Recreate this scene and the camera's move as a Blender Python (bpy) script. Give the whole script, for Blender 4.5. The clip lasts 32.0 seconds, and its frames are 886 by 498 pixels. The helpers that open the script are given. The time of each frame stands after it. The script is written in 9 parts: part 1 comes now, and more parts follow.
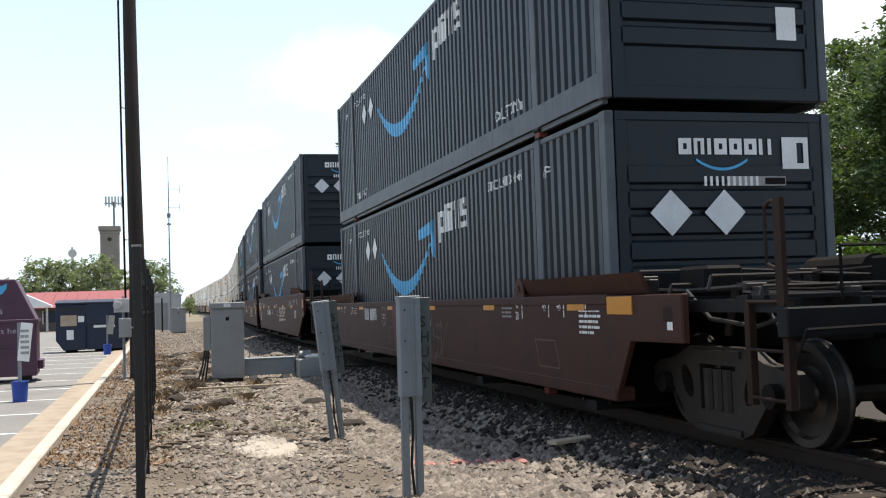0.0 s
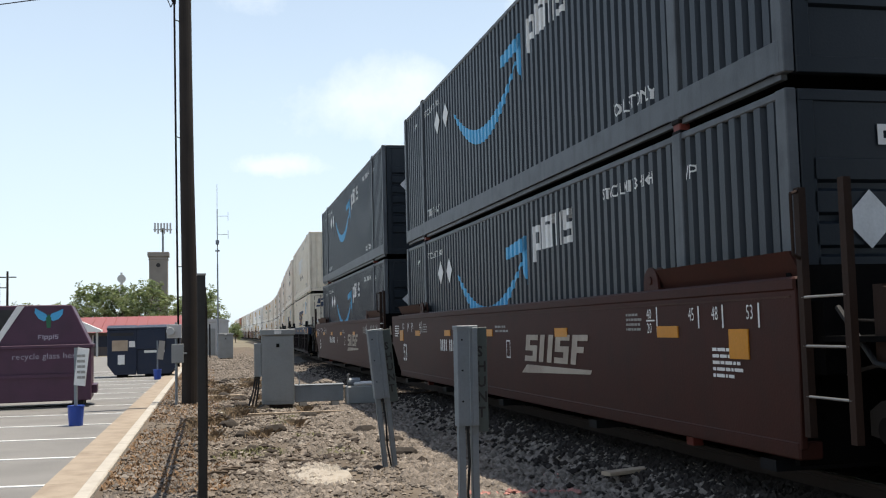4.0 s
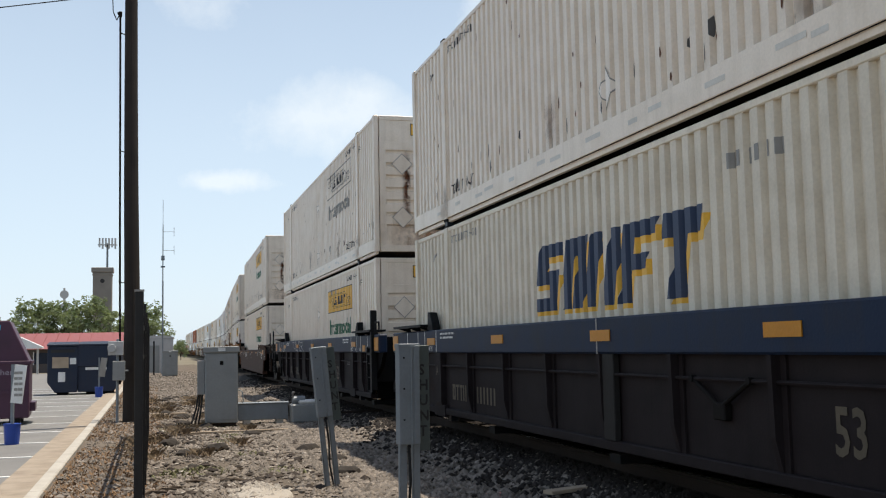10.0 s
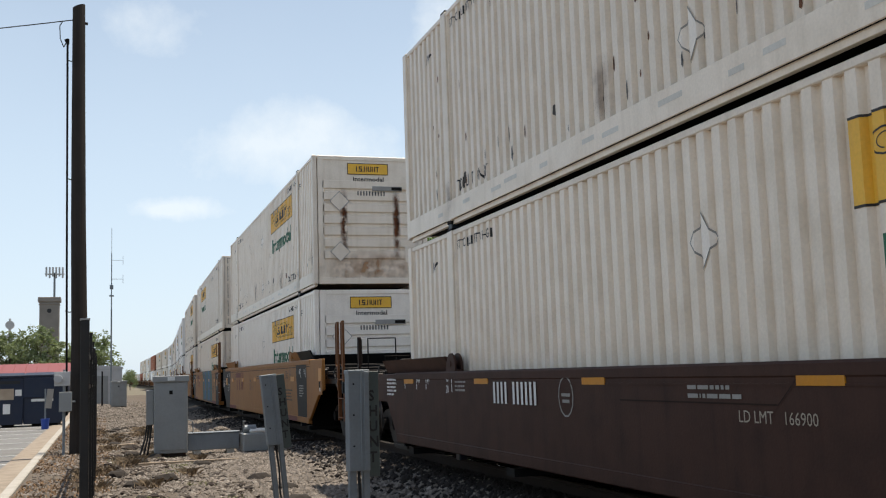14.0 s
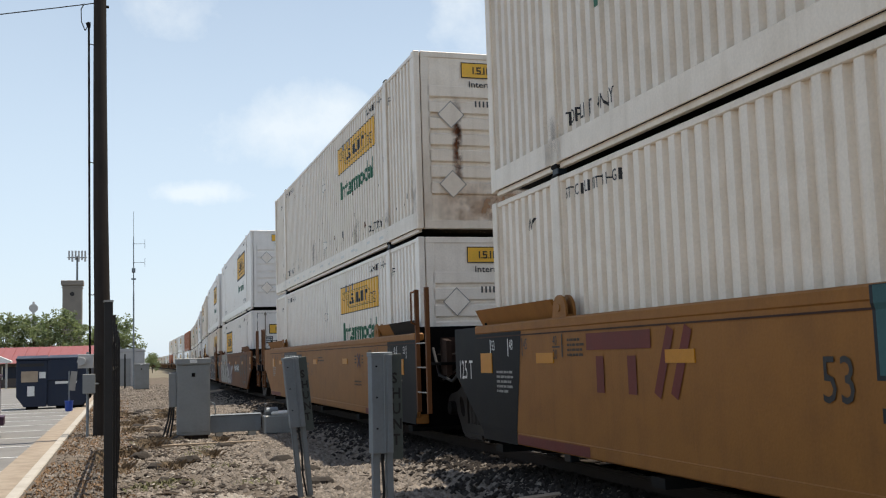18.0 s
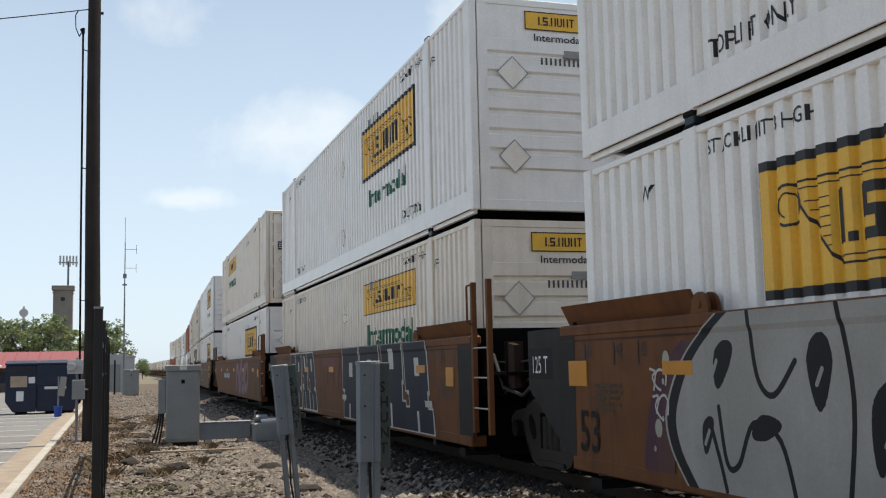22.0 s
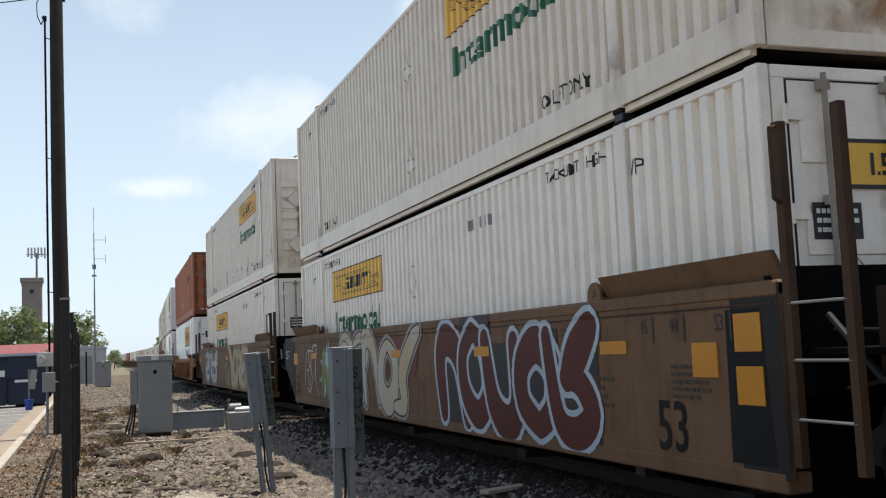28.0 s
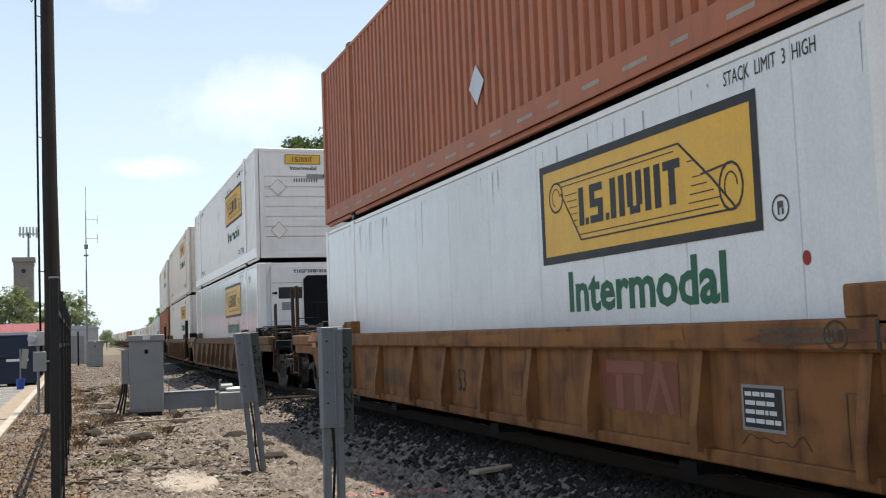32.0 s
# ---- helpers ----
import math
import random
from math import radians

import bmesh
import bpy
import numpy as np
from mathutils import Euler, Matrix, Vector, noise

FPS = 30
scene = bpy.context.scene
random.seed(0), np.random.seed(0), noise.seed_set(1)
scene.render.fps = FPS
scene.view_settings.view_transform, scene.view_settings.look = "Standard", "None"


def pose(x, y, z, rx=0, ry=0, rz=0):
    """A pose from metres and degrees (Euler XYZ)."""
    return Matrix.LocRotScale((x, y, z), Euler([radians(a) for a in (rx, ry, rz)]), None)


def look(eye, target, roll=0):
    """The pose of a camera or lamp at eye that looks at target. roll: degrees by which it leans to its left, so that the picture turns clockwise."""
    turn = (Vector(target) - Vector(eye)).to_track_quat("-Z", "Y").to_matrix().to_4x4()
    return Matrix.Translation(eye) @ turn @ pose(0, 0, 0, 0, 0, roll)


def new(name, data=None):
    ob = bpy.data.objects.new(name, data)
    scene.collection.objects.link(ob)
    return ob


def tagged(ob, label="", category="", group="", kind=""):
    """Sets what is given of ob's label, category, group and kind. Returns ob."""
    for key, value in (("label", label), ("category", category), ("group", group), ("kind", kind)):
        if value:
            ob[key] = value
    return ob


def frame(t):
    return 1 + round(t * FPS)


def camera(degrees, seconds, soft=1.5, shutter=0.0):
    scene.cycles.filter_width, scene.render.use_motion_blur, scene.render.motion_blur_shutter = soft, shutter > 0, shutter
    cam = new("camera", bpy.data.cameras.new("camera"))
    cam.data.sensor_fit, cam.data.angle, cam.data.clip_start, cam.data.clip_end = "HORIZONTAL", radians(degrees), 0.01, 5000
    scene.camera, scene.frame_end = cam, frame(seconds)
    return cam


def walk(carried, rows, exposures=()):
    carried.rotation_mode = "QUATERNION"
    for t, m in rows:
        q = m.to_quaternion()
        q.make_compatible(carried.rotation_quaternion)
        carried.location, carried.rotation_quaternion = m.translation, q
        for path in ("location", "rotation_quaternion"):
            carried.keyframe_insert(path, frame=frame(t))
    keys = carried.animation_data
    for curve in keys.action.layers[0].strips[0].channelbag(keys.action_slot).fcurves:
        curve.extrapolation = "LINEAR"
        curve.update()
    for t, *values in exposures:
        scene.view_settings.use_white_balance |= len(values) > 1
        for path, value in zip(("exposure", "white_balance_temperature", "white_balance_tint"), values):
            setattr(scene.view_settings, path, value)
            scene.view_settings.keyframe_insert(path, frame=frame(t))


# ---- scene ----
cam = camera(46.48, 32.0, soft=1.15, shutter=0.0)
# seconds, place and turn of the hand-held camera
PATH = [
    (0, 0.060, 0.092, 1.595, 92.81, 1.89, -15.17), (0.5, 0.051, 0.084, 1.611, 92.58, 1.72, -15.05), (1, 0.043, 0.096, 1.624, 92.86, 1.31, -13.58),
    (1.5, 0.041, 0.087, 1.627, 93.07, 2.07, -12.26), (2, 0.051, 0.099, 1.627, 93.25, 2.38, -12.05), (2.5, 0.028, 0.077, 1.626, 93.02, 2.43, -12.05),
    (4.5, -0.082, 0.025, 1.612, 95.45, 1.17, -13.08), (5, -0.076, 0.029, 1.608, 96.17, 2.30, -14.68), (5.5, -0.073, 0.007, 1.606, 95.90, 2.72, -16.67),
    (6, -0.059, -0.017, 1.609, 95.40, 2.55, -17.25), (6.5, -0.049, 0.018, 1.602, 96.06, 2.66, -13.86), (7, -0.035, 0.057, 1.600, 97.06, 0.45, -12.88),
    (7.5, -0.039, 0.020, 1.605, 96.84, 1.44, -15.23), (8, -0.036, -0.014, 1.606, 96.62, 2.04, -15.96), (8.5, -0.035, -0.013, 1.608, 96.06, 2.09, -16.25),
    (9, -0.033, -0.017, 1.610, 95.63, 1.82, -16.38), (9.5, -0.028, 0.001, 1.609, 95.60, 1.55, -15.97), (10, -0.019, 0.018, 1.615, 95.34, 1.18, -15.60),
    (10.5, -0.025, 0.010, 1.607, 97.97, 0.74, -16.31), (11, -0.026, 0.002, 1.601, 99.15, 1.95, -16.09), (11.5, -0.021, -0.008, 1.600, 98.96, 2.80, -16.91),
    (12, -0.009, -0.020, 1.595, 98.53, 2.13, -17.56), (12.5, 0.005, -0.015, 1.597, 97.79, 2.43, -17.95), (13, 0.013, -0.009, 1.600, 96.93, 2.18, -18.01),
    (13.5, 0.010, -0.025, 1.600, 96.76, 1.99, -18.17), (14, -0.000, -0.046, 1.603, 96.74, 1.87, -18.15), (14.5, 0.006, -0.039, 1.602, 96.52, 1.91, -18.01),
    (16.5, 0.006, -0.034, 1.593, 95.63, 1.85, -17.75), (17, -0.008, -0.042, 1.590, 95.71, 1.69, -17.59), (17.5, -0.006, -0.009, 1.594, 95.65, 2.12, -17.32),
    (18, -0.008, 0.022, 1.597, 95.86, 1.78, -17.05), (18.5, -0.004, 0.007, 1.591, 96.23, 1.85, -17.00), (19, -0.006, -0.006, 1.584, 96.23, 1.98, -16.94),
    (19.5, -0.005, 0.010, 1.591, 95.97, 2.04, -16.81), (20, -0.004, 0.028, 1.588, 96.02, 1.52, -16.73), (20.5, -0.004, 0.005, 1.592, 95.82, 2.13, -16.89),
    (21, -0.005, -0.016, 1.596, 95.88, 1.84, -17.01), (21.5, -0.004, -0.032, 1.600, 96.01, 1.72, -17.22), (22, -0.003, -0.054, 1.601, 96.34, 1.21, -17.54),
    (22.5, -0.001, -0.045, 1.599, 96.30, 1.94, -17.61), (23, 0.002, -0.048, 1.592, 96.11, 2.30, -17.65), (23.5, 0.009, -0.019, 1.595, 95.94, 2.10, -17.53),
    (24, 0.012, 0.006, 1.591, 95.83, 1.79, -17.56), (24.5, 0.015, -0.006, 1.593, 95.87, 1.79, -17.77), (25, 0.015, -0.018, 1.595, 95.93, 2.06, -18.18),
    (25.5, 0.021, -0.015, 1.595, 95.72, 1.93, -18.42), (27.5, 0.031, -0.010, 1.597, 95.94, 2.01, -18.88), (28, 0.023, -0.009, 1.598, 95.43, 2.45, -18.97),
    (28.5, 0.026, -0.020, 1.587, 95.17, 2.02, -18.85), (29, 0.025, -0.037, 1.587, 95.05, 2.02, -18.77), (29.5, 0.033, -0.041, 1.593, 95.18, 1.86, -18.98),
    (30, 0.032, -0.054, 1.601, 95.30, 2.13, -19.18), (30.5, 0.036, -0.030, 1.595, 95.39, 1.85, -19.20), (31, 0.029, -0.009, 1.585, 95.10, 1.72, -19.20),
    (31.5, 0.042, -0.010, 1.588, 94.73, 1.90, -19.22), (32, 0.047, -0.010, 1.589, 94.40, 2.18, -19.38),
]
walk(cam, [(t, pose(x, y, z, rx, ry, rz)) for t, x, y, z, rx, ry, rz in PATH],
     [(0, 0.58, 7050, 10), (1, 0.62, 7050, 10), (2, 0.45, 7050, 10), (4.5, 0.25, 7150, 10), (5.2, 0.25, 7150, 10), (6, 0.5, 7150, 10), (7, 0.1, 7150, 10), (14, 0.06, 7150, 10), (24, 0.06, 7150, 10), (28, 0.13, 7150, 10), (30, 0.22, 7150, 10), (32, 0.3, 7150, 10)])

# ---- world and sun ----
SUN = Vector((0.25, 0.03, 1.0)).normalized()
world = bpy.data.worlds.new("sky")
scene.world = world
world.use_nodes = True
wn, wl = world.node_tree.nodes, world.node_tree.links
wn.clear()
w_out = wn.new("ShaderNodeOutputWorld")
w_bg = wn.new("ShaderNodeBackground")
w_bg.inputs["Strength"].default_value = 0.13
w_sky = wn.new("ShaderNodeTexSky")
w_sky.sky_type = "NISHITA"
w_sky.sun_disc = False
w_sky.sun_elevation = math.asin(SUN.z)
w_sky.sun_rotation = math.atan2(SUN.x, SUN.y)
w_sky.air_density = 1.0
w_sky.dust_density = 0.7
w_sky.ozone_density = 1.0
w_co = wn.new("ShaderNodeTexCoord")


def wnode(kind, **inputs):
    n = wn.new(kind)
    for k, v in inputs.items():
        n.inputs[k.replace("_", " ")].default_value = v
    return n


def cloud_mask(direction, size, noise_scale, power):
    """A soft patch of cloud about a direction in the sky."""
    d = wn.new("ShaderNodeVectorMath")
    d.operation = "SUBTRACT"
    wl.new(w_co.outputs["Generated"], d.inputs[0])
    d.inputs[1].default_value = direction
    s = wn.new("ShaderNodeVectorMath")
    s.operation = "DIVIDE"
    wl.new(d.outputs[0], s.inputs[0])
    s.inputs[1].default_value = size
    n = wnode("ShaderNodeTexNoise", Scale=noise_scale, Detail=6.0, Roughness=0.62)
    wl.new(w_co.outputs["Generated"], n.inputs["Vector"])
    ln = wn.new("ShaderNodeVectorMath")
    ln.operation = "LENGTH"
    wl.new(s.outputs[0], ln.inputs[0])
    a = wn.new("ShaderNodeMath")
    a.operation = "MULTIPLY_ADD"
    wl.new(n.outputs["Fac"], a.inputs[0])
    a.inputs[1].default_value = 2.7
    a.inputs[2].default_value = -0.3
    b = wn.new("ShaderNodeMath")
    b.operation = "SUBTRACT"
    wl.new(a.outputs[0], b.inputs[0])
    wl.new(ln.outputs["Value"], b.inputs[1])
    c = wn.new("ShaderNodeMath")
    c.operation = "MULTIPLY"
    c.use_clamp = True
    wl.new(b.outputs[0], c.inputs[0])
    c.inputs[1].default_value = power
    return c.outputs[0]


def sky_way(x, y, z):
    return Vector((x, y, z)).normalized()


w_last = w_sky.outputs["Color"]


def lay_over(fac, colour, amount):
    global w_last
    m = wn.new("ShaderNodeMix")
    m.data_type = "RGBA"
    f = wn.new("ShaderNodeMath")
    f.operation = "MULTIPLY"
    if isinstance(fac, float):
        f.inputs[0].default_value = fac
    else:
        wl.new(fac, f.inputs[0])
    f.inputs[1].default_value = amount
    wl.new(f.outputs[0], m.inputs["Factor"])
    wl.new(w_last, m.inputs["A"])
    m.inputs["B"].default_value = colour
    w_last = m.outputs["Result"]


w_sep = wn.new("ShaderNodeSeparateXYZ")
wl.new(w_co.outputs["Generated"], w_sep.inputs[0])
w_haze = wnode("ShaderNodeMapRange")
w_haze.inputs["From Min"].default_value, w_haze.inputs["From Max"].default_value = 0.0, 0.75
w_haze.inputs["To Min"].default_value, w_haze.inputs["To Max"].default_value = 0.72, 0.0
w_haze.interpolation_type = "SMOOTHSTEP"
wl.new(w_sep.outputs["Z"], w_haze.inputs["Value"])
lay_over(w_haze.outputs["Result"], (5.5, 7.0, 8.9, 1), 1.0)
CLOUD = (7.3, 8.0, 8.7, 1)
lay_over(cloud_mask(sky_way(0.155, 1, 0.225), (0.105, 0.3, 0.034), 11.0, 1.1), CLOUD, 0.52)
lay_over(cloud_mask(sky_way(0.03, 1, 0.345), (0.05, 0.3, 0.03), 14.0, 1.2), CLOUD, 0.38)
lay_over(cloud_mask(sky_way(0.06, 1, 0.16), (0.05, 0.3, 0.012), 18.0, 1.2), CLOUD, 0.5)
lay_over(cloud_mask(sky_way(0.75, 1, 0.3), (0.3, 0.4, 0.16), 6.0, 1.2), CLOUD, 0.8)
lay_over(cloud_mask(sky_way(0.35, 1, 0.46), (0.12, 0.3, 0.04), 9.0, 1.0), CLOUD, 0.5)
n_all = wnode("ShaderNodeTexNoise", Scale=5.0, Detail=5.0, Roughness=0.6)
wl.new(w_co.outputs["Generated"], n_all.inputs["Vector"])
lay_over(n_all.outputs["Fac"], (6.0, 7.1, 8.6, 1), 0.12)
wl.new(w_last, w_bg.inputs["Color"])
wl.new(w_bg.outputs[0], w_out.inputs[0])

sun = new("sun", bpy.data.lights.new("sun", "SUN"))
sun.data.energy = 5.0
sun.data.angle = radians(0.55)
sun.data.color = (1.0, 0.96, 0.9)
sun.matrix_world = look(SUN * 60, (0, 0, 0))

# ---- materials ----
MATS = {}


def surface(name, colour, dark=None, rough=0.6, metal=0.0, scale=3.0, fine=40.0, bump=0.15, amount=0.55, streak=0.0, vary=0.0, coords="Object", islands=False, spec=0.3):
    """Two scales of noise between two colours, optional runs of dirt down the face, fine relief."""
    if name in MATS:
        return MATS[name]
    m = bpy.data.materials.new(name)
    m.use_nodes = True
    nt, li = m.node_tree.nodes, m.node_tree.links
    bs = nt["Principled BSDF"]
    dark = dark or tuple(c * 0.55 for c in colour)
    co = nt.new("ShaderNodeTexCoord")
    big, small = nt.new("ShaderNodeTexNoise"), nt.new("ShaderNodeTexNoise")
    big.inputs["Scale"].default_value, big.inputs["Detail"].default_value = scale, 5.0
    small.inputs["Scale"].default_value, small.inputs["Detail"].default_value = fine, 3.0
    li.new(co.outputs[coords], big.inputs["Vector"])
    li.new(co.outputs[coords], small.inputs["Vector"])
    ramp = nt.new("ShaderNodeMapRange")
    ramp.inputs["From Min"].default_value, ramp.inputs["From Max"].default_value = 0.42, 0.75
    ramp.inputs["To Max"].default_value = amount
    li.new(big.outputs["Fac"], ramp.inputs["Value"])
    fac = ramp.outputs["Result"]
    if streak:
        mp = nt.new("ShaderNodeMapping")
        mp.inputs["Scale"].default_value = (5.0, 5.0, 0.35)
        st = nt.new("ShaderNodeTexNoise")
        st.inputs["Scale"].default_value, st.inputs["Detail"].default_value = 1.6, 4.0
        li.new(co.outputs[coords], mp.inputs["Vector"])
        li.new(mp.outputs[0], st.inputs["Vector"])
        sr = nt.new("ShaderNodeMapRange")
        sr.inputs["From Min"].default_value, sr.inputs["From Max"].default_value = 0.5, 0.8
        sr.inputs["To Max"].default_value = streak
        li.new(st.outputs["Fac"], sr.inputs["Value"])
        ad = nt.new("ShaderNodeMath")
        ad.operation, ad.use_clamp = "ADD", True
        li.new(fac, ad.inputs[0])
        li.new(sr.outputs["Result"], ad.inputs[1])
        fac = ad.outputs[0]
    mix = nt.new("ShaderNodeMix")
    mix.data_type = "RGBA"
    li.new(fac, mix.inputs["Factor"])
    mix.inputs["A"].default_value, mix.inputs["B"].default_value = (*colour, 1), (*dark, 1)
    hsv = nt.new("ShaderNodeHueSaturation")
    li.new(mix.outputs["Result"], hsv.inputs["Color"])
    v = nt.new("ShaderNodeMath")
    v.operation = "MULTIPLY_ADD"
    li.new(small.outputs["Fac"], v.inputs[0])
    v.inputs[1].default_value, v.inputs[2].default_value = 0.24, 0.88
    val = v.outputs[0]
    if vary:
        if islands:
            rnd = nt.new("ShaderNodeNewGeometry").outputs["Random Per Island"]
        else:
            rnd = nt.new("ShaderNodeObjectInfo").outputs["Random"]
        r = nt.new("ShaderNodeMath")
        r.operation = "MULTIPLY_ADD"
        li.new(rnd, r.inputs[0])
        r.inputs[1].default_value, r.inputs[2].default_value = vary, -vary / 2
        a2 = nt.new("ShaderNodeMath")
        a2.operation = "ADD"
        li.new(val, a2.inputs[0])
        li.new(r.outputs[0], a2.inputs[1])
        val = a2.outputs[0]
    li.new(val, hsv.inputs["Value"])
    li.new(hsv.outputs[0], bs.inputs["Base Color"])
    bs.inputs["Roughness"].default_value, bs.inputs["Metallic"].default_value = rough, metal
    bs.inputs["Specular IOR Level"].default_value = spec
    if bump:
        bp = nt.new("ShaderNodeBump")
        bp.inputs["Strength"].default_value, bp.inputs["Distance"].default_value = bump, 0.01
        li.new(small.outputs["Fac"], bp.inputs["Height"])
        li.new(bp.outputs[0], bs.inputs["Normal"])
    MATS[name] = m
    return m


def leaf_surface(name, colour, dark):
    m = surface(name, colour, dark, rough=0.5, scale=0.8, fine=9.0, bump=0.0, amount=0.9, vary=0.7, islands=True)
    bs = m.node_tree.nodes["Principled BSDF"]
    tr = m.node_tree.nodes.new("ShaderNodeBsdfTranslucent")
    mx = m.node_tree.nodes.new("ShaderNodeMixShader")
    out = m.node_tree.nodes["Material Output"]
    tr.inputs["Color"].default_value = (colour[0] * 1.5, colour[1] * 1.6, colour[2], 1)
    mx.inputs[0].default_value = 0.3
    m.node_tree.links.new(bs.outputs[0], mx.inputs[1])
    m.node_tree.links.new(tr.outputs[0], mx.inputs[2])
    m.node_tree.links.new(mx.outputs[0], out.inputs[0])
    return m


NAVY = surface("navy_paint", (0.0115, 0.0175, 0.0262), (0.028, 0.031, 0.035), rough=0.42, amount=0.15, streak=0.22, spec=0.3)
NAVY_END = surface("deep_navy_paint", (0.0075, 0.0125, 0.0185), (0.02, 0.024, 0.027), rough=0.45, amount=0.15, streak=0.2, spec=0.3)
DULL_PLATE = surface("dull_tan_plate", (0.2, 0.165, 0.125), (0.12, 0.09, 0.065), rough=0.6)
NAVY_EDGE = surface("worn_navy_paint", (0.085, 0.095, 0.105), (0.03, 0.035, 0.04), rough=0.5, streak=0.4)
CREAM = surface("cream_paint", (0.74, 0.655, 0.52), (0.42, 0.34, 0.235), rough=0.42, amount=0.35, streak=0.3, vary=0.1, spec=0.5)
WHITE_OLD = surface("old_white_paint", (0.81, 0.7, 0.575), (0.52, 0.41, 0.285), rough=0.36, amount=0.3, streak=0.3, vary=0.12, spec=0.6)
WHITE = surface("white_paint", (0.87, 0.785, 0.685), (0.58, 0.485, 0.385), rough=0.33, amount=0.25, streak=0.22, vary=0.08, spec=0.6)
WHITE_NEW = surface("clean_white_paint", (0.88, 0.825, 0.76), (0.62, 0.575, 0.51), rough=0.28, amount=0.25, streak=0.2, spec=0.6)
REEFER = surface("smooth_white_panel", (0.79, 0.785, 0.755), (0.6, 0.585, 0.55), rough=0.16, amount=0.25, streak=0.25, bump=0.03)
ORANGE = surface("faded_orange_paint", (0.46, 0.15, 0.07), (0.3, 0.115, 0.065), rough=0.55, amount=0.5, streak=0.5)
ORANGE_END = surface("orange_door_paint", (0.39, 0.1, 0.038), (0.13, 0.045, 0.03), rough=0.5, amount=0.5, streak=0.5)
BROWN = surface("brown_car_paint", (0.046, 0.0145, 0.0105), (0.03, 0.0135, 0.0105), rough=0.55, amount=0.6, streak=0.4, spec=0.12)
BROWN_FADED = surface("faded_brown_car_paint", (0.056, 0.023, 0.0165), (0.036, 0.018, 0.014), rough=0.6, amount=0.6, streak=0.5, spec=0.12)
BROWN_DARK = surface("dark_brown_car_paint", (0.062, 0.031, 0.023), (0.036, 0.02, 0.016), rough=0.6, amount=0.6, streak=0.5, spec=0.12)
TAN = surface("yellow_tan_car_paint", (0.3, 0.128, 0.034), (0.2, 0.088, 0.03), rough=0.5, amount=0.5, streak=0.35, spec=0.12)
TAN_OLD = surface("dirty_tan_car_paint", (0.16, 0.064, 0.0245), (0.09, 0.036, 0.018), rough=0.6, amount=0.65, streak=0.55, spec=0.12)
TAN_RIB = surface("weathered_tan_paint", (0.275, 0.122, 0.047), (0.1, 0.045, 0.025), rough=0.6, amount=0.8, streak=0.8, spec=0.12)
RAIL_PATCH = surface("grey_primer", (0.66, 0.63, 0.57), (0.5, 0.46, 0.4), rough=0.6)
TAN_WORN = surface("worn_pinkish_tan_paint", (0.172, 0.099, 0.056), (0.095, 0.053, 0.031), rough=0.6, amount=0.6, streak=0.55, spec=0.12)
PLATE_DARK = surface("dark_sign_plate", (0.075, 0.09, 0.085), (0.05, 0.06, 0.055), rough=0.5)
GUTTER = surface("dirty_gutter_concrete", (0.32, 0.265, 0.205), (0.19, 0.148, 0.11), rough=0.9, amount=0.7, bump=0.4)
BROWN_GRIME = surface("grimy_brown_car_paint", (0.032, 0.018, 0.013), (0.017, 0.012, 0.01), rough=0.65, amount=0.6, streak=0.5, spec=0.1)
TAN_GRIME = surface("grimy_tan_car_paint", (0.075, 0.043, 0.026), (0.035, 0.024, 0.017), rough=0.65, amount=0.65, streak=0.6, spec=0.1)
TAN_BROWN = surface("rusty_tan_paint", (0.17, 0.095, 0.05), (0.09, 0.05, 0.03), rough=0.65, amount=0.65, streak=0.6, spec=0.12)
BLUE_CAR = surface("blue_car_paint", (0.014, 0.026, 0.055), (0.026, 0.027, 0.033), rough=0.5, amount=0.5, streak=0.5, spec=0.12)
GREY_CAR = surface("grimy_grey_car_paint", (0.021, 0.0155, 0.0158), (0.012, 0.009, 0.0092), rough=0.7, amount=0.6, streak=0.5, spec=0.12)
BLACK_CAR = surface("black_car_paint", (0.008, 0.0085, 0.01), (0.015, 0.014, 0.012), rough=0.55, amount=0.5, streak=0.4, spec=0.12)
END_GREY = surface("dark_grey_end_paint", (0.028, 0.026, 0.024), (0.016, 0.015, 0.014), rough=0.6, amount=0.6, streak=0.4, spec=0.12)
PITCH = surface("near_black_steel", (0.0035, 0.0033, 0.0033), (0.008, 0.007, 0.006), rough=0.8, spec=0.05)
IRON = surface("grimy_cast_iron", (0.0075, 0.0065, 0.006), (0.017, 0.0135, 0.011), rough=0.75, metal=0.0, amount=0.6, spec=0.12)
WORN_IRON = surface("worn_greasy_iron", (0.026, 0.021, 0.018), (0.012, 0.01, 0.008), rough=0.5, amount=0.7, spec=0.3)
FRAME_IRON = surface("dusty_cast_frame", (0.021, 0.0165, 0.0135), (0.0105, 0.0085, 0.007), rough=0.6, amount=0.7, spec=0.3)
LOCK_ROD = surface("grimy_lock_rod", (0.34, 0.3, 0.25), (0.16, 0.11, 0.08), rough=0.5, amount=0.7, streak=0.5)
WHEEL_STEEL = surface("worn_wheel_steel", (0.05, 0.045, 0.042), (0.014, 0.011, 0.009), rough=0.34, metal=0.55, amount=0.8)
RUBBER = surface("black_rubber", (0.02, 0.02, 0.02), rough=0.7)
BARE = surface("bare_steel", (0.28, 0.27, 0.26), (0.15, 0.13, 0.11), rough=0.4, metal=0.6)
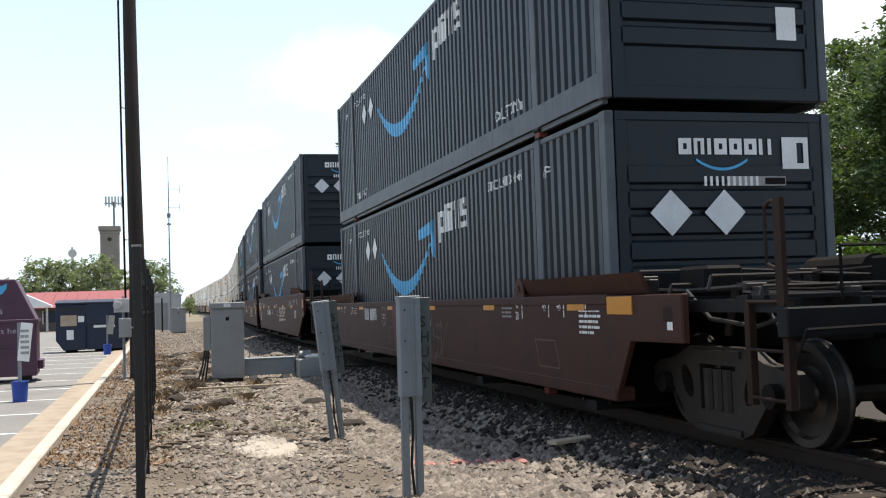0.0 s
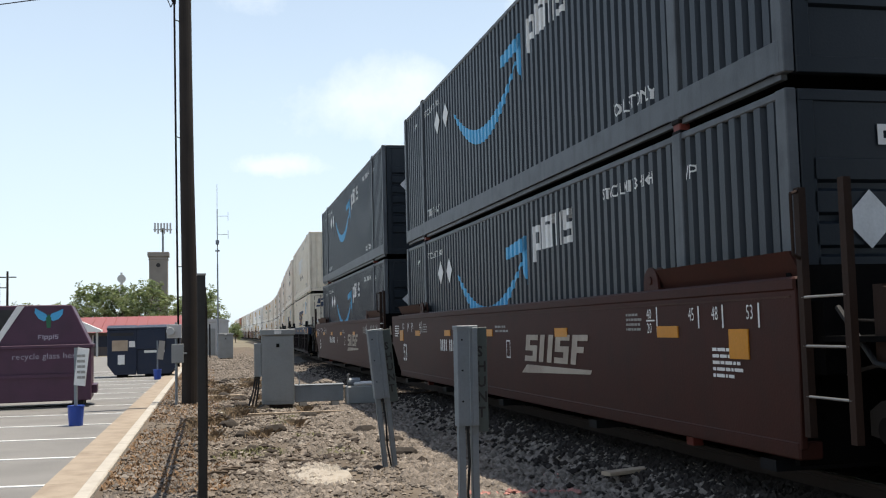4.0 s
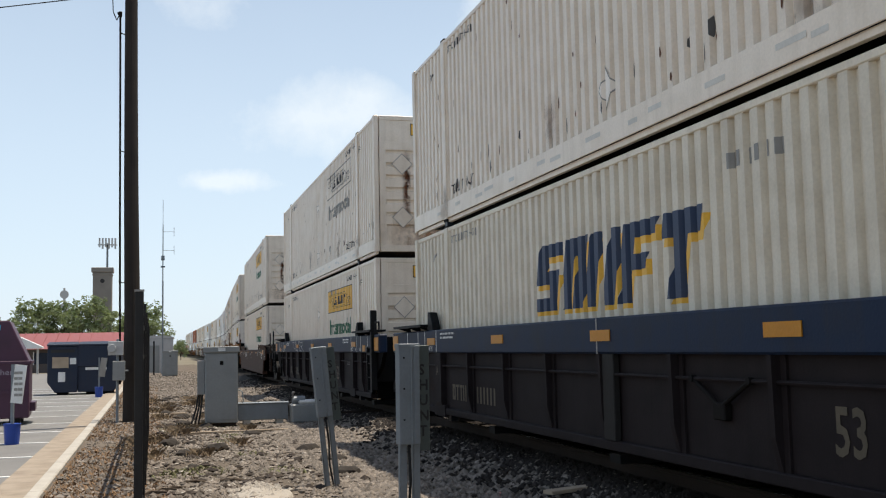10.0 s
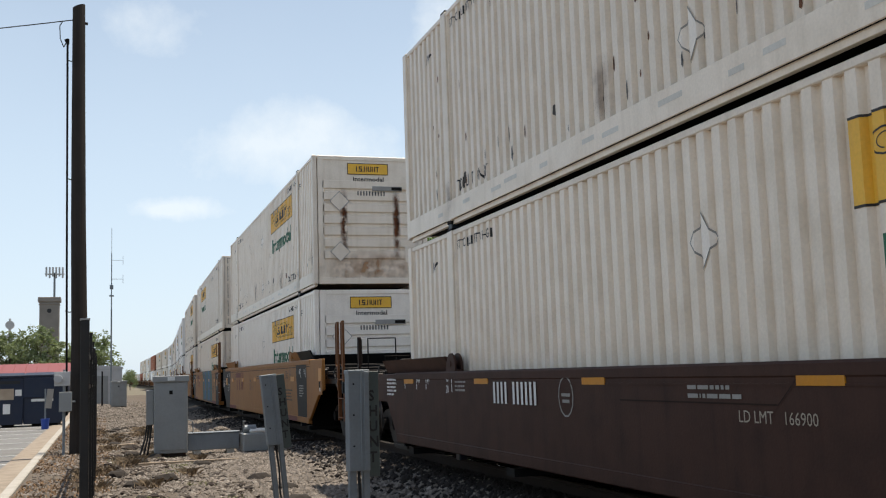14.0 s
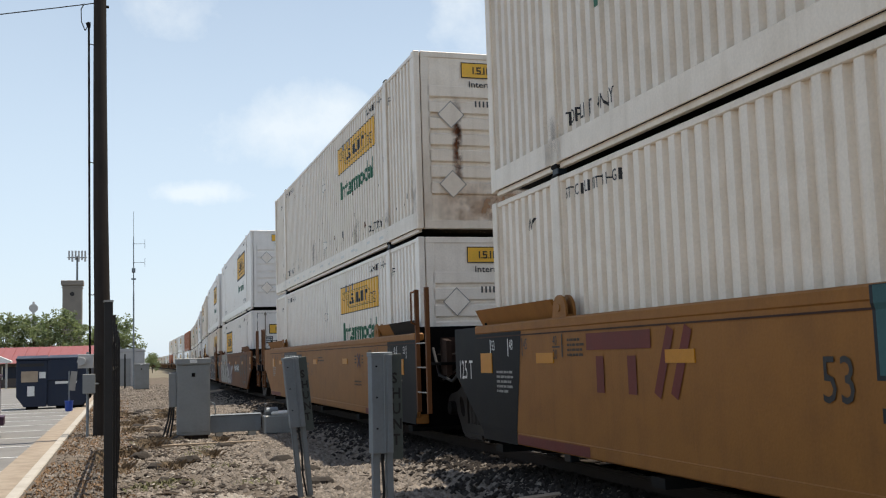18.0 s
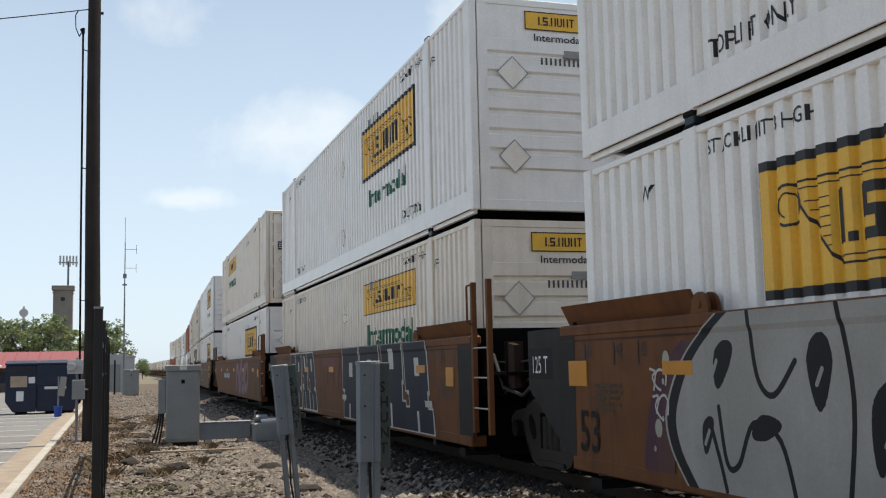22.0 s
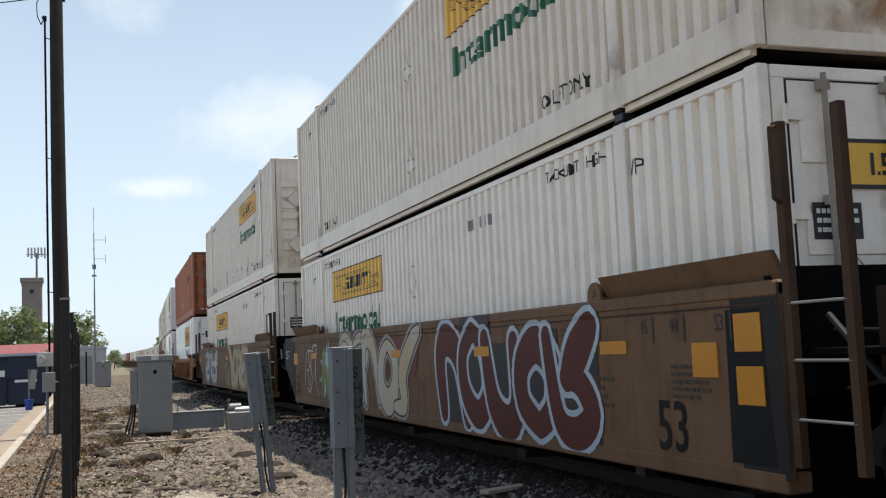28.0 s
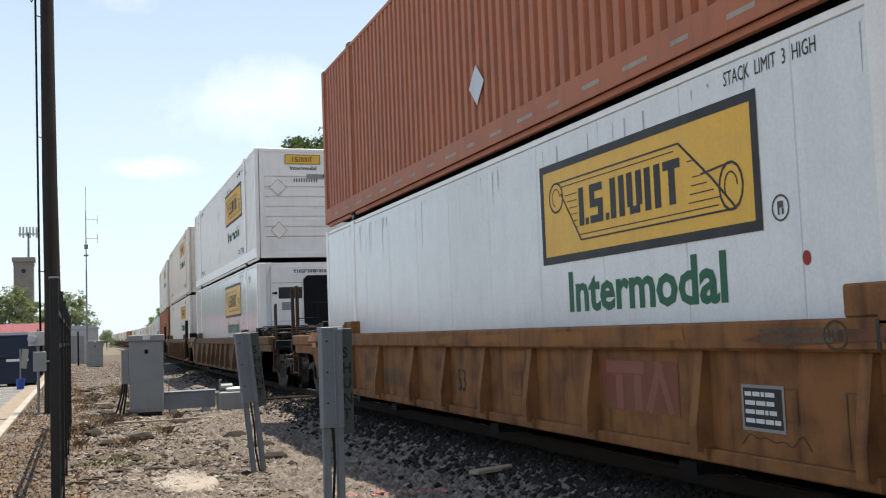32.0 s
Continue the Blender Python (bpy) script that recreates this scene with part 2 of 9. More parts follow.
RAIL_TOP = surface("polished_rail", (0.55, 0.54, 0.52), (0.4, 0.36, 0.32), rough=0.25, metal=0.9, bump=0.02)
RAIL_RUST = surface("rusty_rail", (0.026, 0.016, 0.011), (0.014, 0.01, 0.008), rough=0.85)
SIGN_YELLOW = surface("yellow_vinyl", (0.86, 0.475, 0.055), (0.66, 0.37, 0.07), rough=0.4, amount=0.4, streak=0.4)
SIGN_BLACK = surface("black_vinyl", (0.022, 0.021, 0.022), (0.06, 0.055, 0.05), rough=0.5)
SIGN_GREEN = surface("green_vinyl", (0.02, 0.13, 0.065), (0.03, 0.09, 0.055), rough=0.5, amount=0.4)
SIGN_WHITE = surface("white_vinyl", (0.72, 0.72, 0.7), (0.5, 0.48, 0.44), rough=0.5, amount=0.4)
WORN_RED = surface("worn_red_patch", (0.21, 0.06, 0.038), (0.2, 0.088, 0.04), rough=0.6, scale=2.5, amount=1.0)
FADED_PINK = surface("faded_pink_paint", (0.27, 0.105, 0.065), (0.22, 0.095, 0.05), rough=0.6, amount=0.6)
PALE_MARK = surface("faded_cream_lettering", (0.4, 0.345, 0.28), (0.24, 0.18, 0.14), rough=0.6, amount=0.6, streak=0.4)
SIGN_GREY = surface("grey_stencil", (0.3, 0.29, 0.27), (0.2, 0.19, 0.17), rough=0.6)
SIGN_DARK = surface("dark_stencil", (0.1, 0.095, 0.09), (0.07, 0.065, 0.06), rough=0.6)
STENCIL_DARK = surface("faint_dark_stencil", (0.06, 0.038, 0.022), (0.08, 0.05, 0.03), rough=0.6)
STENCIL_DIM = surface("dim_tan_stencil", (0.11, 0.088, 0.06), (0.05, 0.042, 0.03), rough=0.6, amount=0.7)
SIGN_BLUE = surface("sky_blue_vinyl", (0.06, 0.37, 0.63), (0.055, 0.27, 0.47), rough=0.45, amount=0.35, streak=0.3)
SIGN_NAVY = surface("navy_vinyl", (0.03, 0.05, 0.1), (0.06, 0.07, 0.1), rough=0.5, amount=0.4)
SIGN_RED = surface("red_vinyl", (0.35, 0.03, 0.025), (0.22, 0.03, 0.025), rough=0.5)
SIGN_MAROON = surface("faded_maroon_paint", (0.15, 0.03, 0.022), (0.1, 0.03, 0.024), rough=0.6)
DRIP_GREY = surface("grey_drip_stain", (0.47, 0.46, 0.43), (0.34, 0.32, 0.29), rough=0.5, amount=0.8)
SILVER = surface("silver_placard", (0.55, 0.56, 0.57), (0.38, 0.38, 0.38), rough=0.4, metal=0.3)
REFLECTOR = surface("amber_reflector", (0.55, 0.225, 0.014), (0.42, 0.16, 0.014), rough=0.35, amount=0.3)
RUST = surface("rust_run", (0.16, 0.07, 0.035), (0.06, 0.035, 0.025), rough=0.8, scale=7, amount=0.9)
GALV = surface("galvanised_steel", (0.2, 0.225, 0.245), (0.14, 0.155, 0.165), rough=0.55, metal=0.35, amount=0.5)
CABINET = surface("grey_cabinet_paint", (0.26, 0.27, 0.265), (0.19, 0.19, 0.185), rough=0.5, amount=0.4, streak=0.3)
CONCRETE = surface("weathered_concrete", (0.43, 0.4, 0.35), (0.29, 0.262, 0.222), rough=0.9, amount=0.6, bump=0.4)
ASPHALT = surface("worn_asphalt", (0.2, 0.195, 0.185), (0.12, 0.117, 0.112), rough=0.9, scale=0.7, fine=90, bump=0.4)
LINE_PAINT = surface("white_line_paint", (0.7, 0.7, 0.68), (0.4, 0.4, 0.39), rough=0.7, scale=5)
BLACK_FENCE = surface("black_fence_paint", (0.014, 0.013, 0.013), (0.03, 0.027, 0.025), rough=0.45)
POLE_WOOD = surface("tarred_pole_wood", (0.03, 0.023, 0.019), (0.015, 0.012, 0.01), rough=0.85, scale=2, fine=25, bump=0.5, streak=0.7)
TIE_WOOD = surface("creosoted_tie", (0.03, 0.022, 0.017), (0.016, 0.012, 0.01), rough=0.9, vary=0.3, bump=0.5)
PLANK = surface("weathered_plank", (0.42, 0.33, 0.24), (0.28, 0.21, 0.15), rough=0.85, bump=0.4)
PURPLE = surface("purple_bin_paint", (0.072, 0.03, 0.056), (0.052, 0.026, 0.043), rough=0.45, streak=0.3)
BIN_BLUE = surface("dark_blue_bin_paint", (0.012, 0.02, 0.042), (0.022, 0.026, 0.04), rough=0.5, streak=0.3)
LILAC = surface("faded_lilac_lettering", (0.34, 0.3, 0.36), (0.22, 0.18, 0.23), rough=0.6, amount=0.6)
PAIL = surface("blue_plastic", (0.02, 0.06, 0.3), (0.015, 0.045, 0.2), rough=0.4)
ROOF_RED = surface("red_metal_roof", (0.27, 0.085, 0.08), (0.22, 0.08, 0.075), rough=0.5)
WALL_DARK = surface("dark_brick_wall", (0.12, 0.1, 0.095), (0.08, 0.07, 0.065), rough=0.9)
WALL_GREY = surface("grey_block_wall", (0.45, 0.45, 0.445), (0.36, 0.36, 0.355), rough=0.8)
TOWER_STONE = surface("tower_concrete", (0.26, 0.23, 0.2), (0.18, 0.16, 0.14), rough=0.95, scale=0.6)
BARK = surface("tree_bark", (0.1, 0.075, 0.055), (0.05, 0.04, 0.03), rough=0.9, scale=6, bump=0.6)
LEAF_A = leaf_surface("broad_leaves", (0.078, 0.115, 0.042), (0.042, 0.066, 0.026))
LEAF_B = leaf_surface("light_leaves", (0.12, 0.19, 0.05), (0.06, 0.11, 0.03))
# Distance haze is put into this leaf colour, paler than the near leaves.
LEAF_FAR = leaf_surface("haze_paled_leaves", (0.19, 0.225, 0.125), (0.12, 0.15, 0.085))
LEAF_C = leaf_surface("bright_shrub_leaves", (0.17, 0.26, 0.04), (0.09, 0.16, 0.03))
STONE = surface("crushed_ballast", (0.215, 0.183, 0.153), (0.088, 0.073, 0.06), rough=0.9, scale=2.0, fine=30, bump=0.5, vary=0.75, islands=True)
STONE_PINK = surface("pink_sprayed_stone", (0.32, 0.15, 0.135), (0.16, 0.125, 0.11), rough=0.9, scale=2.0, fine=30, bump=0.5, vary=0.5, islands=True)
# Oily stone, its colour lowered further to paint the shade by the train.
STONE_GRIMY_SHADE = surface("oily_shade_dark_ballast", (0.03, 0.0235, 0.019), (0.013, 0.01, 0.0085), rough=0.9, scale=2.0, fine=30, bump=0.5, vary=0.75, islands=True)
STONE_PINK = surface("paint_marked_ballast", (0.42, 0.2, 0.17), (0.3, 0.14, 0.12), rough=0.9, scale=2.0, vary=0.5, islands=True)
DIRT = surface("gravelly_soil", (0.14, 0.113, 0.087), (0.078, 0.061, 0.047), rough=0.95, scale=0.9, fine=22, bump=0.8, amount=0.9)
# Bed colour also lowered to deepen the shade under the cars.
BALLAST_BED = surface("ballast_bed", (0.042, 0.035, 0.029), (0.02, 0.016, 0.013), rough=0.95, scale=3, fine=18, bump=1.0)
STRAW = surface("dry_grass", (0.25, 0.155, 0.088), (0.17, 0.102, 0.058), rough=0.9, vary=0.6, islands=True, bump=0)
DEAD = surface("dead_weeds", (0.21, 0.155, 0.1), (0.13, 0.092, 0.06), rough=0.9, vary=0.6, islands=True, bump=0)
GRASS = surface("thin_green_grass", (0.17, 0.17, 0.085), (0.12, 0.12, 0.06), rough=0.9, vary=0.6, islands=True, bump=0)
LIMESTONE = surface("crushed_white_stone", (0.38, 0.34, 0.29), (0.25, 0.22, 0.18), rough=0.95, fine=30, bump=0.8)
FIELD = surface("far_field", (0.19, 0.165, 0.12), (0.13, 0.12, 0.08), rough=0.95, scale=0.05, fine=1.0)


def stain(name, colour, strength, across="X"):
    """A soft-edged run of dirt: see-through towards its rim and broken up by noise."""
    m = surface(name, colour, tuple(c * 0.5 for c in colour), rough=0.85, scale=8, spec=0.1)
    nt, li = m.node_tree.nodes, m.node_tree.links
    co = nt.new("ShaderNodeTexCoord")
    sp = nt.new("ShaderNodeSeparateXYZ")
    li.new(co.outputs["Generated"], sp.inputs[0])

    def bump_of(out):
        a = nt.new("ShaderNodeMath")
        a.operation = "PINGPONG"
        a.inputs[1].default_value = 0.5
        li.new(out, a.inputs[0])
        return a.outputs[0]
    mu = nt.new("ShaderNodeMath")
    mu.operation = "MULTIPLY"
    li.new(bump_of(sp.outputs[across]), mu.inputs[0])
    li.new(bump_of(sp.outputs["Z"]), mu.inputs[1])
    n = nt.new("ShaderNodeTexNoise")
    n.inputs["Scale"].default_value, n.inputs["Detail"].default_value = 4.5, 4.0
    li.new(co.outputs["Object"], n.inputs["Vector"])
    m2 = nt.new("ShaderNodeMath")
    m2.operation, m2.use_clamp = "MULTIPLY", True
    li.new(mu.outputs[0], m2.inputs[0])
    m3 = nt.new("ShaderNodeMapRange")
    m3.inputs["From Min"].default_value, m3.inputs["From Max"].default_value = 0.35, 0.7
    m3.inputs["To Max"].default_value = strength * 9
    li.new(n.outputs["Fac"], m3.inputs["Value"])
    li.new(m3.outputs[0], m2.inputs[1])
    li.new(m2.outputs[0], nt["Principled BSDF"].inputs["Alpha"])
    return m


RUST_RUN = stain("soft_rust_run", (0.17, 0.06, 0.026), 1.3)
SOOT_HEAVY = stain("heavy_soot", (0.04, 0.022, 0.015), 0.6)
SOOT = stain("soft_soot", (0.07, 0.036, 0.022), 0.5)
GRIME_SIDE = stain("soft_side_grime", (0.12, 0.085, 0.06), 0.34, "Y")
RUST_SIDE = stain("soft_side_rust", (0.2, 0.11, 0.065), 0.4, "Y")
RUST_WASH = stain("soft_rust_wash", (0.42, 0.225, 0.11), 0.6)

# ---- mesh helpers ----
CACHE = {}


def box(bm, x0, x1, y0, y1, z0, z1, m=None):
    v = [bm.verts.new((x, y, z)) for z in (z0, z1) for x, y in ((x0, y0), (x1, y0), (x1, y1), (x0, y1))]
    if m is not None:
        for p in v:
            p.co = m @ p.co
    for f in ((3, 2, 1, 0), (4, 5, 6, 7), (0, 1, 5, 4), (1, 2, 6, 5), (2, 3, 7, 6), (3, 0, 4, 7)):
        bm.faces.new([v[i] for i in f])
    return v


def rod(bm, a, b, r, n=8, r2=None):
    """A round bar from a to b."""
    a, b = Vector(a), Vector(b)
    q = (b - a).to_track_quat("Z", "Y").to_matrix()
    r2 = r if r2 is None else r2
    rings = []
    for p, rad in ((a, r), (b, r2)):
        rings.append([bm.verts.new(p + q @ Vector((math.cos(t) * rad, math.sin(t) * rad, 0))) for t in [2 * math.pi * i / n for i in range(n)]])
    for i in range(n):
        j = (i + 1) % n
        bm.faces.new((rings[0][i], rings[0][j], rings[1][j], rings[1][i]))
    bm.faces.new(rings[0][::-1])
    bm.faces.new(rings[1])


def bar_path(bm, points, r, n=6):
    for a, b in zip(points, points[1:]):
        rod(bm, a, b, r, n)


def prism(bm, pts, axis, lo, hi):
    """A flat outline pushed out along an axis; pts are the other two coordinates in order."""
    def place(p, h):
        return {"x": (h, p[0], p[1]), "y": (p[0], h, p[1]), "z": (p[0], p[1], h)}[axis]
    a = [bm.verts.new(place(p, lo)) for p in pts]
    b = [bm.verts.new(place(p, hi)) for p in pts]
    n = len(pts)
    bm.faces.new(a[::-1])
    bm.faces.new(b)
    for i in range(n):
        j = (i + 1) % n
        bm.faces.new((a[i], a[j], b[j], b[i]))


def disc_prism(bm, centre, r, x0, x1, n=20):
    prism(bm, [(centre[0] + r * math.cos(2 * math.pi * i / n), centre[1] + r * math.sin(2 * math.pi * i / n)) for i in range(n)], "x", x0, x1)


def to_mesh(bm, material, bevel=0.0, smooth=False):
    bmesh.ops.recalc_face_normals(bm, faces=bm.faces)
    if bevel:
        bmesh.ops.bevel(bm, geom=list(bm.edges), offset=bevel, segments=1, affect="EDGES", clamp_overlap=True)
    me = bpy.data.meshes.new("mesh")
    bm.to_mesh(me)
    bm.free()
    me.materials.append(material)
    if smooth:
        for p in me.polygons:
            p.use_smooth = True
    return me


def cached(key, material, build, bevel=0.0, smooth=False):
    key = (key, material.name)
    if key not in CACHE:
        bm = bmesh.new()
        build(bm)
        CACHE[key] = to_mesh(bm, material, bevel, smooth)
    return CACHE[key]


TINY = {"number_marks", "number_column", "stencil_lines", "weight_lines", "load_limit_lines", "notice_lines", "sign_lines", "label_lines", "scrapes", "rust_flecks", "scrawl", "sign_mark", "repair_patches", "drip_stains", "tape", "red_reflectors"}


def part(name, data, material=None, parent=None, label="", at=None):
    """One mesh object under a thing or a part; data is a bmesh or a ready mesh."""
    if isinstance(data, bmesh.types.BMesh):
        data = to_mesh(data, material)
    ob = new(name, data)
    ob.parent = parent
    if at is not None:
        ob.matrix_basis = at
    return tagged(ob, label, kind="stuff" if name in TINY else "")


def made(name, build, material, parent=None, label="", bevel=0.0, at=None, key=None):
    """A part out of a build function; with a key its mesh is shared."""
    if key:
        return part(name, cached(key, material, build, bevel), None, parent, label, at)
    bm = bmesh.new()
    build(bm)
    return part(name, to_mesh(bm, material, bevel), None, parent, label, at)


def thing(name, m, label, category, group="", kind=""):
    ob = new(name)
    ob.matrix_basis = m
    return tagged(ob, label, category, group, kind)


# ---- flat markings ----
def words(text, height, slant=0.0, squeeze=1.0, width=None, bold=0.0):
    """Outlines of built-in lettering: points and faces, from the left foot."""
    cu = bpy.data.curves.new("lettering", "FONT")
    cu.body, cu.size, cu.shear, cu.resolution_u = text, height / 0.7, slant, 2
    ob = new("lettering", cu)
    cu.offset = bold
    me = bpy.data.meshes.new_from_object(ob)
    if width:
        squeeze = width / max(p.co.x for p in me.vertices)
    v = [(p.co.x * squeeze, p.co.y) for p in me.vertices]
    f = [tuple(p.vertices) for p in me.polygons]
    bpy.data.objects.remove(ob)
    bpy.data.curves.remove(cu)
    bpy.data.meshes.remove(me)
    return v, f


def shapes(*polys):
    v, f = [], []
    for p in polys:
        f.append(tuple(range(len(v), len(v) + len(p))))
        v += [tuple(q) for q in p]
    return v, f


def rect(u, v, w, h):
    return [(u, v), (u + w, v), (u + w, v + h), (u, v + h)]


def slanted(u, v, w, h, s):
    return [(u, v), (u + w, v), (u + w + s * h, v + h), (u + s * h, v + h)]


def frame_rect(u, v, w, h, t):
    return [rect(u, v, w, t), rect(u, v + h - t, w, t), rect(u, v + t, t, h - 2 * t), rect(u + w - t, v + t, t, h - 2 * t)]


def diamond(u, v, r):
    return [(u - r, v), (u, v - r), (u + r, v), (u, v + r)]


def stroke_bar(a, b, t):
    d = math.hypot(b[0] - a[0], b[1] - a[1])
    nx, nz = -(b[1] - a[1]) / d * t / 2, (b[0] - a[0]) / d * t / 2
    return [[(a[0] + nx, a[1] + nz), (a[0] - nx, a[1] - nz), (b[0] - nx, b[1] - nz), (b[0] + nx, b[1] + nz)]]


def stroke_line(pts, t):
    out = []
    for a, b in zip(pts, pts[1:]):
        d = math.hypot(b[0] - a[0], b[1] - a[1]) or 1
        nx, nz = -(b[1] - a[1]) / d * t / 2, (b[0] - a[0]) / d * t / 2
        out.append([(a[0] + nx, a[1] + nz), (a[0] - nx, a[1] - nz), (b[0] - nx, b[1] - nz), (b[0] + nx, b[1] + nz)])
    return out


def diamond_frame(u, v, r, t):
    o, i = diamond(u, v, r), diamond(u, v, r - t)
    return [[o[k], o[(k + 1) % 4], i[(k + 1) % 4], i[k]] for k in range(4)]


MARKS = {"panel": "stem dot slotted dot pair cup pair cap", "arrow_side": "drop stem dotted triple slotted", "arrow_end": "hollow triple hollow hollow hollow pair",
         "slant": "slotted triple stem comb cap", "rail": "slotted pair slotted comb", "door": "slotted cup pair pair slotted stem hollow slotted comb", "fleet": "hollow cap cap pair",
         "glass": "comb stem drop drop stem slotted", "cooler": "cap pair slotted comb triple hollow pair stem pair cup"}
WIDE = {"stem": 0.42, "dot": 0.32, "dotted": 0.42, "triple": 1.35}


def mark_blocks(mark, width, height, slant=0.0, stroke=0.26):
    """A wordless mark: a row of plain stems, bars and hollow blocks."""
    kinds = MARKS[mark].split()
    unit = width / sum(WIDE.get(k, 1.0) for k in kinds)
    out, u = [], 0.0
    for k in kinds:
        bw, h = unit * WIDE.get(k, 1.0) * 0.84, height
        t = min(bw, unit * stroke)
        if k == "stem":
            out.append(rect(u, 0, t, h))
        elif k == "dot":
            out.append(rect(u, 0, t * 0.8, t * 0.8))
        elif k == "dotted":
            out += [rect(u, 0, t, h * 0.72), rect(u, h * 0.82, t, h * 0.18)]
        elif k == "pair":
            out += [rect(u, 0, t, h), rect(u + bw - t, 0, t, h)]
        elif k == "cup":
            out += [rect(u, t * 0.7, t, h - t * 0.7), rect(u + bw - t, t * 0.7, t, h - t * 0.7), rect(u + t * 0.4, 0, bw - t * 0.8, t * 0.7)]
        elif k == "triple":
            out += [rect(u, 0, t, h), rect(u + (bw - t) / 2, 0, t, h), rect(u + bw - t, 0, t, h), rect(u + t, h - t * 0.7, bw / 2 - t * 1.5, t * 0.7)]
        elif k == "hollow":
            out += frame_rect(u, 0, bw, h, bw * 0.36)
        elif k == "drop":
            out += frame_rect(u, 0, bw, h * 0.8, t * 0.9) + [rect(u, -h * 0.35, t, h * 0.35)]
        elif k == "slotted":
            q = h / 5
            out += [rect(u, 0, bw, q), rect(u, 2 * q, bw, q), rect(u, 4 * q, bw, q), rect(u, 3 * q, t, q), rect(u + bw - t, q, t, q)]
        elif k == "comb":
            q = h / 5
            out += [rect(u, 0, t, h), rect(u + t, 4 * q, bw - t, q), rect(u + t, 2 * q, bw * 0.8 - t, q)]
        else:
            out += [rect(u, h - t * 0.8, bw, t * 0.8), rect(u + (bw - t) / 2, 0, t, h - t * 0.8)]
        u += unit * WIDE.get(k, 1.0)
    return shapes(*[[(x + slant * y, y) for x, y in p] for p in out])


def bars(lines, width, height, seed=0):
    """Lines of lettering too small to read, as plain bars."""
    rng = random.Random(seed)
    out, pitch = [], height / lines
    for i in range(lines):
        u = 0.0
        while u < width * (0.7 + 0.3 * rng.random()):
            w = min(width - u, height * 0.12 + rng.random() * width * 0.22)
            out.append(rect(u, height - (i + 1) * pitch + pitch * 0.3, w, pitch * 0.5))
            u += w + width * 0.03
    return shapes(*out)


def digits_bar(n, w, h):
    return shapes(*[q for i in range(n) for q in (rect(i * w * 1.35, 0, w * 0.6, h),)])


RIB = 0.216
RIB_STEPS = (0.0, 0.102, 0.122, 0.192)
RIB_DEEP = 0.05


def rib_depth(y):
    u = y % RIB
    a, b, c = RIB_STEPS[1:]
    if u < a:
        return 0.0
    if u < b:
        return (u - a) / (b - a) * RIB_DEEP
    if u < c:
        return RIB_DEEP
    return (RIB - u) / (RIB - c) * RIB_DEEP


def marking(parent, name, art, y_left, z_foot, material, ribbed=False, x=-1.2955, lift=0.004, label="", key=None, stack=0.0):
    """Lays flat art on a side that faces -x; the art runs towards -y. On a ribbed side it follows the ribs."""
    def build(bm):
        v, f = art() if callable(art) else art
        vs = [bm.verts.new((x - lift, y_left - a, z_foot + b)) for a, b in v]
        for n_q, q in enumerate(f):
            if stack:
                for i in q:
                    vs[i].co.x -= n_q * stack
            try:
                bm.faces.new([vs[i] for i in q])
            except ValueError:
                pass
        if ribbed:
            ys = [p.co.y for p in bm.verts]
            k = math.floor(min(ys) / RIB)
            while k * RIB < max(ys):
                for s in RIB_STEPS:
                    yy = k * RIB + s
                    if min(ys) < yy < max(ys):
                        bmesh.ops.bisect_plane(bm, geom=bm.verts[:] + bm.edges[:] + bm.faces[:], plane_co=(0, yy, 0), plane_no=(0, 1, 0))
                k += 1
            for p in bm.verts:
                p.co.x += rib_depth(p.co.y + 1e-5)
        for q in bm.faces:
            q.normal_update()
            if q.normal.x > 0:
                q.normal_flip()
    if key:
        kk = (("art", key, round(y_left, 2), round(z_foot, 2), ribbed, lift, x), material.name)
        if kk not in CACHE:
            bm = bmesh.new()
            build(bm)
            me = bpy.data.meshes.new("mesh")
            bm.to_mesh(me)
            bm.free()
            me.materials.append(material)
            CACHE[kk] = me
        return part(name, CACHE[kk], None, parent, label)
    bm = bmesh.new()
    build(bm)
    me = bpy.data.meshes.new("mesh")
    bm.to_mesh(me)
    bm.free()
    me.materials.append(material)
    return part(name, me, None, parent, label)


def end_marking(parent, name, art, x_left, z_foot, material, y=-0.004, label="", key=None):
    """Flat art on an end that faces -y; the art runs towards +x."""
    def build():
        v, f = art() if callable(art) else art
        bm = bmesh.new()
        vs = [bm.verts.new((x_left + a, y, z_foot + b)) for a, b in v]
        for q in f:
            bm.faces.new([vs[i] for i in q])
        for q in bm.faces:
            q.normal_update()
            if q.normal.y > 0:
                q.normal_flip()
        me = bpy.data.meshes.new("mesh")
        bm.to_mesh(me)
        bm.free()
        me.materials.append(material)
        return me
    if key:
        kk = (("end", key, round(x_left, 2), round(z_foot, 2), y), material.name)
        if kk not in CACHE:
            CACHE[kk] = build()
        return part(name, CACHE[kk], None, parent, label)
    return part(name, build(), None, parent, label)


# ---- shipping containers, 53 feet long ----
LEN, WID, TALL = 16.154, 2.591, 2.9
HW = WID / 2
POST = 1.98


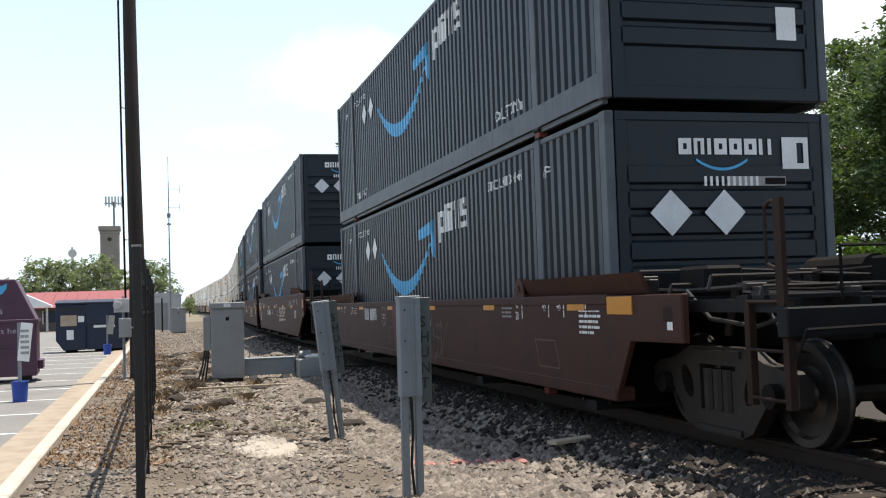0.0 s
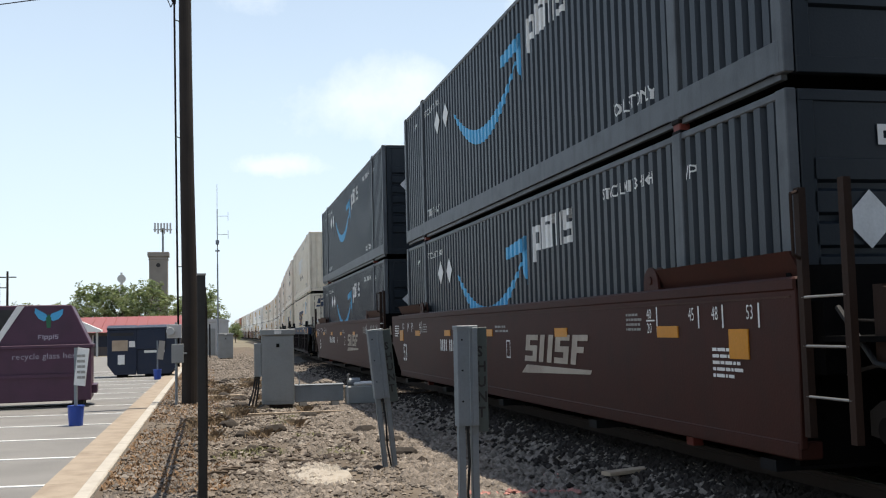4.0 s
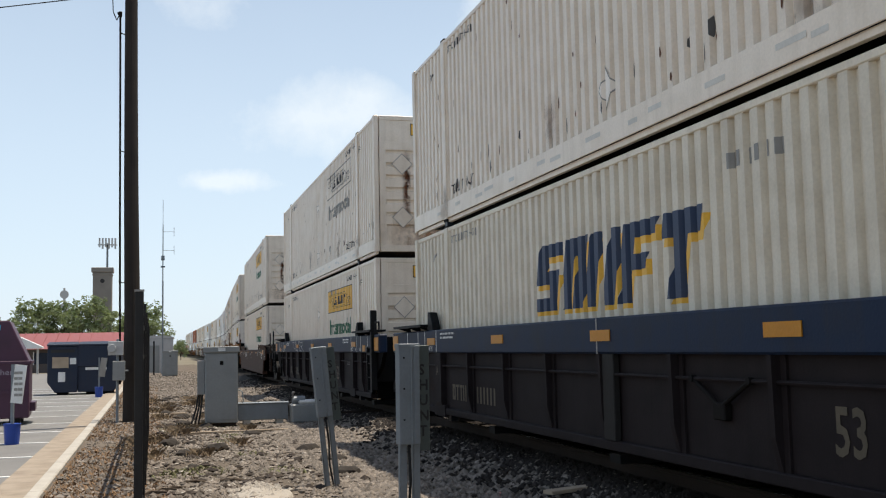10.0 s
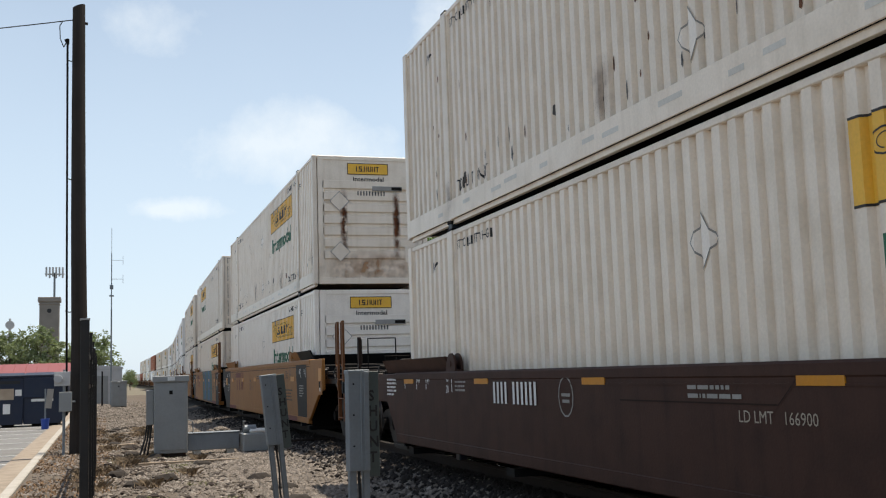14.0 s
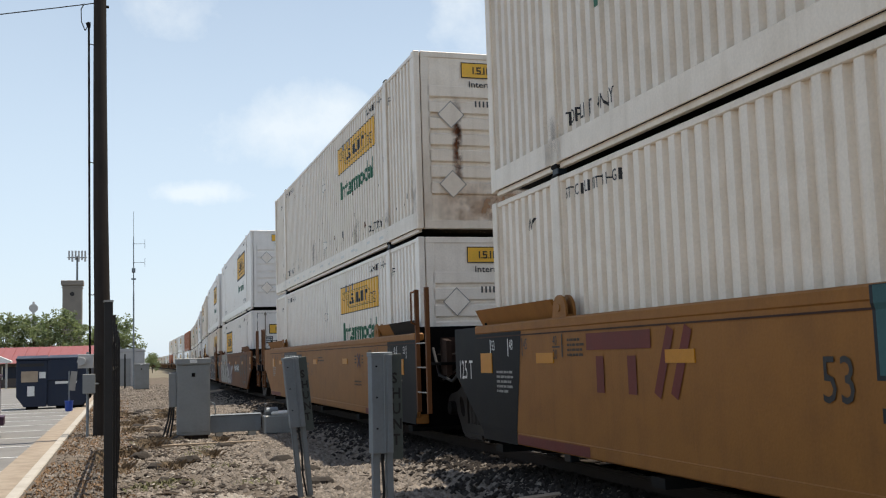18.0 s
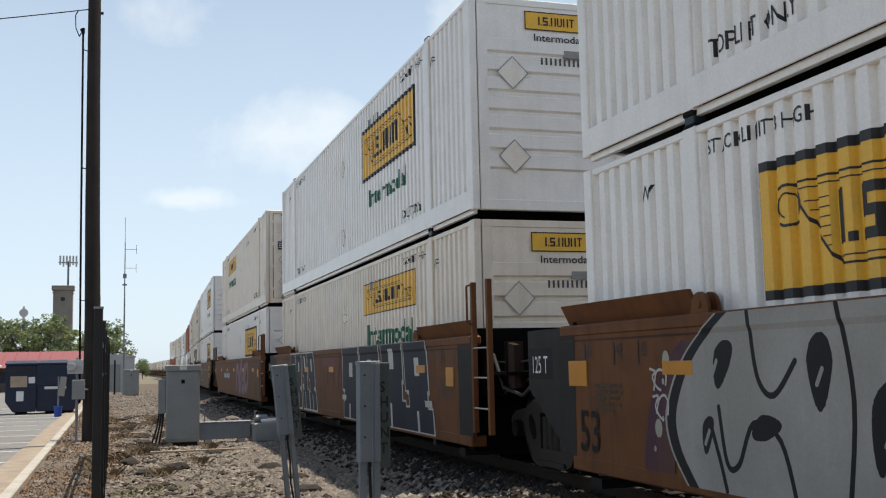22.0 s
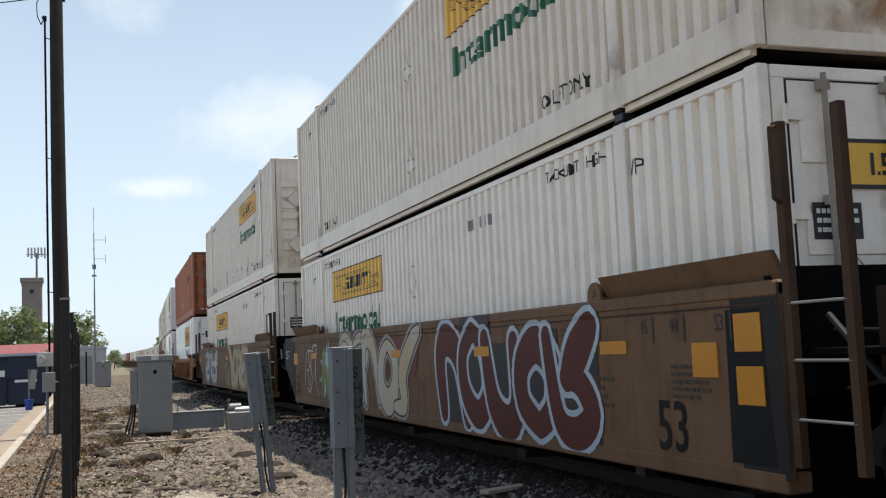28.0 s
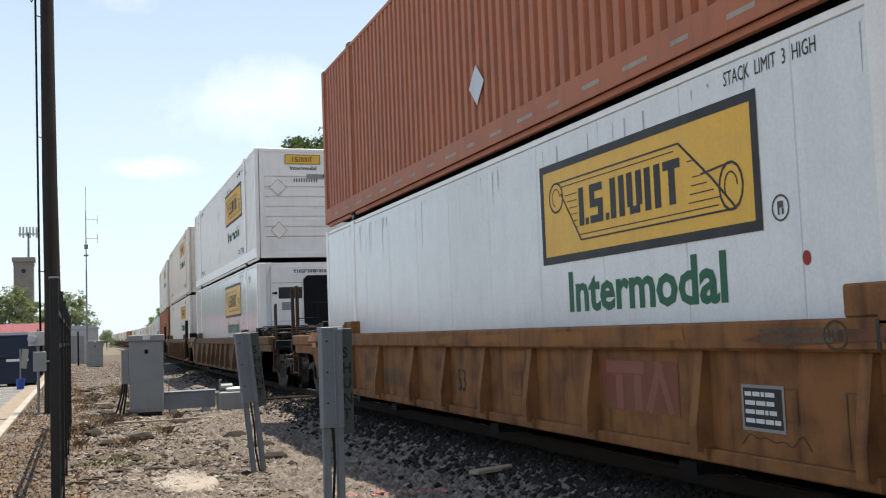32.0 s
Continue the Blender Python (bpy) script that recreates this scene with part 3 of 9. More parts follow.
def ribbed_wall(bm, side):
    """One long corrugated wall; side -1 faces the camera."""
    ys, y = [], 0.14
    edge = {0.14, LEN - 0.14}
    k = 0
    while k * RIB < LEN:
        for s in RIB_STEPS:
            if 0.14 < k * RIB + s < LEN - 0.14:
                edge.add(k * RIB + s)
        k += 1
    rows = []
    for y in sorted(edge):
        x = side * (HW - rib_depth(y + 1e-6))
        rows.append((bm.verts.new((x, y, 0.24)), bm.verts.new((x, y, 2.85))))
    for a, b in zip(rows, rows[1:]):
        bm.faces.new((a[0], b[0], b[1], a[1]))


def smooth_wall(bm, side):
    n, pts = 12, []
    for i in range(n):
        a, b = 0.1 + (LEN - 0.2) * i / n, 0.1 + (LEN - 0.2) * (i + 1) / n
        pts += [(a + 0.002, 0.008), (a + 0.008, 0.02), (b - 0.008, 0.02), (b - 0.002, 0.008)]
    rows = [(bm.verts.new((side * (HW + d), y, 0.16)), bm.verts.new((side * (HW + d), y, 2.82))) for y, d in pts]
    for a, b in zip(rows, rows[1:]):
        bm.faces.new((a[0], b[0], b[1], a[1]))


def front_ribs(bm):
    """End wall pressed into level ribs below a plain head panel."""
    pts = [(0.03, 0.12), (0.03, 0.55)]
    z = 0.55
    while z < 2.15:
        pts += [(0.045, z), (0.0, z + 0.025), (0.0, z + 0.19), (0.045, z + 0.22)]
        z += 0.265
    pts += [(0.03, 2.25), (0.012, 2.27), (0.012, 2.84)]
    rows = [(bm.verts.new((-HW + 0.2, y, zz)), bm.verts.new((HW - 0.2, y, zz))) for y, zz in pts if True]
    for a, b in zip(rows, rows[1:]):
        if (a[0].co - b[0].co).length > 1e-6:
            bm.faces.new((a[0], a[1], b[1], b[0]))


def front_corrugated(bm):
    x, pts = -HW + 0.16, []
    while x < HW - 0.2:
        pts += [(x, 0.014), (x + 0.13, 0.014), (x + 0.16, 0.05), (x + 0.24, 0.05)]
        x += 0.27
    rows = [(bm.verts.new((a, y, 0.15)), bm.verts.new((a, y, 2.8))) for a, y in pts]
    for a, b in zip(rows, rows[1:]):
        bm.faces.new((a[0], b[0], b[1], a[1]))


def slab_roof(bm):
    box(bm, -HW + 0.02, HW - 0.02, 0.02, LEN - 0.02, 2.84, 2.885)
    y = 0.5
    while y < LEN - 0.5:
        box(bm, -HW + 0.15, HW - 0.15, y, y + 0.25, 2.885, 2.895)
        y += 0.6


def casting(bm):
    box(bm, -0.09, 0.09, -0.085, 0.085, -0.06, 0.06)


def container(style, m, label, front="ribs", number=0, group="train load"):
    """A container with its front towards -y; origin at the foot of the front end's middle."""
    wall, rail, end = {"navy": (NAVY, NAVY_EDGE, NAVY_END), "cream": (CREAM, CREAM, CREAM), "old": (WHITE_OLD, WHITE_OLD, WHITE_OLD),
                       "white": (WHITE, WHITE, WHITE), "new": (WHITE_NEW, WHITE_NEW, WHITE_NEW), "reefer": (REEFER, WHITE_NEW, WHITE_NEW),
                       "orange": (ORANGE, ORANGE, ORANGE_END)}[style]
    ob = thing("shipping_container", m, label, "container", group)
    smooth = style == "reefer"
    made("side_wall", lambda b: (smooth_wall if smooth else ribbed_wall)(b, -1), wall, ob, key=("side", smooth, -1))
    made("side_wall", lambda b: (smooth_wall if smooth else ribbed_wall)(b, 1), wall, ob, key=("side", smooth, 1))
    made("roof", slab_roof, wall, ob, key="roof")
    made("floor_pan", lambda b: box(b, -HW + 0.06, HW - 0.06, 0.1, LEN - 0.1, 0.06, 0.16), IRON, ob, key="pan")
    for s in (-1, 1):
        made("bottom_rail", lambda b: (box(b, s * HW - 0.03, s * HW + 0.01 * s, 0.05, LEN - 0.05, 0.015, 0.275), box(b, min(s * (HW - 0.07), s * (HW - 0.012)), max(s * (HW - 0.07), s * (HW - 0.012)), 0.1, LEN - 0.1, -0.045, 0.02)), rail, ob, bevel=0.005, key=("brail", s))
        made("top_rail", lambda b: box(b, min(s * (HW - 0.05), s * (HW + 0.01)), max(s * (HW - 0.05), s * (HW + 0.01)), 0.05, LEN - 0.05, 2.83, 2.898), rail, ob, bevel=0.01, key=("trail", s))
        for y in (0.07, POST, LEN - POST, LEN - 0.07):
            w = 0.095 if 0.5 < y < LEN - 0.5 else 0.08
            made("corner_post", lambda b: box(b, s * (HW - 0.022) - 0.05, s * (HW - 0.022) + 0.05, y - w, y + w, 0.0, 2.9), rail, ob, bevel=0.01, key=("post", s, y))
        for y in (POST, LEN - POST) if s < 0 else ():
            for z in (0.02, 2.87):
                part("corner_casting", cached("casting", IRON, casting, 0.012), None, ob, at=pose(s * (HW - 0.065), y, z))
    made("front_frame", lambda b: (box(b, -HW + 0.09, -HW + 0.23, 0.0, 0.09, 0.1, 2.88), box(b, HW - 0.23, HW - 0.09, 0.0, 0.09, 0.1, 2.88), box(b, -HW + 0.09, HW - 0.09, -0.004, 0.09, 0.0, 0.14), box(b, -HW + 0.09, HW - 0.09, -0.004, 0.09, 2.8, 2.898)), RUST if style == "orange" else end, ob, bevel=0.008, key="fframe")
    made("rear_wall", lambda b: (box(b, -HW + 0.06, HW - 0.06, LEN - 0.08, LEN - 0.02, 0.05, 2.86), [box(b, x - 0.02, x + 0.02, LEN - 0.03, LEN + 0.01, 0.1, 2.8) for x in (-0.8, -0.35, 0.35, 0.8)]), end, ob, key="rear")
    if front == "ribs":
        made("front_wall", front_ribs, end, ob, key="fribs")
    elif front == "corrugated":
        made("front_wall", front_corrugated, end, ob, key="fcorr")
    elif front == "doors":
        doors(ob, end)
    elif front == "cooler":
        cooling_unit(ob)
    for y in (POST, LEN - POST):
        made("lock_block", lambda b: box(b, -HW - 0.012, -HW + 0.1, y - 0.075, y + 0.075, -0.135, 0.1), SIGN_MAROON if style == "navy" else NAVY, ob, "coloured stacking lock", bevel=0.01, key=("lkb", y))
    if front in ("ribs",):
        made("number_recess", lambda b: box(b, 0.05, 0.75, -0.006, 0.03, 2.12, 2.22), SIGN_GREY, ob, "grey recessed slot", key="slot")
        made("slot_end", lambda b: box(b, 0.5, 0.74, -0.0085, 0.0, 2.135, 2.205), IRON, ob, key="slot2")
    return ob


def doors(ob, paint):
    for s in (-1, 1):
        leaf = made("door", lambda b: (box(b, min(s * 0.012, s * 1.08), max(s * 0.012, s * 1.08), 0.0, 0.05, 0.15, 2.79)), paint, ob, "closed container door leaf", bevel=0.006, key=("leaf", s))
        for z in (0.35, 0.95, 1.55, 2.2):
            made("pressed_panel", lambda b: box(b, min(s * 0.1, s * 1.0), max(s * 0.1, s * 1.0), -0.014, 0.001, z, z + 0.3), paint, leaf, bevel=0.006, key=("ppan", s, z))
        for x in (0.24, 0.8):
            rodp = made("lock_rod", lambda b: (rod(b, (s * x, -0.05, 0.1), (s * x, -0.05, 2.84), 0.021, 8), [box(b, s * x - 0.045, s * x + 0.045, -0.06, -0.005, z, z + 0.07) for z in (0.12, 0.9, 1.9, 2.72)]), RUST if paint is ORANGE_END else LOCK_ROD, leaf, "locking rod", key=("lrod", s, x))
            made("door_handle", lambda b: box(b, s * x - 0.02, s * x + 0.32, -0.085, -0.06, 1.02, 1.07), RUST if paint is ORANGE_END else LOCK_ROD, leaf, key=("dh", s, x))
        for z in (0.4, 1.1, 1.8, 2.5):
            made("hinge", lambda b: (box(b, min(s * 0.98, s * 1.13), max(s * 0.98, s * 1.13), -0.03, 0.0, z, z + 0.08), rod(b, (s * 1.12, -0.02, z - 0.03), (s * 1.12, -0.02, z + 0.11), 0.02, 6)), paint, leaf, key=("hinge", s, z))
    made("door_gasket", lambda b: (box(b, -0.012, 0.012, -0.002, 0.03, 0.15, 2.79), box(b, -1.1, -1.08, -0.002, 0.03, 0.15, 2.79), box(b, 1.08, 1.1, -0.002, 0.03, 0.15, 2.79), box(b, -1.1, 1.1, -0.002, 0.03, 2.79, 2.8)), RUBBER, ob, "black rubber door seal", key="gasket")


def cooling_unit(ob):
    """Refrigeration unit that fills the end wall."""
    unit = made("cooling_unit", lambda b: (box(b, -0.98, 0.98, -0.05, 0.09, 0.14, 2.8),), WHITE_NEW, ob, "white refrigeration unit", bevel=0.02, key="cool")
    made("side_pillar", lambda b: (box(b, -1.29, -1.1, -0.1, 0.09, 0.0, 2.898), prism(b, [(-1.1, 2.898), (-0.92, 2.898), (-1.1, 2.6)], "y", -0.1, 0.05)), WHITE_NEW, ob, bevel=0.015, key="pil0")
    made("side_pillar", lambda b: (box(b, 1.1, 1.29, -0.1, 0.09, 0.0, 2.898), prism(b, [(1.1, 2.6), (0.92, 2.898), (1.1, 2.898)], "y", -0.1, 0.05)), WHITE_NEW, ob, bevel=0.015, key="pil1")
    for s in (-1, 1):
        made("inset_panel", lambda b: box(b, *sorted((s * 0.985, s * 1.105)), 0.0, 0.09, 0.1, 2.85), REEFER, ob, key=("insp", s))
    made("condenser_grille", lambda b: (prism(b, [(-0.12, 1.3), (-0.12, 2.45), (-0.02, 2.55), (0.9, 2.55), (0.95, 2.45), (0.95, 0.75), (0.75, 0.8), (0.45, 1.0)], "y", -0.09, -0.045), [box(b, -0.08, 0.9, -0.1, -0.09, z, z + 0.02) for z in np.arange(1.4, 2.5, 0.09)]), BLACK_CAR, unit, "black louvred condenser grille", key="grille")
    made("control_window", lambda b: box(b, -0.78, -0.16, -0.06, -0.045, 1.95, 2.25), SIGN_BLACK, unit, "dark control window", bevel=0.01, key="cwin")
    made("control_label", lambda b: box(b, -0.7, -0.46, -0.058, -0.045, 1.65, 1.86), SIGN_GREY, unit, key="clab")
    made("latch", lambda b: (rod(b, (-0.95, -0.09, 2.1), (-0.82, -0.09, 2.1), 0.02), rod(b, (-0.86, -0.1, 2.1), (-0.86, -0.05, 2.1), 0.035)), IRON, unit, key="latch")
    made("trim_line", lambda b: (box(b, -0.98, -0.15, -0.056, -0.048, 1.36, 1.37), box(b, -0.95, -0.15, -0.056, -0.048, 2.36, 2.37)), SIGN_GREY, unit, key="tline")
    end_marking(ob, "maker_mark", lambda: mark_blocks("cooler", 0.95, 0.085), -0.38, 2.62, SIGN_BLACK, y=-0.055, key="mk1")
    end_marking(ob, "service_label", lambda: bars(1, 0.42, 0.04, 5), -0.75, 0.62, SIGN_GREY, y=-0.055, key="mk2")


# ---- side art of the containers ----
def banner_art(w, h):
    """A ribbon with rolled ends, drawn in lines round a row of plain blocks."""
    t = 0.016 if h > 0.8 else 0.01
    v, f = mark_blocks("panel", w * 0.5, h * 0.36, 0.0, 0.32)
    polys = [[(v[i][0] + w * 0.235, v[i][1] + h * 0.32) for i in q] for q in f]
    edge = lambda pts, e: polys.extend(stroke_line([(w * p, h * q) for p, q in pts], e))
    edge([(0.09, 0.79), (0.72, 0.79)], t)
    edge([(0.13, 0.74), (0.7, 0.74)], t * 0.6)
    edge([(0.24, 0.19), (0.92, 0.19)], t)
    edge([(0.235, 0.24), (0.86, 0.24)], t * 0.6)
    edge([(0.13, 0.68), (0.24, 0.19)], t * 1.3)
    edge([(0.72, 0.79), (0.84, 0.45), (0.92, 0.19)], t * 1.3)
    edge([(0.8, 0.5), (0.9, 0.53)], t)
    for k in range(6):
        z = 0.3 + 0.065 * k
        edge([(0.75 + 0.006 * k, z), (0.87 - 0.024 * k, z)], t * 0.55)
        edge([(0.155 + 0.012 * (5 - k), z + 0.02), (0.225, z + 0.02)], t * 0.55)
    for cx, cz, rx, rz in ((0.905, 0.36, 0.04, 0.175), (0.1, 0.65, 0.042, 0.145)):
        edge([(cx + rx * math.cos(k * 0.4488), cz + rz * math.sin(k * 0.4488)) for k in range(15)], t * 1.3)
        edge([(cx + 0.55 * rx * math.cos(k * 0.4488), cz + 0.6 * rz * math.sin(k * 0.4488)) for k in range(11)], t * 0.8)
    return shapes(*polys)


def roller_sign(ob, y_left, z, w, h, framed, old=False):
    """Yellow company panel with a black wordless mark and ruled lines."""
    base = SIGN_YELLOW if not old else SIGN_GREY
    if old != "bare":
        marking(ob, "company_sign", shapes(rect(0, 0, w, h)), y_left, z, base, True, lift=0.003, label="yellow company panel", key=("sg", w, h))
    t = 0.07 if framed else 0.018
    marking(ob, "sign_border", shapes(*frame_rect(0, 0, w, h, t)), y_left, z, SIGN_BLACK, True, lift=0.005, key=("sb", w, h, t))
    marking(ob, "sign_mark", lambda: banner_art(w, h), y_left, z, SIGN_BLACK, True, lift=0.006, label="black blocks and ruled lines", key=("sm", w, h), stack=0.000004)


def side_stencils(ob, colour, ribbed=True):
    for y in (3.65, LEN - 2.3):
        marking(ob, "stencil", lambda: words("TOP LIFT ONLY", 0.15, width=1.12, bold=0.0015), y, 0.36, colour, ribbed, key="topl")
    tall, wide, at, z = (0.13, 1.4, 4.0, 2.5) if colour is SIGN_WHITE else (0.115, 1.3, 3.62, 2.63)
    for y in (at, LEN - 2.2):
        marking(ob, "stencil", lambda: words("STACK LIMIT 3 HIGH", tall, width=wide, bold=0.001), y, z, colour, ribbed, key=("stk", tall))
    for y in (1.95, LEN - 1.1):
        marking(ob, "stencil", lambda: words("WP", 0.14, width=0.26), y, 2.42, colour, ribbed, key="wp")
    marking(ob, "number_marks", lambda: digits_bar(7, 0.1, 0.13), 6.0, 2.42, SIGN_GREY, ribbed, key="num")


def placards(ob, y, zs, solid, ribbed=True):
    for z in zs:
        if solid:
            marking(ob, "placard", lambda: shapes(diamond(0, 0, 0.24)), y, z, SILVER if solid == 1 else SIGN_WHITE, False, lift=0.015, label="diamond placard holder", key="pl1")
        else:
            plate = marking(ob, "placard", lambda: shapes([(-0.17, 0), (0, -0.24), (0.17, 0), (0, 0.24)]), y, z, WHITE, ribbed, lift=0.006, label="empty diamond placard holder", key="pl0")
            marking(plate, "placard_rim", lambda: shapes(*[[(0.68 * u, 0.96 * v) for u, v in q] for q in diamond_frame(0, 0, 0.25, 0.02)]), y, z, SIGN_GREY, ribbed, lift=0.008, key="pl0r")


def smile():
    """A sweeping arc that thickens and ends in an arrow head."""
    pts_o, pts_i, n = [], [], 26
    for i in range(n + 1):
        s = i / n
        u = s * 4.1
        mid = 0.78 * ((2 * s - 0.98) ** 2) - 0.02
        th = 0.06 + 0.2 * math.sin(math.pi * min(1, s * 1.05)) ** 0.8
        pts_o.append((u, mid - th * 0.5))
        pts_i.append((u, mid + th * 0.5))
    polys = [[pts_o[i], pts_o[i + 1], pts_i[i + 1], pts_i[i]] for i in range(n)]
    polys.append([(3.15, 0.98), (4.25, 1.1), (4.25, 0.88), (3.2, 0.8)])
    polys.append([(4.0, 1.07), (4.25, 1.1), (4.3, 0.35), (4.08, 0.55)])
    return shapes(*polys)


def company_marks(ob, kind, rev, upper):
    """Side art by kind; rev: the container stands the other way round."""
    off = 6.95 if rev else 0.0
    if kind == "arc":
        marking(ob, "arc_mark", smile, 11.3, 1.28, SIGN_BLUE, True, lift=0.004, label="sky-blue curved arrow", key="smile")
        marking(ob, "company_mark", lambda: mark_blocks("arrow_side", 1.72, 0.44, 0, 0.26), 6.72, 2.11, SIGN_WHITE, True, key="pm")
        for y in (12.7, 11.95):
            placards(ob, y, (2.15,), 2)
        side_stencils(ob, SIGN_WHITE)
    elif kind == "slant":
        if upper:
            marking(ob, "company_mark", lambda: mark_blocks("slant", 3.9, 0.75, 0.25, 0.3), 10.3, 1.3, SIGN_WHITE, True, key="sw1")
            marking(ob, "company_word", lambda: words("INTERMODAL", 0.2, squeeze=1.55), 8.7, 0.92, SIGN_BLACK, True, key="swi")
            marking(ob, "red_reflectors", lambda: shapes(*[rect(0.9 * i + 0.1 * (i % 2), 0, 0.15, 0.05) for i in range(16)]), 15.2, 0.08, SIGN_RED, False, lift=0.0325, label="red reflector strips", key="rfl")
        else:
            marking(ob, "company_shade", lambda: mark_blocks("slant", 4.0, 0.75, 0.25, 0.34), 10.28, 1.37, SIGN_YELLOW, True, lift=0.003, key="sw0")
            marking(ob, "company_mark", lambda: mark_blocks("slant", 4.0, 0.78, 0.25, 0.34), 10.33, 1.42, SIGN_NAVY, True, lift=0.005, key="sw1")
            marking(ob, "rental_label", lambda: shapes(rect(0, 0, 0.42, 0.62)), 3.95, 1.98, SIGN_BLUE, True, label="blue rental label", key="rent")
            marking(ob, "number_marks", lambda: digits_bar(6, 0.11, 0.17), 3.4, 2.35, SIGN_GREY, True, key="sno")
        side_stencils(ob, SIGN_GREY)
    elif kind in ("yellow", "faded"):
        roller_sign(ob, 6.4 + off, 1.95, 3.56, 0.58, False, old=False if kind == "yellow" else "bare")
        marking(ob, "company_word", lambda: words("Intermodal", 0.36, width=3.12, bold=0.016), 6.17 + off, 1.4, SIGN_GREEN if kind == "yellow" else SIGN_GREY, True, label="large green word" if kind == "yellow" else "", key="im")
        placards(ob, 8.1 if not rev else 8.2, (0.62, 1.98), 0)
        side_stencils(ob, SIGN_BLACK)
    elif kind in ("framed", "framed_word"):
        roller_sign(ob, 6.4 + off, 1.43, 3.66, 1.0, True)
        if kind == "framed_word":
            marking(ob, "company_word", lambda: words("Intermodal", 0.3, width=2.6, bold=0.013), 5.9 + off, 0.92, SIGN_GREEN, True, label="green word", key="im2")
        placards(ob, 8.15, (0.62, 2.05), 0)
        side_stencils(ob, SIGN_BLACK)
    elif kind == "reefer":
        w, h, yl, z = 3.52, 0.98, 6.66, 1.6
        marking(ob, "company_sign", shapes(rect(0, 0, w, h)), yl, z, SIGN_YELLOW, False, lift=0.024, label="yellow company panel", key="rsg")
        marking(ob, "sign_border", shapes(*frame_rect(0, 0, w, h, 0.075)), yl, z, SIGN_BLACK, False, lift=0.026, key="rsb")
        marking(ob, "sign_mark", lambda: banner_art(w, h), yl, z, SIGN_BLACK, False, lift=0.027, key="rsm", stack=0.000004)
        marking(ob, "round_mark", lambda: shapes(*stroke_line([(0.085 * math.cos(a * 0.4488), 0.085 * math.sin(a * 0.4488)) for a in range(15)], 0.014), rect(-0.03, -0.045, 0.018, 0.09), rect(-0.012, 0.0, 0.04, 0.045), rect(0.012, -0.045, 0.018, 0.04)), 2.95, 1.73, SIGN_DARK, False, lift=0.024, key="rrg")
        def drips():
            rng, out = random.Random(31), []
            for _ in range(34):
                u, l, q = rng.uniform(0.0, 13.5), rng.uniform(0.15, 1.1) * rng.random(), rng.uniform(0.008, 0.032)
                out.append([(u, 2.74), (u + q, 2.74), (u + q * 0.75, 2.74 - l * 0.7), (u + q * 0.45, 2.74 - l), (u + q * 0.2, 2.74 - l * 0.75)])
            return shapes(*out)
        marking(ob, "drip_stains", drips, 15.0, 0.0, DRIP_GREY, False, lift=0.0225, label="grey drip stains below the roof rail", key="rdr", stack=0.000004)
        marking(ob, "company_word", lambda: words("Intermodal", 0.36, width=2.56, bold=0.014), 6.15, 1.14, SIGN_GREEN, False, lift=0.024, label="large green word", key="rim")
        marking(ob, "stencil", lambda: words("STACK  LIMIT  3  HIGH", 0.105, squeeze=0.66), 3.5, 2.67, SIGN_BLACK, False, lift=0.024, key="rstk")
        marking(ob, "stencil", lambda: words("WT", 0.17), 1.5, 2.45, SIGN_BLACK, False, lift=0.024, key="rwt")
        marking(ob, "red_dot", lambda: shapes([(0.04 * math.cos(a * 0.5236), 0.05 * math.sin(a * 0.5236)) for a in range(12)]), 2.72, 1.38, SIGN_RED, False, lift=0.024, key="rdot")
    elif kind == "rust":
        marking(ob, "tape", lambda: shapes(*[rect(0.75 * i, 0.01 * (i % 2), 0.26 + 0.07 * (i % 3), 0.04) for i in range(20)]), 15.4, 0.1, PALE_MARK, False, lift=0.0325, label="faded white reflective tape", key="tape")
        placards(ob, 8.3, (0.8,), 1)
        marking(ob, "company_mark", lambda: mark_blocks("door", 2.2, 0.3), 4.6, 1.75, SIGN_BLACK, True, key="sc")


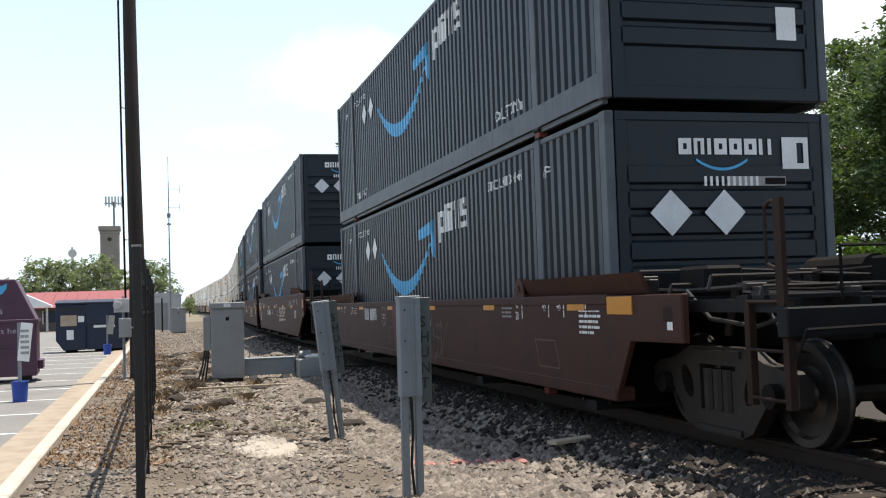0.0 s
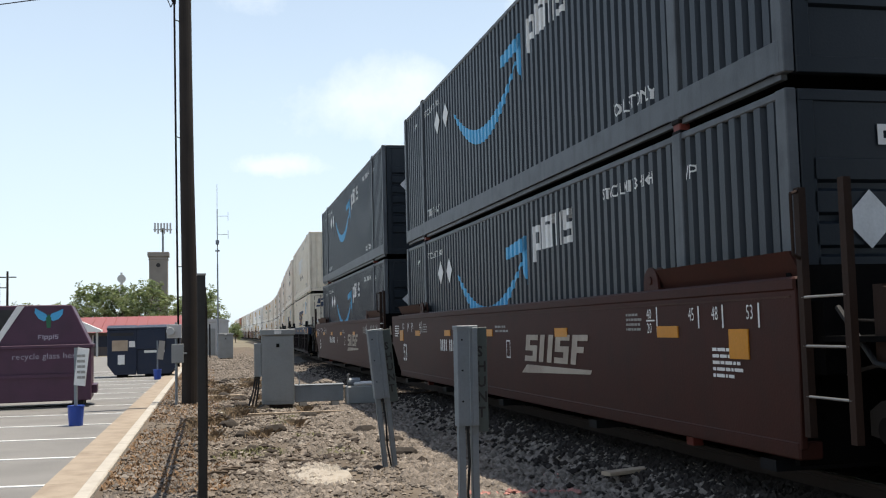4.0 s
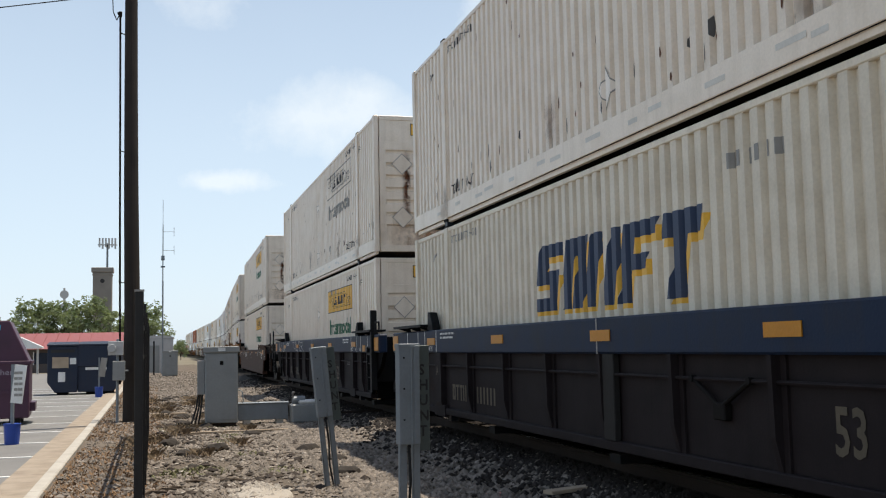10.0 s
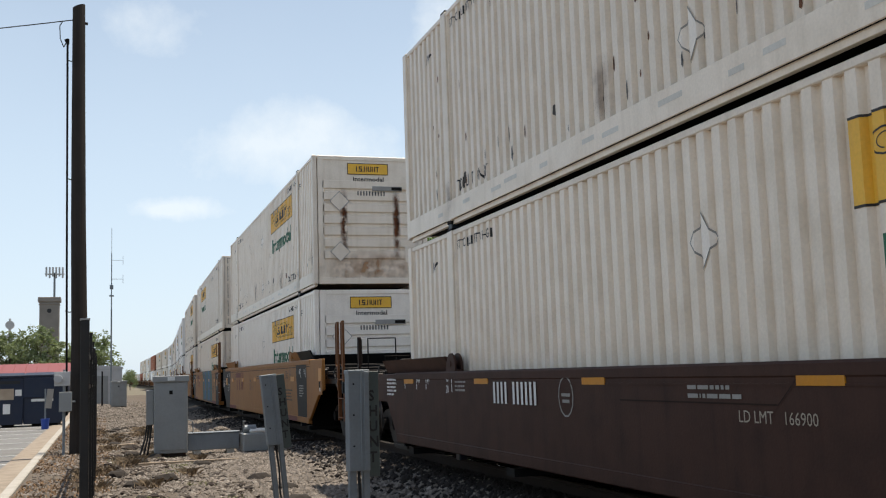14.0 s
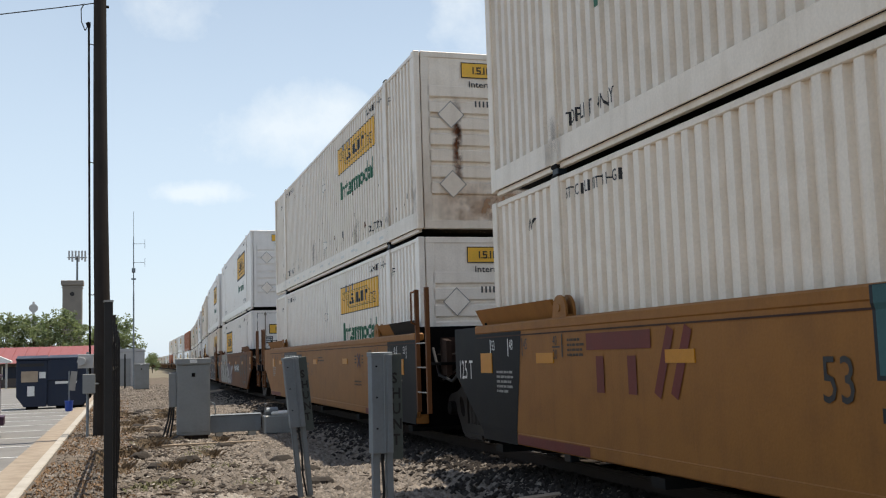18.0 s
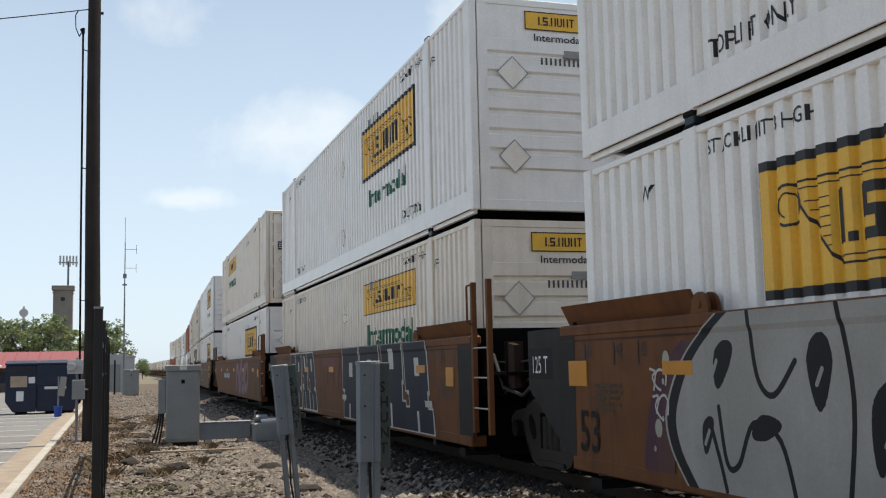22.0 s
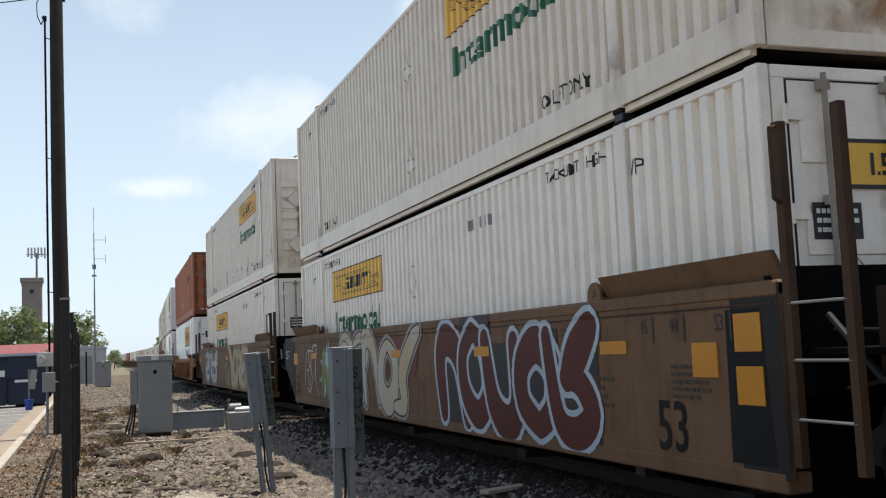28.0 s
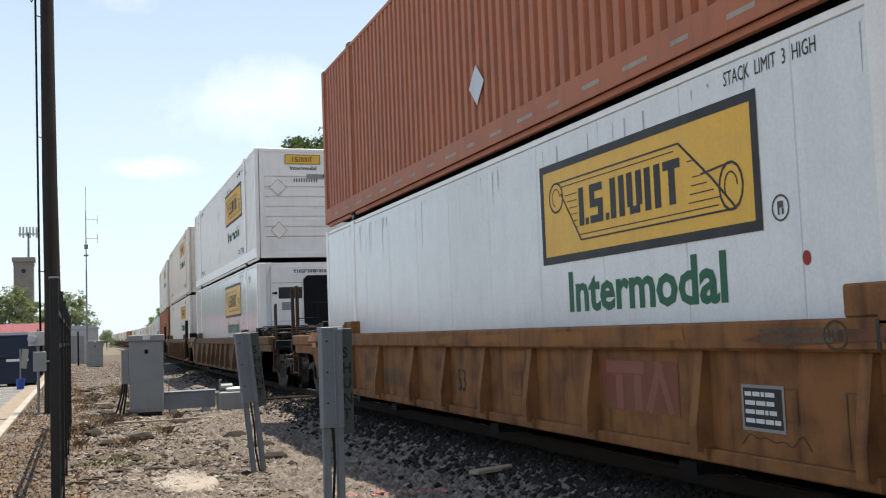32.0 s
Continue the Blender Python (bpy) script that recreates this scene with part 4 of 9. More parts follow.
def front_marks(ob, kind, dirty=False, pale=False):
    if kind == "arc":
        end_marking(ob, "company_mark", lambda: mark_blocks("arrow_end", 1.12, 0.17, 0, 0.24), -0.5, 2.45, SIGN_WHITE, key="f0")
        end_marking(ob, "arc_mark", lambda: shapes(*[[(a * 0.06, 0.1 * (a / 5 - 1) ** 2), ((a + 1) * 0.06, 0.1 * ((a + 1) / 5 - 1) ** 2), ((a + 1) * 0.06, 0.1 * ((a + 1) / 5 - 1) ** 2 + 0.03), (a * 0.06, 0.1 * (a / 5 - 1) ** 2 + 0.03)] for a in range(10)]), -0.3, 2.28, SIGN_BLUE, key="f1")
        end_marking(ob, "label_panel", lambda: shapes(*frame_rect(0, 0, 0.32, 0.34, 0.06), rect(0.06, 0.06, 0.12, 0.22)), 0.72, 2.3, SIGN_WHITE, label="white square label", key="f2")
        end_marking(ob, "number_marks", lambda: digits_bar(10, 0.05, 0.1), -0.22, 2.12, SIGN_WHITE, y=-0.008, key="f3")
        end_marking(ob, "placard", lambda: shapes(diamond(0, 0, 0.24)), -0.62, 1.84, SILVER, y=-0.02, label="silver diamond placard holder", key="f4")
        end_marking(ob, "placard", lambda: shapes(diamond(0, 0, 0.24)), 0.0, 1.84, SILVER, y=-0.02, label="silver diamond placard holder", key="f4")
        end_marking(ob, "papers_plate", lambda: shapes(rect(0, 0, 0.24, 0.36)), 0.72, 0.66, SIGN_WHITE, y=-0.008, label="pale plate", key="f5")
    elif kind in ("yellow", "framed"):
        end_marking(ob, "company_sign", lambda: shapes(rect(0, 0, 0.95, 0.26)), -0.52, 2.48, RAIL_PATCH if pale else SIGN_YELLOW, key="g0", label="small pale company panel" if pale else "small yellow company panel")
        end_marking(ob, "sign_border", lambda: shapes(*frame_rect(0, 0, 0.95, 0.26, 0.015)), -0.52, 2.48, SIGN_BLACK, y=-0.007, key="g0b")
        end_marking(ob, "sign_mark", lambda: mark_blocks("panel", 0.55, 0.12, 0, 0.24), -0.32, 2.55, SIGN_BLACK, y=-0.008, key="g1")
        end_marking(ob, "company_word", lambda: words("Intermodal", 0.1, width=0.72, bold=0.0015), -0.4, 2.33, SIGN_BLACK, y=-0.006, key="g2")
        end_marking(ob, "number_marks", lambda: digits_bar(10, 0.05, 0.1), -0.3, 2.0, SIGN_DARK, y=-0.008, key="g3")
        for z in (1.86, 0.72):
            plate = end_marking(ob, "placard", lambda: shapes(diamond(0, 0, 0.23)), -0.72, z, WHITE_OLD if dirty else WHITE, y=-0.018, label="diamond placard holder", key="g4")
            end_marking(plate, "placard_rim", lambda: shapes(*diamond_frame(0, 0, 0.23, 0.018)), -0.72, z, SIGN_GREY, y=-0.021, key="g4r")
        end_marking(ob, "small_label", lambda: shapes(rect(0, 0, 0.12, 0.12)), 0.0, 0.6, SIGN_YELLOW, y=-0.03 + 0.058, key="g5")
        end_marking(ob, "vent_plate", lambda: shapes(rect(0, 0, 0.2, 0.16)), 0.42, 0.58, SIGN_GREY, y=0.026, key="g6")
        made("papers_box", lambda b: box(b, 0.78, 0.96, -0.01, 0.03, 0.48, 0.86), WHITE_OLD if dirty else WHITE, ob, "metal papers box", bevel=0.01, key="g7")
        end_marking(ob, "number_column", lambda: shapes(*[rect(0, 0.13 * i, 0.06, 0.1) for i in range(11)]), 1.08, 1.1, SIGN_GREY, y=-0.006, key="g8")
        if dirty:
            for x in (-0.62, 0.6) if dirty == 2 else ():
                end_marking(ob, "rust_run", lambda: shapes(rect(-0.1, 0, 0.2, 1.7)), x, 0.5, RUST_RUN, y=-0.0035, label="brown rust run", key="rr")
                end_marking(ob, "soot_run", lambda: shapes(rect(-0.06, 0, 0.12, 1.2)), x + 0.02, 0.8, SOOT, y=-0.005, label="black soot run", key="rr1")
            end_marking(ob, "rust_wash", lambda: shapes(rect(-0.3, -0.3, 2.7, 0.9)), -1.06, 0.2, RUST_WASH, y=-0.0025, label="rusty wash", key="rs")
    elif kind == "doors":
        end_marking(ob, "company_sign", lambda: shapes(rect(0, 0, 1.35, 0.36)), -0.66, 2.02, SIGN_YELLOW, y=-0.018, key="d0", label="yellow company panel")
        end_marking(ob, "sign_border", lambda: shapes(*frame_rect(0, 0, 1.35, 0.36, 0.03)), -0.66, 2.02, SIGN_BLACK, y=-0.02, key="d1")
        end_marking(ob, "sign_mark", lambda: mark_blocks("panel", 0.8, 0.16, 0, 0.24), -0.42, 2.12, SIGN_BLACK, y=-0.021, key="d2")
        for z in (1.35, 0.65):
            end_marking(ob, "placard", lambda: shapes(*diamond_frame(0, 0, 0.26, 0.02)), -0.68, z, SIGN_GREY, y=-0.022, key="d3")
        end_marking(ob, "notice", lambda: shapes(rect(0, 0, 0.42, 0.26)), -0.95, 1.66, SIGN_BLACK, y=-0.018, label="black notice with pale lettering", key="d4")
        end_marking(ob, "notice_lines", lambda: bars(3, 0.36, 0.2, 4), -0.92, 1.69, SIGN_WHITE, y=-0.02, key="d5")
        end_marking(ob, "turn_notice", lambda: shapes(rect(0, 0, 0.26, 0.42)), 0.72, 1.0, SIGN_YELLOW, y=-0.018, label="yellow turning notice", key="d6")
        end_marking(ob, "notice_word", lambda: words("WIDE", 0.07, squeeze=0.8), 0.75, 1.1, SIGN_BLACK, y=-0.02, key="d7")
        end_marking(ob, "notice_word", lambda: words("TURNS", 0.07, squeeze=0.66), 0.75, 1.02, SIGN_BLACK, y=-0.02, key="d8")
        end_marking(ob, "notice_word", lambda: words("CAUTION", 0.06, squeeze=0.56), 0.74, 1.34, SIGN_BLACK, y=-0.02, key="d9")
        end_marking(ob, "vent_plate", lambda: shapes(rect(0, 0, 0.2, 0.24)), 0.36, 1.05, SIGN_GREY, y=-0.018, key="d10")
    elif kind == "slant_doors":
        end_marking(ob, "company_mark", lambda: mark_blocks("slant", 1.85, 0.4, 0.3, 0.34), -1.02, 2.26, SIGN_NAVY, y=-0.018, key="s0")
        end_marking(ob, "company_word", lambda: words("INTERMODAL", 0.1, squeeze=1.3), -0.35, 2.1, SIGN_BLACK, y=-0.018, key="s1")
        end_marking(ob, "rental_label", lambda: shapes(rect(0, 0, 0.5, 0.36)), -0.35, 1.3, SIGN_BLUE, y=-0.018, label="blue rental label", key="s2")
        end_marking(ob, "weight_label", lambda: shapes(rect(0, 0, 0.5, 0.16)), -1.0, 1.5, SIGN_WHITE, y=-0.018, label="pale weight label", key="s2b")
    elif kind == "slant":
        end_marking(ob, "company_mark", lambda: mark_blocks("slant", 1.0, 0.16, 0.3, 0.3), -0.5, 2.35, SIGN_WHITE, key="s3")
        end_marking(ob, "rental_label", lambda: shapes(rect(0, 0, 0.5, 0.5)), 0.5, 1.75, SIGN_BLUE, label="blue rental label", key="s4")
        end_marking(ob, "rental_word", lambda: words("RENTAL", 0.11, squeeze=0.85), 0.54, 1.85, SIGN_BLACK, y=-0.007, key="s5")
        end_marking(ob, "number_column", lambda: shapes(*[rect(0, 0.15 * i, 0.08, 0.11) for i in range(7)]), 0.82, 0.62, SIGN_DARK, key="s6")
        end_marking(ob, "rust_run", lambda: shapes(rect(-0.12, 0, 0.26, 1.2)), -0.62, 0.85, SOOT, y=-0.002, label="brown rust run", key="s7")
        made("vent_box", lambda b: (box(b, -0.13, -0.04, -0.03, 0.0, 1.85, 2.35),), WHITE_OLD, ob, key="s8")
        end_marking(ob, "weight_mark", lambda: bars(1, 0.45, 0.09, 2), -0.18, 0.55, SIGN_GREY, key="s9")
    elif kind == "slant_low":
        end_marking(ob, "company_mark", lambda: mark_blocks("slant", 1.2, 0.2, 0.3, 0.3), -0.35, 2.3, SIGN_NAVY, key="s10")
        end_marking(ob, "company_word", lambda: words("INTERMODAL", 0.07, squeeze=1.3), 0.0, 2.14, SIGN_BLACK, key="s11")
        end_marking(ob, "placard", lambda: shapes(diamond(0, 0, 0.26)), -0.6, 1.35, SILVER, y=-0.02, label="silver diamond placard holder", key="s12")
    elif kind == "rust":
        end_marking(ob, "company_mark", lambda: mark_blocks("door", 1.5, 0.2, 0, 0.3), -0.85, 2.28, SIGN_BLACK, y=-0.018, key="o0")
        end_marking(ob, "mark_line", lambda: shapes(rect(0, 0, 1.55, 0.06)), -0.88, 2.18, SIGN_BLACK, y=-0.018, key="o1")
        for z in (1.85, 1.0):
            end_marking(ob, "placard", lambda: shapes(diamond(0, 0, 0.24)), -0.75, z, DULL_PLATE, y=-0.022, label="dull diamond placard holder", key="o2")
        end_marking(ob, "plate", lambda: shapes(rect(0, 0, 0.2, 0.32)), 0.34, 0.86, DULL_PLATE, y=-0.02, key="o3")
        end_marking(ob, "plate", lambda: shapes(rect(0, 0, 0.22, 0.26)), 0.82, 0.85, SIGN_YELLOW, y=-0.02, label="yellow notice", key="o4")
        end_marking(ob, "white_tape", lambda: shapes(rect(0, 0, 0.32, 0.045)), -0.95, 0.22, SIGN_WHITE, y=-0.02, key="o5")
        end_marking(ob, "white_tape", lambda: shapes(rect(0, 0, 0.32, 0.045)), 0.62, 0.22, SIGN_WHITE, y=-0.02, key="o5")
        for x in (-0.6, 0.55):
            end_marking(ob, "soot_stain", lambda: shapes(rect(-0.28, 0, 0.56, 1.9)), x, 0.3, SOOT_HEAVY, y=-0.0165, label="dark grease stain", key="o6")

# ---- well cars ----
RAIL = 0.33          # top of rail above the ground
TRACK = 5.75         # middle of the track
SW = 1.5             # half width of a well car
LOW_Z, UP_Z = 0.57, 3.6


def wheel_profile(bm, y, x, r, s):
    """One wheel with flange; s: which side of the track."""
    outline = [(0.0, 0.09), (0.2, 0.09), (0.28, 0.085), (0.34, 0.03), (0.55, 0.012), (0.78, 0.02), (0.84, 0.06), (0.98, 0.066), (1.0, 0.06), (1.01, -0.04), (1.03, -0.05), (1.06, -0.06), (1.06, -0.078), (1.03, -0.085), (0.84, -0.08), (0.78, -0.02), (0.34, -0.03), (0.28, -0.09), (0.0, -0.09)]
    n, rings = 32, []
    for q, d in outline:
        if q == 0:
            rings.append([bm.verts.new((x + s * d, y, RAIL + r))] * n)
        else:
            rings.append([bm.verts.new((x + s * d, y + q * r * math.cos(2 * math.pi * i / n), RAIL + r + q * r * math.sin(2 * math.pi * i / n))) for i in range(n)])
    for a, b in zip(rings, rings[1:]):
        for i in range(n):
            j = (i + 1) % n
            face = [a[i], a[j], b[j], b[i]]
            bm.faces.new([v for k, v in enumerate(face) if v not in face[:k]])


def side_frame(bm, yc, s, r):
    """Cast truck side frame: a deep truss with an oval hole each side of the spring window."""
    x0, x1 = (0.93, 1.06) if s > 0 else (-1.06, -0.93)
    z = RAIL + r
    outer = [(-1.2, -0.06), (-1.2, 0.12), (-1.06, 0.2), (-0.72, 0.25), (-0.45, 0.36), (0.45, 0.36), (0.72, 0.25), (1.06, 0.2), (1.2, 0.12), (1.2, -0.06), (1.03, -0.08), (0.97, 0.02), (0.83, 0.02), (0.76, -0.08), (0.52, -0.34), (0.36, -0.4), (-0.36, -0.4), (-0.52, -0.34), (-0.76, -0.08), (-0.83, 0.02), (-0.97, 0.02), (-1.03, -0.08)]
    window = [(-0.3, -0.2), (0.3, -0.2), (0.3, 0.2), (-0.3, 0.2)]
    holes = [[(sg * (0.53 + 0.1 * math.cos(k * 0.6283) + 0.05 * math.sin(k * 0.6283)), 0.03 + 0.15 * math.sin(k * 0.6283)) for k in range(10)] for sg in (-1, 1)]
    edges = []
    for loop in [outer, window] + holes:
        v = [bm.verts.new((x0, yc + p, z + q)) for p, q in loop]
        edges += [bm.edges.new((a, b)) for a, b in zip(v, v[1:] + v[:1])]
    faces = [f for f in bmesh.ops.triangle_fill(bm, edges=edges, use_beauty=True)["geom"] if isinstance(f, bmesh.types.BMFace)]
    out = bmesh.ops.extrude_face_region(bm, geom=faces)["geom"]
    bmesh.ops.translate(bm, verts=[v for v in out if isinstance(v, bmesh.types.BMVert)], vec=(x1 - x0, 0, 0))
    rib = x0 if s < 0 else x1
    box(bm, rib - 0.025, rib + 0.025, yc - 0.4, yc + 0.4, z + 0.27, z + 0.33)
    box(bm, rib - 0.025, rib + 0.025, yc - 0.38, yc + 0.38, z - 0.38, z - 0.33)


def truck(car, yc, r=0.46):
    body = made("truck", lambda b: (box(b, -0.9, 0.9, yc - 0.22, yc + 0.22, RAIL + r - 0.05, RAIL + r + 0.3), box(b, -0.4, 0.4, yc - 0.35, yc + 0.35, RAIL + r + 0.3, RAIL + r + 0.42)), IRON, car, "grimy cast-iron truck", key=("bol", yc, r))
    for s in (-1, 1):
        made("side_frame", lambda b: side_frame(b, yc, s, r), FRAME_IRON, body, key=("sf", yc, s, r))
        [made("spring", lambda b: rod(b, (s * 0.99, yc + d, RAIL + r - 0.2), (s * 0.99, yc + d, RAIL + r + 0.16), 0.06, 10), FRAME_IRON, body, key=("spr", yc, s, r, d)) for d in ((-0.24, -0.08, 0.08, 0.24) if s < 0 else ())]
        for d in (-0.9, 0.9):
            made("wheel", lambda b: wheel_profile(b, yc + d, s * 0.755, r, s), WHEEL_STEEL, body, "worn steel wheel", key=("whl", yc, s, d, r))
            made("journal_cap", lambda b: disc_prism(b, (yc + d, RAIL + r), 0.1, min(s * 0.95, s * 1.14), max(s * 0.95, s * 1.14), 12), IRON, body, key=("jc", yc, s, d, r))
    for d in (-0.9, 0.9):
        made("axle", lambda b: rod(b, (-0.95, yc + d, RAIL + r), (0.95, yc + d, RAIL + r), 0.085, 10), WHEEL_STEEL, body, key=("axl", yc, d, r))


def ladder(bm, y0, y1, z0, z1, x, rungs, bare=False):
    for y in (y0, y1):
        box(bm, x - 0.03, x + 0.03, y - 0.035, y + 0.035, z0, z1)
    for i in range(rungs):
        z = z0 + 0.06 + (min(z1, 1.75) - z0 - 0.06) * i / max(1, rungs - 1)
        not bare and rod(bm, (x - 0.02, y0, z), (x - 0.02, y1, z), 0.014, 6)


def grab(bm, y, x, z0, z1, out=0.1):
    bar_path(bm, [(x, y, z0), (x - out, y, z0 + 0.04), (x - out, y, z1 - 0.04), (x, y, z1)], 0.014)


GRIMY_END = {TAN_WORN.name: TAN_GRIME, TAN_RIB.name: TAN_GRIME, TAN_OLD.name: TAN_OLD, TAN.name: TAN_OLD, TAN_BROWN.name: TAN_GRIME, BROWN_FADED.name: BROWN_GRIME, BROWN.name: BROWN_GRIME, BROWN_DARK.name: BROWN_GRIME}


def coupler_end(car, paint, s, edge, post_h):
    """Platform, brake gear, coupler and steps at an uncoupled end; s -1 is the front. edge: where the container ends."""
    f = lambda d: edge + s * d
    paint = GRIMY_END.get(paint.name, paint)
    lo = lambda a, b: (min(f(a), f(b)), max(f(a), f(b)))
    k = (s, round(edge, 2), post_h)
    made("end_sill", lambda b: (box(b, -0.36, 0.36, *lo(0.1, 3.25), 0.95, 1.4), box(b, -1.42, 1.42, *lo(3.04, 3.18), 1.24, 1.46)), BLACK_CAR, car, bevel=0.012, key=("es",) + k)
    deck = made("end_platform", lambda b: box(b, -1.4, 1.4, *lo(0.08, 0.5), 1.35, 1.78), BLACK_CAR, car, "dark slatted end platform", key=("ep",) + k)
    for d in (0.62, 0.85, 1.08, 1.31, 2.4, 2.63, 2.86):
        made("platform_slat", lambda b: box(b, -1.35, 1.35, *lo(d, d + 0.16), 1.52, 1.55), BLACK_CAR, deck, key=("eps", d) + k)
    for x in (-1.3, -0.7, 0.7, 1.3):
        made("bearer", lambda b: box(b, x - 0.05, x + 0.05, *lo(0.5, 3.1), 1.42, 1.52), BLACK_CAR, deck, key=("epb", x) + k)
    made("shear_plate", lambda b: prism(b, [(f(0.3), 1.0), (f(2.9), 1.2), (f(3.0), 1.5), (f(0.3), 1.6)], "x", -0.5, 0.5), BLACK_CAR, car, key=("shp",) + k)
    made("coupler", lambda b: (box(b, -0.14, 0.14, *lo(3.0, 3.62), 0.92 + 0.2, 1.32), box(b, -0.2, 0.2, *lo(3.42, 3.72), 1.06, 1.38), rod(b, (-0.12, f(3.62), 1.02), (-0.12, f(3.62), 1.42), 0.07)), IRON, car, "rusty knuckle coupler", key=("cp",) + k)
    made("uncoupling_lever", lambda b: bar_path(b, [(-1.4, f(3.25), 1.1), (-1.35, f(3.3), 1.3), (-0.3, f(3.35), 1.32), (0, f(3.5), 1.3)], 0.014), IRON, car, key=("ul",) + k)
    made("air_hose", lambda b: bar_path(b, [(-0.35, f(3.2), 1.05), (-0.38, f(3.5), 0.85), (-0.36, f(3.75), 0.72), (-0.34, f(3.9), 0.8)], 0.03), RUBBER, car, "black rubber brake hose", key=("ah",) + k)
    for x in (-1.36, 1.36):
        made("step", lambda b: (ladder(b, f(2.6), f(3.1), 0.72, 1.5, x, 3)), paint, car, key=("st", x) + k)
    for x in (-1.385, 1.385):
        for d in (2.62, 3.1) if post_h > 2.4 else (3.08,):
            made("handrail", lambda b: (box(b, x - 0.02, x + 0.02, *lo(d - 0.045, d + 0.045), 1.3, post_h), bar_path(b, [(x, f(d), post_h - 0.03), (x, f(d - 0.1), post_h - 0.01), (x, f(d - 0.18), post_h - 0.05), (x, f(d - 0.18), 1.78), (x, f(d), 1.72)], 0.014)), paint, car, "upright end handrail with a grab loop", key=("hr", x, d) + k)
    made("crossover_rail", lambda b: bar_path(b, [(-0.9, f(3.1), 1.5), (-0.9, f(3.1), post_h - 0.35), (-0.35, f(3.1), post_h - 0.35), (-0.35, f(3.1), 1.4)], 0.013), IRON, car, key=("cr",) + k)
    made("crossover_rail", lambda b: bar_path(b, [(0.9, f(3.1), 1.5), (0.9, f(3.1), 2.2), (0.4, f(3.1), 2.2), (0.4, f(3.1), 1.4)], 0.013), IRON, car, key=("cr2",) + k)
    made("brake_reservoir", lambda b: rod(b, (0.5, f(0.8), 1.72), (0.5, f(1.7), 1.72), 0.17, 14), IRON, car, key=("bg0",) + k)
    made("brake_valve", lambda b: box(b, -1.1, -0.72, *lo(1.0, 1.5), 1.55, 1.82), IRON, car, bevel=0.03, key=("bg1",) + k)
    made("valve_box", lambda b: box(b, 0.2, 0.75, *lo(2.0, 2.25), 1.5, 1.85), IRON, car, bevel=0.02, key=("bg2",) + k)
    rng = random.Random(7)
    for j in range(9):
        x, z, d0, d1 = rng.uniform(-1.25, 1.1), rng.uniform(1.5, 1.78), rng.uniform(0.3, 1.0), rng.uniform(1.9, 3.1)
        made("brake_rod", lambda b: bar_path(b, [(x, f(d0), z), (x + 0.04, f((d0 + d1) / 2), z - 0.02), (x + 0.15 * (j % 3 - 1), f(d1), z)], 0.011 + 0.006 * (j % 3)), WORN_IRON, car, key=("bg3", j) + k)
    for j, (d, z) in enumerate(((0.62, 1.8), (1.25, 1.66), (1.95, 1.72), (2.7, 1.62))):
        made("cross_pipe", lambda b: bar_path(b, [(-1.34, f(d), z - 0.12), (-1.3, f(d), z), (-0.3, f(d + 0.05), z), (0.5, f(d), z - 0.04), (1.3, f(d), z)], 0.016), WORN_IRON, car, key=("bg4", j) + k)
    for j, x in enumerate((-1.18, -0.52, 0.45)):
        made("sagging_hose", lambda b: bar_path(b, [(x, f(1.3), 1.6), (x - 0.06, f(1.8), 1.36 - 0.1 * j), (x, f(2.4), 1.3 - 0.06 * j), (x + 0.1, f(3.0), 1.45)], 0.019, 8), RUBBER, car, "black sagging air hose", key=("bg5", j) + k)
    for j, (x, d, z) in enumerate(((-1.28, 0.75, 1.72), (-1.05, 2.2, 1.62), (0.2, 1.1, 1.75), (-0.6, 2.75, 1.6), (0.9, 2.3, 1.68))):
        made("pipe_bracket", lambda b: (box(b, x - 0.05, x + 0.05, *lo(d, d + 0.12), z - 0.14, z), box(b, x - 0.1, x + 0.1, *lo(d - 0.03, d + 0.02), z - 0.03, z + 0.03)), WORN_IRON, car, bevel=0.008, key=("bg6", j) + k)
    made("brake_lever", lambda b: prism(b, [(f(1.5), 1.2), (f(1.6), 1.2), (f(1.75), 1.62), (f(1.68), 1.64)], "x", -0.95, -0.92), WORN_IRON, car, key=("bg7",) + k)
    truck(car, f(1.55 if post_h == 2.25 else 1.92), 0.42)


